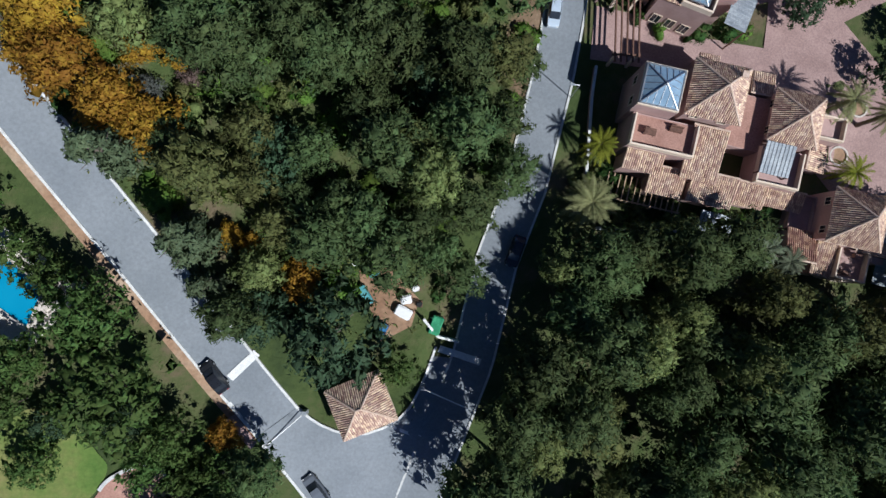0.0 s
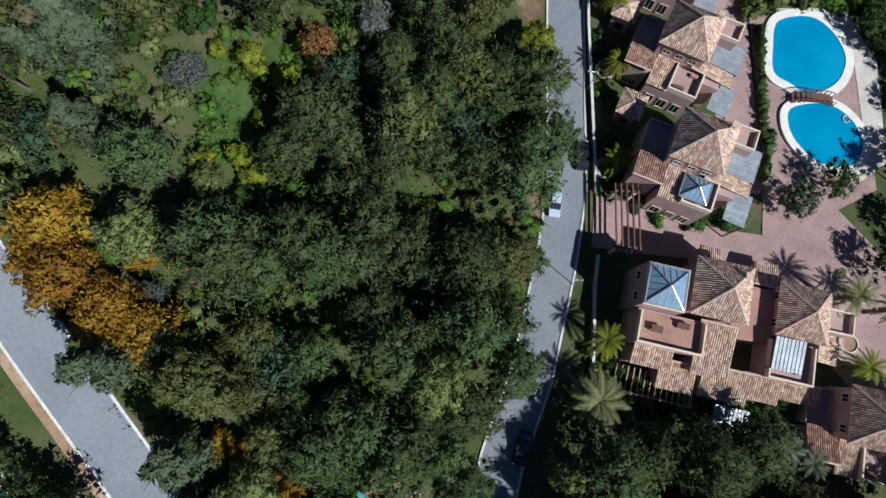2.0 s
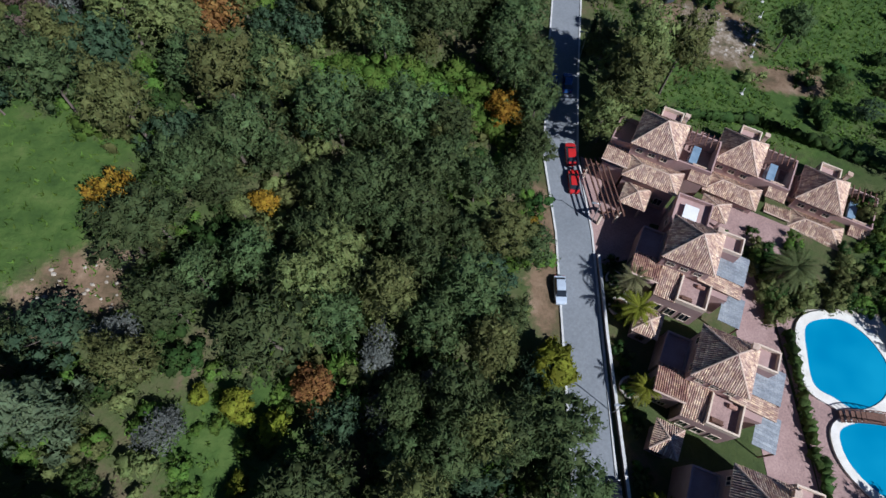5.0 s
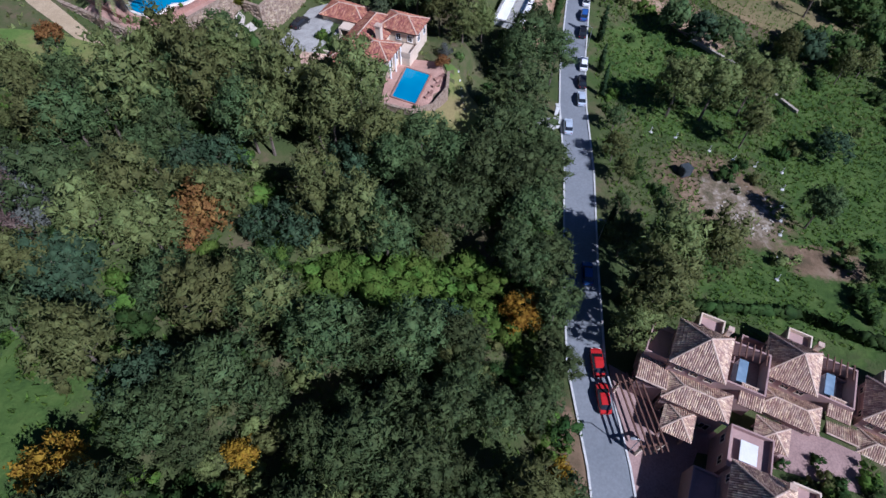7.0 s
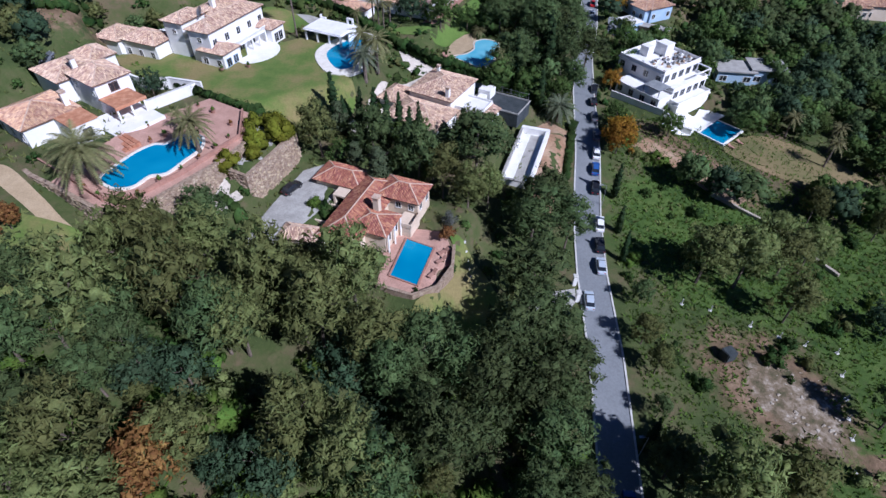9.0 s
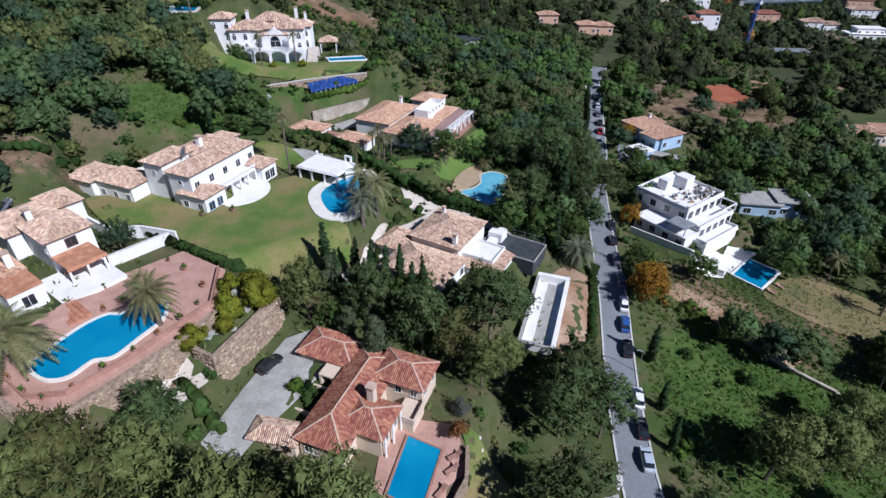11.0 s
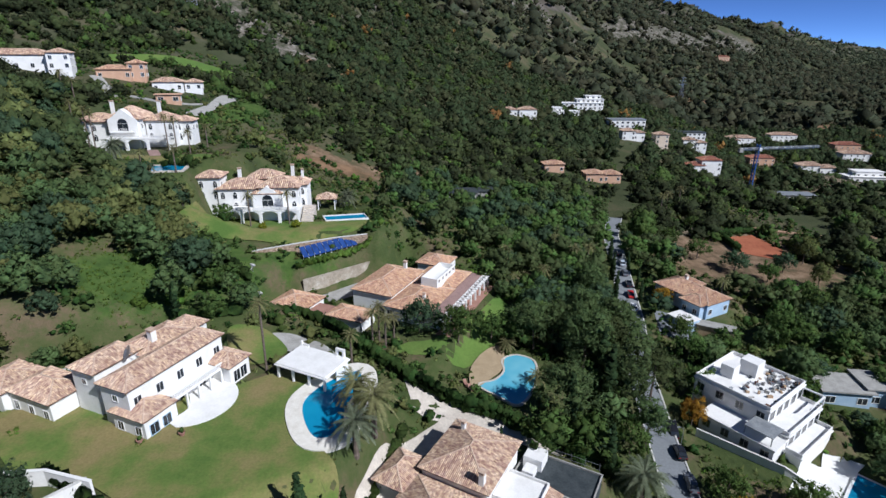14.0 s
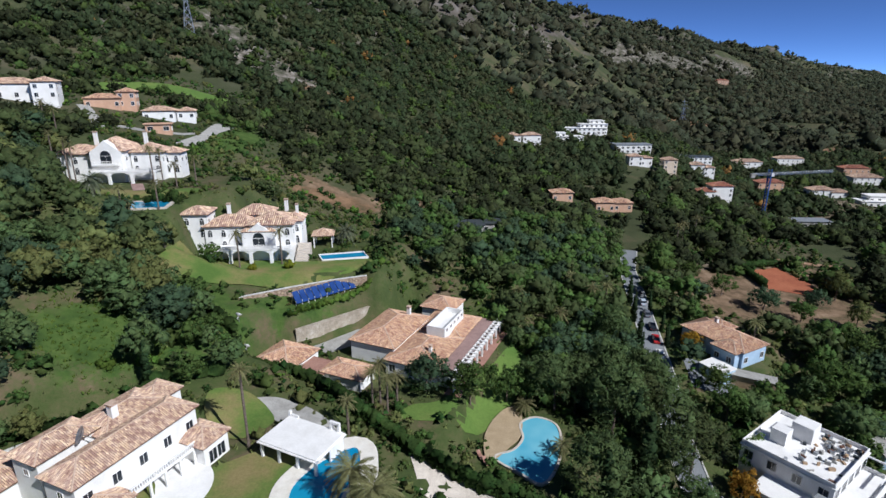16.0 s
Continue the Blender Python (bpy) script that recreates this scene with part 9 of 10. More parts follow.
for x, y, s, k in ((28.8, 31.4, 0.75, BUSH), (34.1, 31.4, 0.9, SCRUB), (38.2, 31.0, 0.85, SCRUB), (40.6, 31.0, 0.7, BUSH), (26.1, 33.2, 0.65, SCRUB), (23.6, 35.2, 0.95, SCRUB), (47.4, 33.6, 0.75, BLUE), (53.4, 36.5, 0.75, BROAD), (46.9, 66.3, 0.8, SCRUB), (62.9, 60.2, 0.7, BROAD), (58.5, 25, 0.8, BLUE),
                   (40.5, 76.5, 0.5, SCRUB), (36.5, 80.2, 0.5, SCRUB), (45.5, 77, 0.55, SCRUB), (42.3, 73.2, 0.7, SCRUB), (30.5, 82.6, 0.45, BROAD), (-60.7, 178.4, 0.85, BLUE), (-66.5, 138.5, 0.8, RUST), (-2.6, 145.2, 0.5, RUST), (-7.5, 133.8, 0.35, SCRUB), (-1.8, 139.6, 0.4, SCRUB), (-2.2, 149.5, 0.6, GREY),
                   (-36.5, 161.3, 1.1, YELLOW), (-33.6, 165.4, 1.25, YELLOW), (-34.9, 168.0, 1.0, YELLOW), (-37.7, 166.6, 0.8, YELLOW), (-36.2, 158.4, 0.62, YELLOW), (-39.6, 155.4, 1.0, YELLOW), (-47, 163, 0.5, OLIVESCRUB), (-23.5, 151.5, 0.9, SCRUB), (-20.8, 153.0, 0.8, SCRUB), (-25.6, 152.6, 0.8, BUSH),
                   (-11.4, 231, 1.1, BLUE), (2, 238, 0.8, SCRUB), (-3.0, 227.5, 1.2, BROAD), (4.5, 231.6, 1.0, BROAD), (-64, 265, 1.0, SCRUB), (-83.5, 282.5, 1.7, SCRUB), (-78.4, 281.5, 1.5, SCRUB), (-66, 270, 0.9, BROAD), (-55, 267.5, 0.5, YELLOW), (-46, 269, 0.6, YELLOW), (-50.5, 190.0, 0.5, BUSH), (-70, 192, 0.5, BUSH),
                   (84, 300, 1.0, BROAD), (92, 290, 1.1, BLUE), (100, 284, 0.9, BROAD), (110, 292, 1.0, BLUE), (122, 300, 0.9, PINE_OLIVE), (80, 314, 0.8, BROAD), (97, 332, 0.8, BROAD), (114, 280, 0.8, PINE_OLIVE), (-80, 226, 0.7, OLIVESCRUB), (-66, 223, 0.8, BUSH), (-74, 219, 0.9, SCRUB), (-61, 226, 0.8, BUSH)):
    k.put(x, y, s)
for x, y, s in ((-24.8, 178.0, 1.2), (-20.1, 178.6, 1.1), (-17.0, 175.4, 1.2), (-14.4, 174.0, 1.25), (-12.0, 176.4, 1.15), (-10.0, 172.6, 1.1), (-22.6, 174.2, 1.0), (-7.6, 173.4, 1.1), (-18.6, 171.0, 1.05), (15.6, 203.4, 1.45), (24.3, 211.9, 1.7), (25.2, 219.4, 1.65), (1.1, 174.6, 0.9), (7.6, 173.8, 0.85), (-26.5, 172.5, 0.9), (-20.6, 178.6, 0.85), (48.5, 286, 1.0), (46.0, 276, 0.95), (43.2, 264.0, 0.9), (39.6, 254.0, 0.9), (53.2, 282, 0.7), (51.6, 270, 0.7), (50.0, 262.6, 0.7), (33.6, 232, 1.2), (27, 100.5, 1.0), (24.4, 113, 0.9), (30.5, 150, 0.8), (31.5, 158, 0.75), (33, 168, 0.9), (20.8, 197.0, 1.1), (-58.6, 221.4, 0.9), (2.5, 196.8, 0.6)):
    CYPRESS.put(x, y, s)

# ---- palms ----
DATE = "tall date palm with a broad feathery crown"
FAN = "slender fan palm with a small round crown"
palm(19.6, 14.9, 5.0, 2.6, "leafy palm with yellow-green fronds beside the lane", L_YELLOW, 34)
palm(18.6, 7.6, 4.6, 3.8, DATE, L_PALM, 52)
palm(46.7, 68.6, 6.0, 3.5, "stout date palm with a wide green crown", L_PALM_GREEN, 56, r=0.4)
for x, y, h_, s, m in ((51.0, 20.3, 6.0, 2.8, L_PALM), (41.1, 1.8, 4.6, 2.8, L_PALM_GREY), (44.2, 0.2, 4.6, 2.4, L_PALM_GREY), (52.5, 11.6, 4.6, 2.6, L_YELLOW), (24.0, 66.7, 5.0, 2.6, L_PALM), (24.1, 62.7, 4.6, 3.0, L_YELLOW), (23.6, 52.5, 4.0, 2.2, L_YELLOW), (23.0, 38.6, 3.6, 2.4, L_YELLOW), (56.5, 18.8, 6.4, 2.6, L_PALM)):
    palm(x, y, h_, s, "garden palm beside the pink houses", m, 36)
palm(-58.4, 148.6, 7.2, 5.4, DATE, L_PALM, 64, 17.7, 0.42)
palm(-45.0, 157.6, 6.4, 3.9, DATE, L_PALM, 60, 17.7, 0.38)
palm(-50.6, 165.0, 3.4, 1.8, "young palm on the tiled terrace", L_PALM, 30, 17.7, 0.2)
palm(-17.4, 193.4, 7.6, 4.0, DATE, L_PALM, 50, 15.2, 0.4)
palm(-19.6, 189.0, 6.4, 3.6, DATE, L_PALM_GREY, 44, 15.2, 0.4)
palm(-20.5, 197.0, 6.8, 3.8, DATE, L_PALM, 44, 15.8, 0.4)
palm(25.0, 193.6, 4.6, 4.4, "stout date palm with grey-green fronds beside the lane", L_PALM_GREY, 62, None, 0.45)
palm(-38.0, 209.2, 13.2, 2.0, FAN, L_PALM, 34, 17.0, 0.2)
palm(-24.0, 215.8, 6.6, 2.0, FAN, L_PALM, 34, None, 0.22)
for x, y, h_ in ((-21.0, 225.0, 7.6), (-18.2, 224.0, 7.0), (-19.8, 227.0, 8.4), (-16.6, 226.0, 6.4)):
    palm(x, y, h_, 2.0, FAN, L_PALM, 34, None, 0.2)
for x, y, h_ in ((-58.7, 269.4, 9.4), (-48.8, 272.3, 9.4), (-122, 302, 12.0), (-119, 303, 12.4), (-116.6, 302, 12.0), (-92.5, 300, 11.0), (-90.6, 301.6, 10.4), (-130, 318, 10), (-136, 322, 10), (-84, 296, 7), (-80, 300, 8), (-86, 270, 6), (-82, 266, 7), (-78, 272, 7), (-74, 264, 6)):
    palm(x, y, h_, 2.2, FAN, L_PALM, 30, None, 0.2)
palm(-35.1, 291, 4.2, 4.0, DATE, L_PALM_GREY, 54, None, 0.4)
palm(-98, 279.5, 4.0, 4.0, DATE, L_PALM_GREY, 54, None, 0.4)
for x, y, h_ in ((76, 268, 5.0), (84.4, 277.0, 5.0), (96.1, 356, 8.0), (104.2, 362, 8.6), (92, 352, 7.6), (40, 282, 7), (34, 276, 8), (30, 284, 7), (22, 262, 6), (12, 268, 7), (84, 196, 6), (92, 190, 7), (88, 184, 7), (12, 216.5, 2.0), (7.6, 228.6, 2.4)):
    palm(x, y, h_, 2.6, "garden palm among trees on the slope", L_PALM, 34, None, 0.22)

# ---- pool furniture, bridge, planters ----
br = thing("footbridge", 53.2, 49.5, -2.6, -5, "small arched wooden footbridge between the two pools", "bridge")
bm = bmesh.new()
for k in range(10):
    x = -2.7 + 0.6 * k
    zz = 0.75 * (1 - (x / 3) ** 2)
    part("plank", boxes((x - 0.27, x + 0.27, -0.75, 0.75, zz, zz + 0.08)), M_WOOD, br)
for sy in (-0.75, 0.75):
    rail = bmesh.new()
    top = [(-2.9 + 0.725 * k, 0.95 + 0.75 * (1 - ((-2.9 + 0.725 * k) / 3) ** 2)) for k in range(9)]
    rings = [[rail.verts.new((x, sy + a, z + b)) for a, b in ((-0.05, -0.04), (0.05, -0.04), (0.05, 0.04), (-0.05, 0.04))] for x, z in top]
    for r0, r1 in zip(rings, rings[1:]):
        for k in range(4):
            rail.faces.new((r0[k], r0[(k + 1) % 4], r1[(k + 1) % 4], r1[k]))
    rail.faces.new(rings[0]), rail.faces.new(rings[-1][::-1])
    part("handrail", rail, M_WOOD, br)
    for x, z in top:
        part("post", beam(bmesh.new(), (x, sy, z - 0.95), (x, sy, z - 0.03), 0.07), M_WOOD, br)


def ring_planter(x, y, r, label="round pale stone planter with earth"):
    p = thing("planter", x, y, level(x, y), 0, label, "planter")
    bm = bmesh.new()
    rings = []
    for rr, z in ((r, -0.3), (r, 0.5), (r * 0.82, 0.5), (r * 0.8, 0.3)):
        rings.append([bm.verts.new((rr * math.cos(0.2618 * i), rr * math.sin(0.2618 * i), z)) for i in range(24)])
    for a, b in zip(rings, rings[1:]):
        for i in range(24):
            bm.faces.new((a[i], a[(i + 1) % 24], b[(i + 1) % 24], b[i]))
    part("rim", bm, M_STONEPAVE, p)
    bm = bmesh.new()
    bmesh.ops.create_circle(bm, cap_ends=True, segments=24, radius=r * 0.81, matrix=pose(0, 0, 0.34))
    part("soil", bm, M_DIRT, p)
    return p


for x, y, r in ((22.9, 68.6, 1.2), (22.9, 64.4, 1.4), (22.9, 53.2, 1.5), (22.2, 38.4, 1.6), (57.9, 46.6, 0.55), (66.0, 63.0, 2.0), (53.5, 14.5, 1.3), (56.6, 21.0, 1.2)):
    ring_planter(x, y, r)


def lounger(x, y, z, turn, label="wooden sun lounger on the pool terrace"):
    s = thing("sun_lounger", x, y, z, turn, label, "sun lounger", "loungers by the pool")
    part("seat", boxes((-0.33, 0.33, -0.95, 0.4, 0.3, 0.36), bevel=0.01), M_TERRA, s)
    bm = boxes((-0.33, 0.33, 0, 0.75, 0, 0.06), bevel=0.01)
    bmesh.ops.transform(bm, matrix=pose(0, 0.4, 0.31, 35), verts=bm.verts[:])
    part("backrest", bm, M_TERRA, s)
    for sx in (-0.28, 0.28):
        for sy in (-0.8, 0.3):
            part("leg", boxes((sx - 0.03, sx + 0.03, sy - 0.03, sy + 0.03, 0, 0.3)), M_WOOD, s)
    return s


for x, y, t in ((-3.2, 142.2, -60), (-3.6, 140.2, -55), (-5.0, 137.2, -40)):
    lounger(x, y, 8.38, t)
for x, y, t in ((-2.0, 216.0, 20), (-1.2, 214.4, 20), (68, 190.6, 30), (71, 192.4, 30)):
    lounger(x, y, level(x, y) + 0.15, t, "pale sun lounger beside the pool")

# stepping stones across the curving lawn
for k in range(16):
    a = k / 15
    x, y = 0.4 + 1.4 * math.sin(a * 2.6) - 6.5 * max(0, a - 0.45), 146 - 17.5 * a
    bm = bmesh.new()
    bmesh.ops.create_circle(bm, cap_ends=True, segments=9, radius=0.32)
    r_ = bmesh.ops.extrude_face_region(bm, geom=bm.faces[:])
    bmesh.ops.translate(bm, verts=[v for v in r_["geom"] if isinstance(v, bmesh.types.BMVert)], vec=(0, 0, 0.12))
    so = part("stepping_stone", bm, M_KERB, None, "pale round stepping stone set in the lawn")
    tagged(so, category="stepping stone", group="stepping stones")
    so.matrix_basis = pose(x, y, level(x, y) + 0.06, 0, 0, k * 40)

# ---- solar panels below the mansion ----
for k in range(10):
    u = k / 9
    x, y = -41.0 + 11.0 * u, 254.6 + 9.2 * u
    s = thing("solar_panel", x, y, 21.5, 40.5, "blue solar panel on a white frame below the garden", "solar panel", "row of solar panels")
    bm = boxes((-0.72, 0.72, -1.6, 1.6, -0.04, 0.04))
    bmesh.ops.transform(bm, matrix=pose(0, 0, 1.1, 42), verts=bm.verts[:])
    part("panel", bm, M_SOLAR, s)
    part("frame", boxes((-0.76, -0.70, -0.9, -0.8, -0.8, 0.5), (0.70, 0.76, -0.9, -0.8, -0.8, 0.5), (-0.76, -0.70, 0.7, 0.8, -0.8, 1.8), (0.70, 0.76, 0.7, 0.8, -0.8, 1.8)), M_WHITE, s)

# ---- storage yard near the junction ----
yard = [(-8.6, -1.4, 1.4, 0.5, 1.1, 30, M_TEALTARP, "teal tarpaulin over stacked goods"), (-9.8, -4.0, 1.0, 2.6, 0.9, 30, M_TEALTARP, "long teal tarpaulin at the yard's edge"), (-5.0, -6.2, 2.2, 1.4, 0.8, -28, M_WHITE, "white covered pallet in the yard"), (-4.6, -4.6, 1.3, 1.1, 1.0, 10, M_WHITE, "white sacks heaped in the yard"), (-3.4, -3.2, 0.9, 0.7, 0.9, 20, M_WHITE, "white plastic crate in the yard"), (-3.0, -5.2, 0.7, 0.7, 0.8, 0, M_BLACK, "black barrel lid in the yard"), (-7.8, -8.6, 2.2, 1.1, 0.8, 60, M_BLUETARP, "blue tarpaulin over a skip"), (-0.9, -7.9, 1.5, 2.4, 1.4, -18, M_GREENBIN, "green waste container behind a low wall"), (-11.2, 0.2, 0.8, 1.2, 0.7, 15, M_WHITE, "white sacks under the trees"), (-5.6, -3.6, 0.5, 0.5, 0.6, 15, M_TILE_RED, "red plastic can in the yard"), (43.0, 129.6, 2.0, 1.8, 2.0, 20, M_TARP, "dark water tank hut on the clearing")]
for x, y, w, d, h_, t, m, lb in yard:
    o = thing(lb.split(" ")[1] if lb.split(" ")[1] in ("tarpaulin", "barrel") else "yard_goods", x, y, level(x, y) + 0.1, t, lb, "stored goods")
    b_ = boxes((-w / 2, w / 2, -d / 2, d / 2, -0.1, h_), bevel=0.14)
    bmesh.ops.subdivide_edges(b_, edges=b_.edges[:], cuts=1)
    for v in b_.verts:
        v.co += Vector(noise.noise_vector(v.co * 1.7 + Vector((x, y, 0)))) * 0.08
    part("cover", b_, m, o)
    part("base", boxes((-w / 2 - 0.06, w / 2 + 0.06, -d / 2 - 0.06, d / 2 + 0.06, -0.1, 0.06)), M_WOOD, o)

# ---- fence posts of the rough field, road rail ----
for x, y in ((39.2, 140.6), (44.2, 139.7), (50.3, 136.6), (54.6, 134.6), (58.5, 133.1), (63.5, 131.7), (61.8, 127.2), (60.0, 122.9), (58.4, 119.4), (57.0, 116.1), (54.5, 111.0), (52.2, 106.1)):
    f = thing("fence_post", x, y, level(x, y), random.uniform(0, 90), "pale leaning fence post in rough grass", "fence post", "field fence posts")
    part("post", beam(bmesh.new(), (0, 0, -0.3), (random.uniform(-0.12, 0.12), random.uniform(-0.12, 0.12), 1.3), 0.16, 0.16, 6), M_KERB, f)
    part("foot", boxes((-0.3, 0.3, -0.3, 0.3, -0.3, 0.15), bevel=0.03), M_KERB, f)

# ---- street lamps along the lane ----
for y in (22.0, 50.0, 78.0, 112.0, 165.0, 206.0):
    x = float(road_x(y)) + 3.0
    s = thing("street_lamp", x, y, level(x, y), 90, "grey street lamp with a short arm beside the lane", "street lamp", "street lamps")
    part("post", beam(bmesh.new(), (0, 0, -0.3), (0, 0, 5.2), 0.12, 0.12, 8), M_METAL, s)
    part("arm", beam(bmesh.new(), (0, 0, 5.1), (0, 0.9, 5.4), 0.07, 0.07, 6), M_METAL, s)
    part("lamp_head", boxes((-0.16, 0.16, 0.7, 1.3, 5.35, 5.5), bevel=0.03), M_METALROOF, s)

# gate piers of the red-roofed villa's lane entrance
for x, y in ((20.2, 143.6), (20.0, 139.8)):
    g = thing("gate_pier", x, y, level(x, y), 0, "white gate pier with a pale cap", "gate pier", "gate piers")
    part("pier", boxes((-0.35, 0.35, -0.35, 0.35, -0.5, 2.2), bevel=0.02), M_WHITE, g)
    part("cap", boxes((-0.45, 0.45, -0.45, 0.45, 2.2, 2.4), bevel=0.04), M_KERB, g)

# ---- carport and garage between lane and blue villa ----
g = thing("garage", 57.6, 251.5, level(57.6, 251.5), -63, "pale blue garage with a flat roof beside the lane", "garage")
part("wall", boxes((-3, 3, -2.4, 2.4, -2, 2.7)), M_BLUEWALL, g)
part("roof", boxes((-3.2, 3.2, -2.6, 2.6, 2.7, 2.9)), M_WHITE, g)
g = thing("shed", 64.5, 248, level(64.5, 248), -30, "long shed with a pale sheet roof", "shed")
part("wall", boxes((-4.4, 4.4, -1.5, 1.5, -2, 2.4)), M_LIGHTWOOD, g)
part("roof", boxes((-4.7, 4.7, -1.8, 1.8, 2.4, 2.56)), M_CONC, g)
drape("forecourt", [(49.4, 246), (52.4, 258.6), (57.4, 255), (61, 249), (56, 244)], M_ASPHALT, 0.14, 2.0, "grey paved forecourt beside the lane", "driveway")

# thatched kiosk
k_ = thing("thatched_kiosk", 43, 299.5, level(43, 299.5), 0, "round kiosk under a dark thatched cone", "kiosk")
bm = bmesh.new()
bmesh.ops.create_cone(bm, cap_ends=True, segments=16, radius1=3.4, radius2=0.2, depth=2.0, matrix=pose(0, 0, 3.6))
part("thatch", bm, M_TARP, k_)
for i in range(6):
    part("post", beam(bmesh.new(), (2.6 * math.cos(i * 1.047), 2.6 * math.sin(i * 1.047), -0.6), (2.6 * math.cos(i * 1.047), 2.6 * math.sin(i * 1.047), 2.7), 0.2), M_WHITE, k_)


# ---- crane and pylons ----
def lattice(bm, p, q, w, bays, chord=0.18, brace=0.1):
    """A square lattice mast from p to q."""
    p, q = Vector(p), Vector(q)
    d = (q - p).normalized()
    sx = d.orthogonal().normalized() * w / 2
    sy = d.cross(sx).normalized() * w / 2
    cs = (sx + sy, sx - sy, -sx - sy, -sx + sy)
    for i in range(4):
        beam(bm, p + cs[i], q + cs[i], chord)
        for k in range(bays):
            a, b = p.lerp(q, k / bays), p.lerp(q, (k + 1) / bays)
            beam(bm, a + cs[i], b + cs[(i + 1) % 4], brace)
    return bm


cz = level(207, 478)
cr = thing("tower_crane", 207, 478, cz, 0, "tall tower crane with a blue mast and pale jib", "crane")
part("mast", lattice(bmesh.new(), (0, 0, -1), (0, 0, 34), 1.7, 18, 0.34, 0.2), M_CRANE, cr)
part("jib", lattice(bmesh.new(), (0, 0, 31), (48, 10, 31), 1.2, 24, 0.3, 0.18), M_METAL, cr)
part("counter_jib", lattice(bmesh.new(), (0, 0, 31), (-13, -2.7, 31), 1.2, 7, 0.3, 0.18), M_METAL, cr)
part("counterweight", boxes((-14, -11.4, -3.6, -1.4, 29, 31.6), bevel=0.05), M_CONC, cr)
part("cab", boxes((0.9, 2.6, -0.8, 0.9, 29.4, 31.4), bevel=0.05), M_WHITE, cr)


def pylon(x, y, h_, label):
    p = thing("pylon", x, y, level(x, y), 20, label, "pylon")
    bm = bmesh.new()
    w = h_ * 0.1
    for sx in (-1, 1):
        for sy in (-1, 1):
            beam(bm, (sx * w, sy * w, -1), (sx * w * 0.25, sy * w * 0.25, h_ * 0.65), h_ * 0.012)
            beam(bm, (sx * w * 0.25, sy * w * 0.25, h_ * 0.65), (0, 0, h_), h_ * 0.01)
            for k in range(5):
                t0, t1 = k / 5, (k + 1) / 5
                a, b = w * (1 - 0.75 * t0), w * (1 - 0.75 * t1)
                beam(bm, (sx * a, sy * a, h_ * 0.65 * t0), (-sx * b, sy * b, h_ * 0.65 * t1), h_ * 0.006)
    part("tower", bm, M_METAL, p)
    bm = bmesh.new()
    for z, L in ((0.66, 0.2), (0.78, 0.16), (0.9, 0.12)):
        beam(bm, (-L * h_, 0, z * h_), (L * h_, 0, z * h_), h_ * 0.012)
    part("cross_arm", bm, M_METAL, p)
    return p


pylon(400, 1030, 42, "grey lattice power pylon on the hillside")
pylon(-165, 515, 32, "grey lattice power pylon on the wooded slope")
strip("lane", dense([(-101, 366), (-108, 358), (-120, 352), (-128, 350)], 3.0), 1.6, M_CONC, 0.3, 0.6, "pale lane winding up the slope", "road")
strip("lane", dense([(-150, 366), (-138, 352), (-132, 344)], 3.0), 2.0, M_CONC, 0.3, 0.6, "grey drive up to the far villa", "road")
strip("track", dense([(98, 352), (112, 348), (128, 338), (150, 330), (172, 330)], 3.0), 1.4, M_DIRT, 0.3, 0.6, "pale earth track through the field", "road")


# ---- barriers at the junction ----
def barrier(x, y, z, qx, qy, label):
    b = thing("road_barrier", x, y, z, 0, label, "barrier", "road barriers")
    part("post", boxes((-0.28, 0.28, -0.28, 0.28, -0.4, 1.15), bevel=0.04), M_METALROOF, b)
    part("boom", beam(bmesh.new(), (0, 0, 1.0), (qx - x, qy - y, 1.05), 0.14, 0.14, 8), M_WHITE, b, "white painted boom across the road")
    part("fork", boxes((qx - x - 0.1, qx - x + 0.1, qy - y - 0.1, qy - y + 0.1, -0.6, 0.95), bevel=0.02), M_METAL, b)


barrier(-17.2, -18.6, level(-17.2, -18.6), -22.2, -22.9, "road barrier with a white boom beside the guardhouse")
barrier(-2.6, -16.0, level(-2.6, -16.0), 3.1, -18.5, "road barrier with a white boom across the lane")

# bushes along the garden wall of the pink houses
for k in range(34):
    y = 36 + k * 1.07
    if 44 < y < 47 or 59.5 < y < 62.5:
        continue
    (SCRUB, BUSH, OLIVESCRUB)[k % 3].put(22.6 + 0.7 * math.sin(k * 2.3), y, 0.42 + 0.16 * ((k * 7) % 4) / 3)
for k in range(26):
    x, y = 22 + (k % 13) * 1.75, 6.4 - (k // 13) * 1.9 + math.sin(k * 1.7) * 0.5
    (SCRUB, OLIVESCRUB, BUSH, SCRUB)[k % 4].put(x, y, 0.5 + 0.12 * (k % 3))


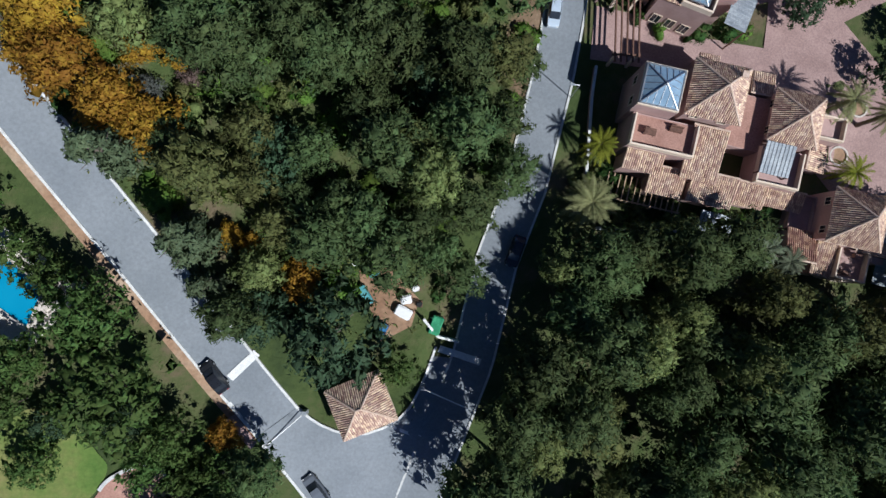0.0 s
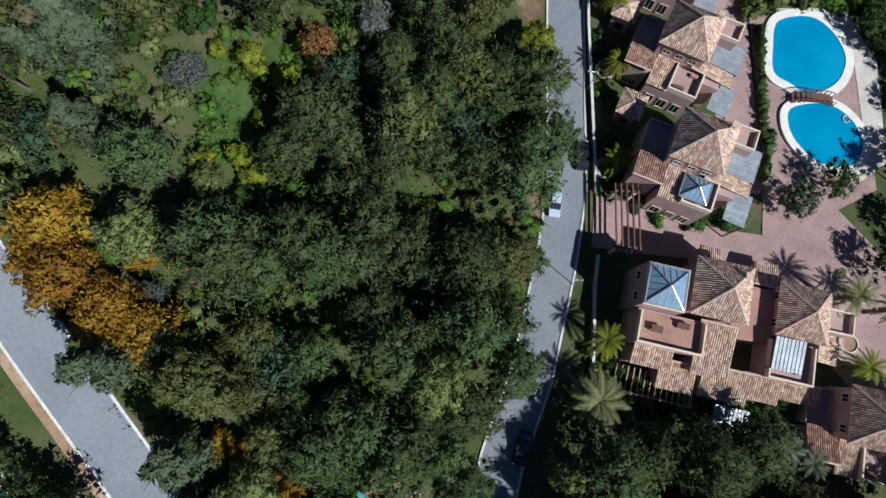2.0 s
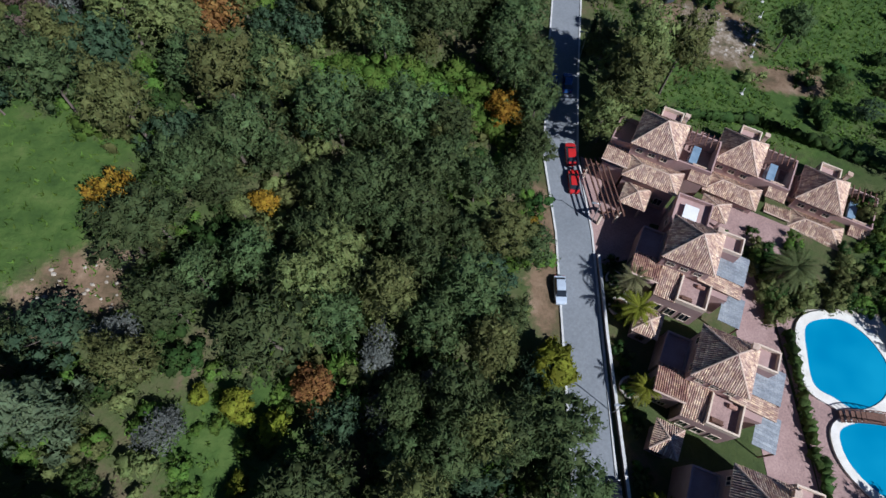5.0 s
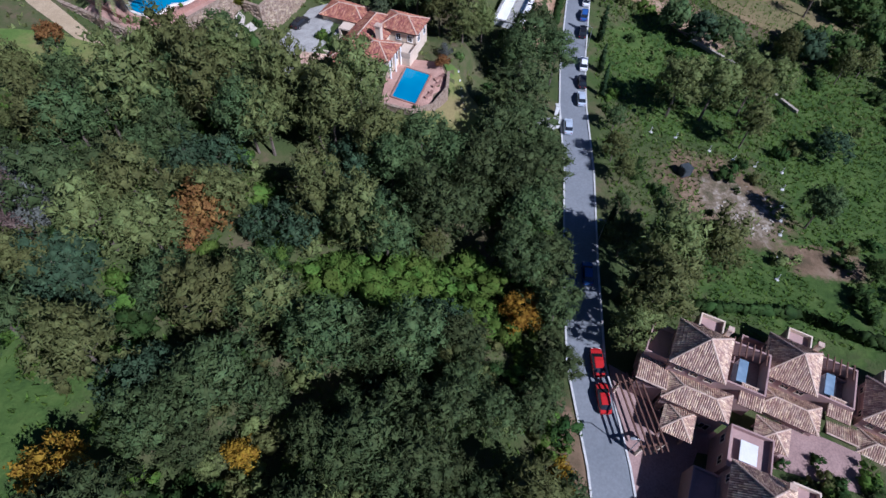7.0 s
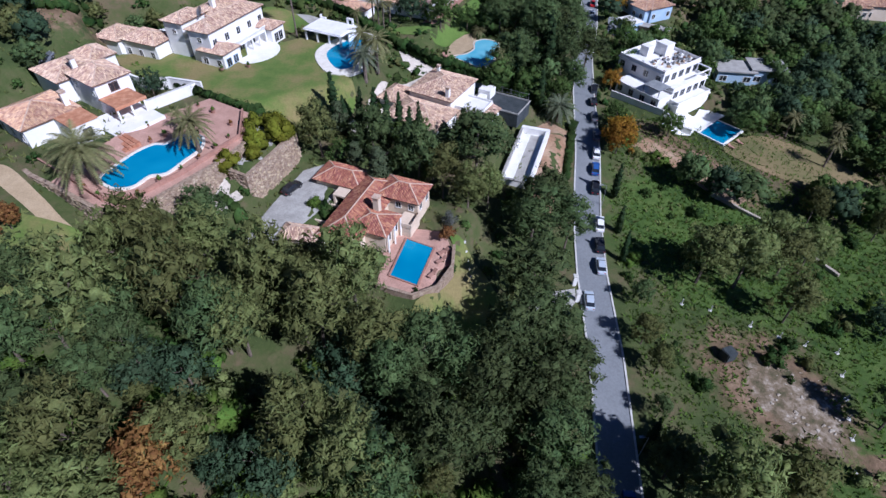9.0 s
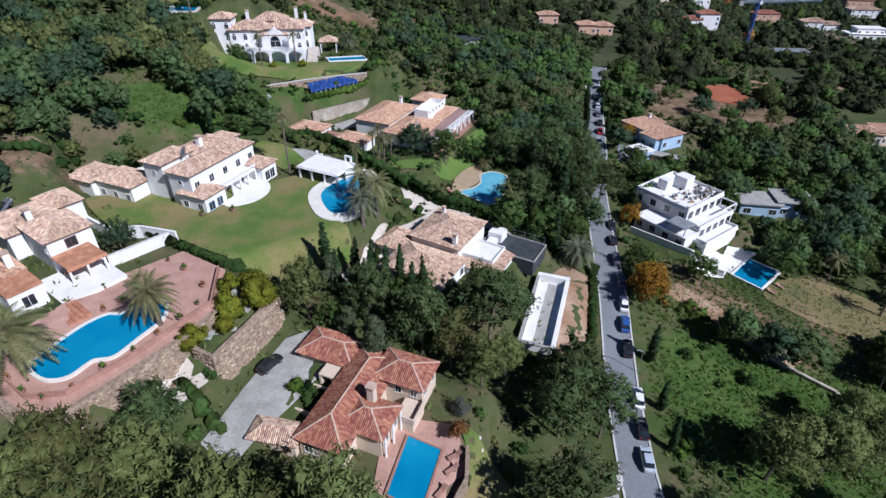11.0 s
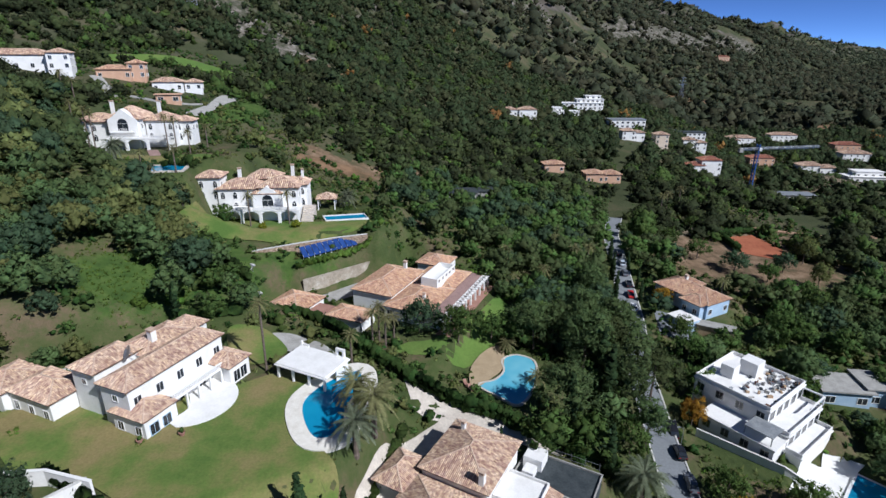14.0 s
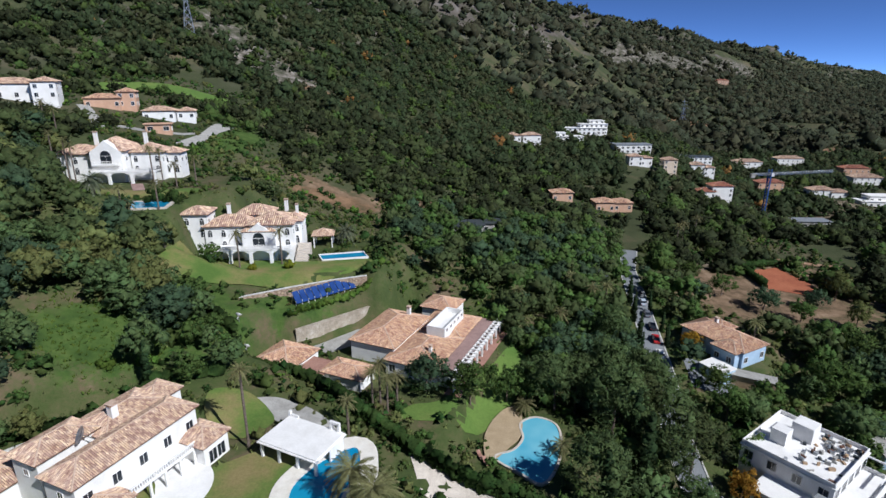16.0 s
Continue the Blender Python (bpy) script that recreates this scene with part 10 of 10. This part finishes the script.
# ---- the tiled terrace: stairs, flowerpots, garden dish ----
st = thing("terrace_stairs", -58.6, 159.4, 17.6, -38, "broad terracotta steps down to the pool terrace", "stairs")
for k in range(6):
    part("step", boxes((-2.4, 2.4, -2.6 + 0.75 * k, -1.85 + 0.75 * k, 0, 0.18 + 0.17 * k), bevel=0.02), M_TILE_RED, st)


def flowerpot(x, y, z, r, material, label):
    p = thing("flowerpot", x, y, z, 0, label, "flowerpot", "flowerpots on the terrace")
    bm = bmesh.new()
    rings = [[bm.verts.new((q * math.cos(0.5236 * i), q * math.sin(0.5236 * i), zz)) for i in range(12)] for q, zz in ((r * 0.6, 0), (r, r * 1.2), (r * 0.88, r * 1.2), (r * 0.8, r))]
    for a, b in zip(rings, rings[1:]):
        for i in range(12):
            bm.faces.new((a[i], a[(i + 1) % 12], b[(i + 1) % 12], b[i]))
    bm.faces.new(rings[-1]), bm.faces.new(rings[0][::-1])
    part("pot", bm, M_TERRA, p)
    part_ob = new("plant", crown_mesh("plant", [(R.uniform(-0.1, 0.1), R.uniform(-0.1, 0.1), r * 1.3 + 0.18 * k, r * 0.8) for k in range(3)], 120, 0.22, material, R, 0.7))
    part_ob.parent = p
    return p


for k, (x, y) in enumerate(((-62.6, 150.6), (-59.6, 147.2), (-56.4, 145.0), (-53.4, 144.0), (-50.6, 145.6), (-48.4, 148.8), (-46.2, 152.2), (-44.2, 155.4), (-42.4, 158.6), (-41.2, 162.0), (-42.0, 166.4), (-46.6, 171.0), (-50.2, 173.4), (-54.4, 160.6), (-52.6, 162.6), (-57.0, 166.0))):
    flowerpot(x, y, 17.8, 0.34 + 0.08 * (k % 3), (L_BROAD, L_RUST, L_BRIGHT)[k % 3], "terracotta flowerpot with a small leafy plant on the terrace")
for x, y in ((-50.5, 190.0), (-45.2, 191.6), (-24.0, 213.0)):
    flowerpot(x, y, level(x, y) + 0.5, 0.5, L_BROAD, "large terracotta pot with a round shrub on the lawn")
ring_planter(-41.6, 150.6, 1.0, "round pale garden basin with brown soil on the patio")
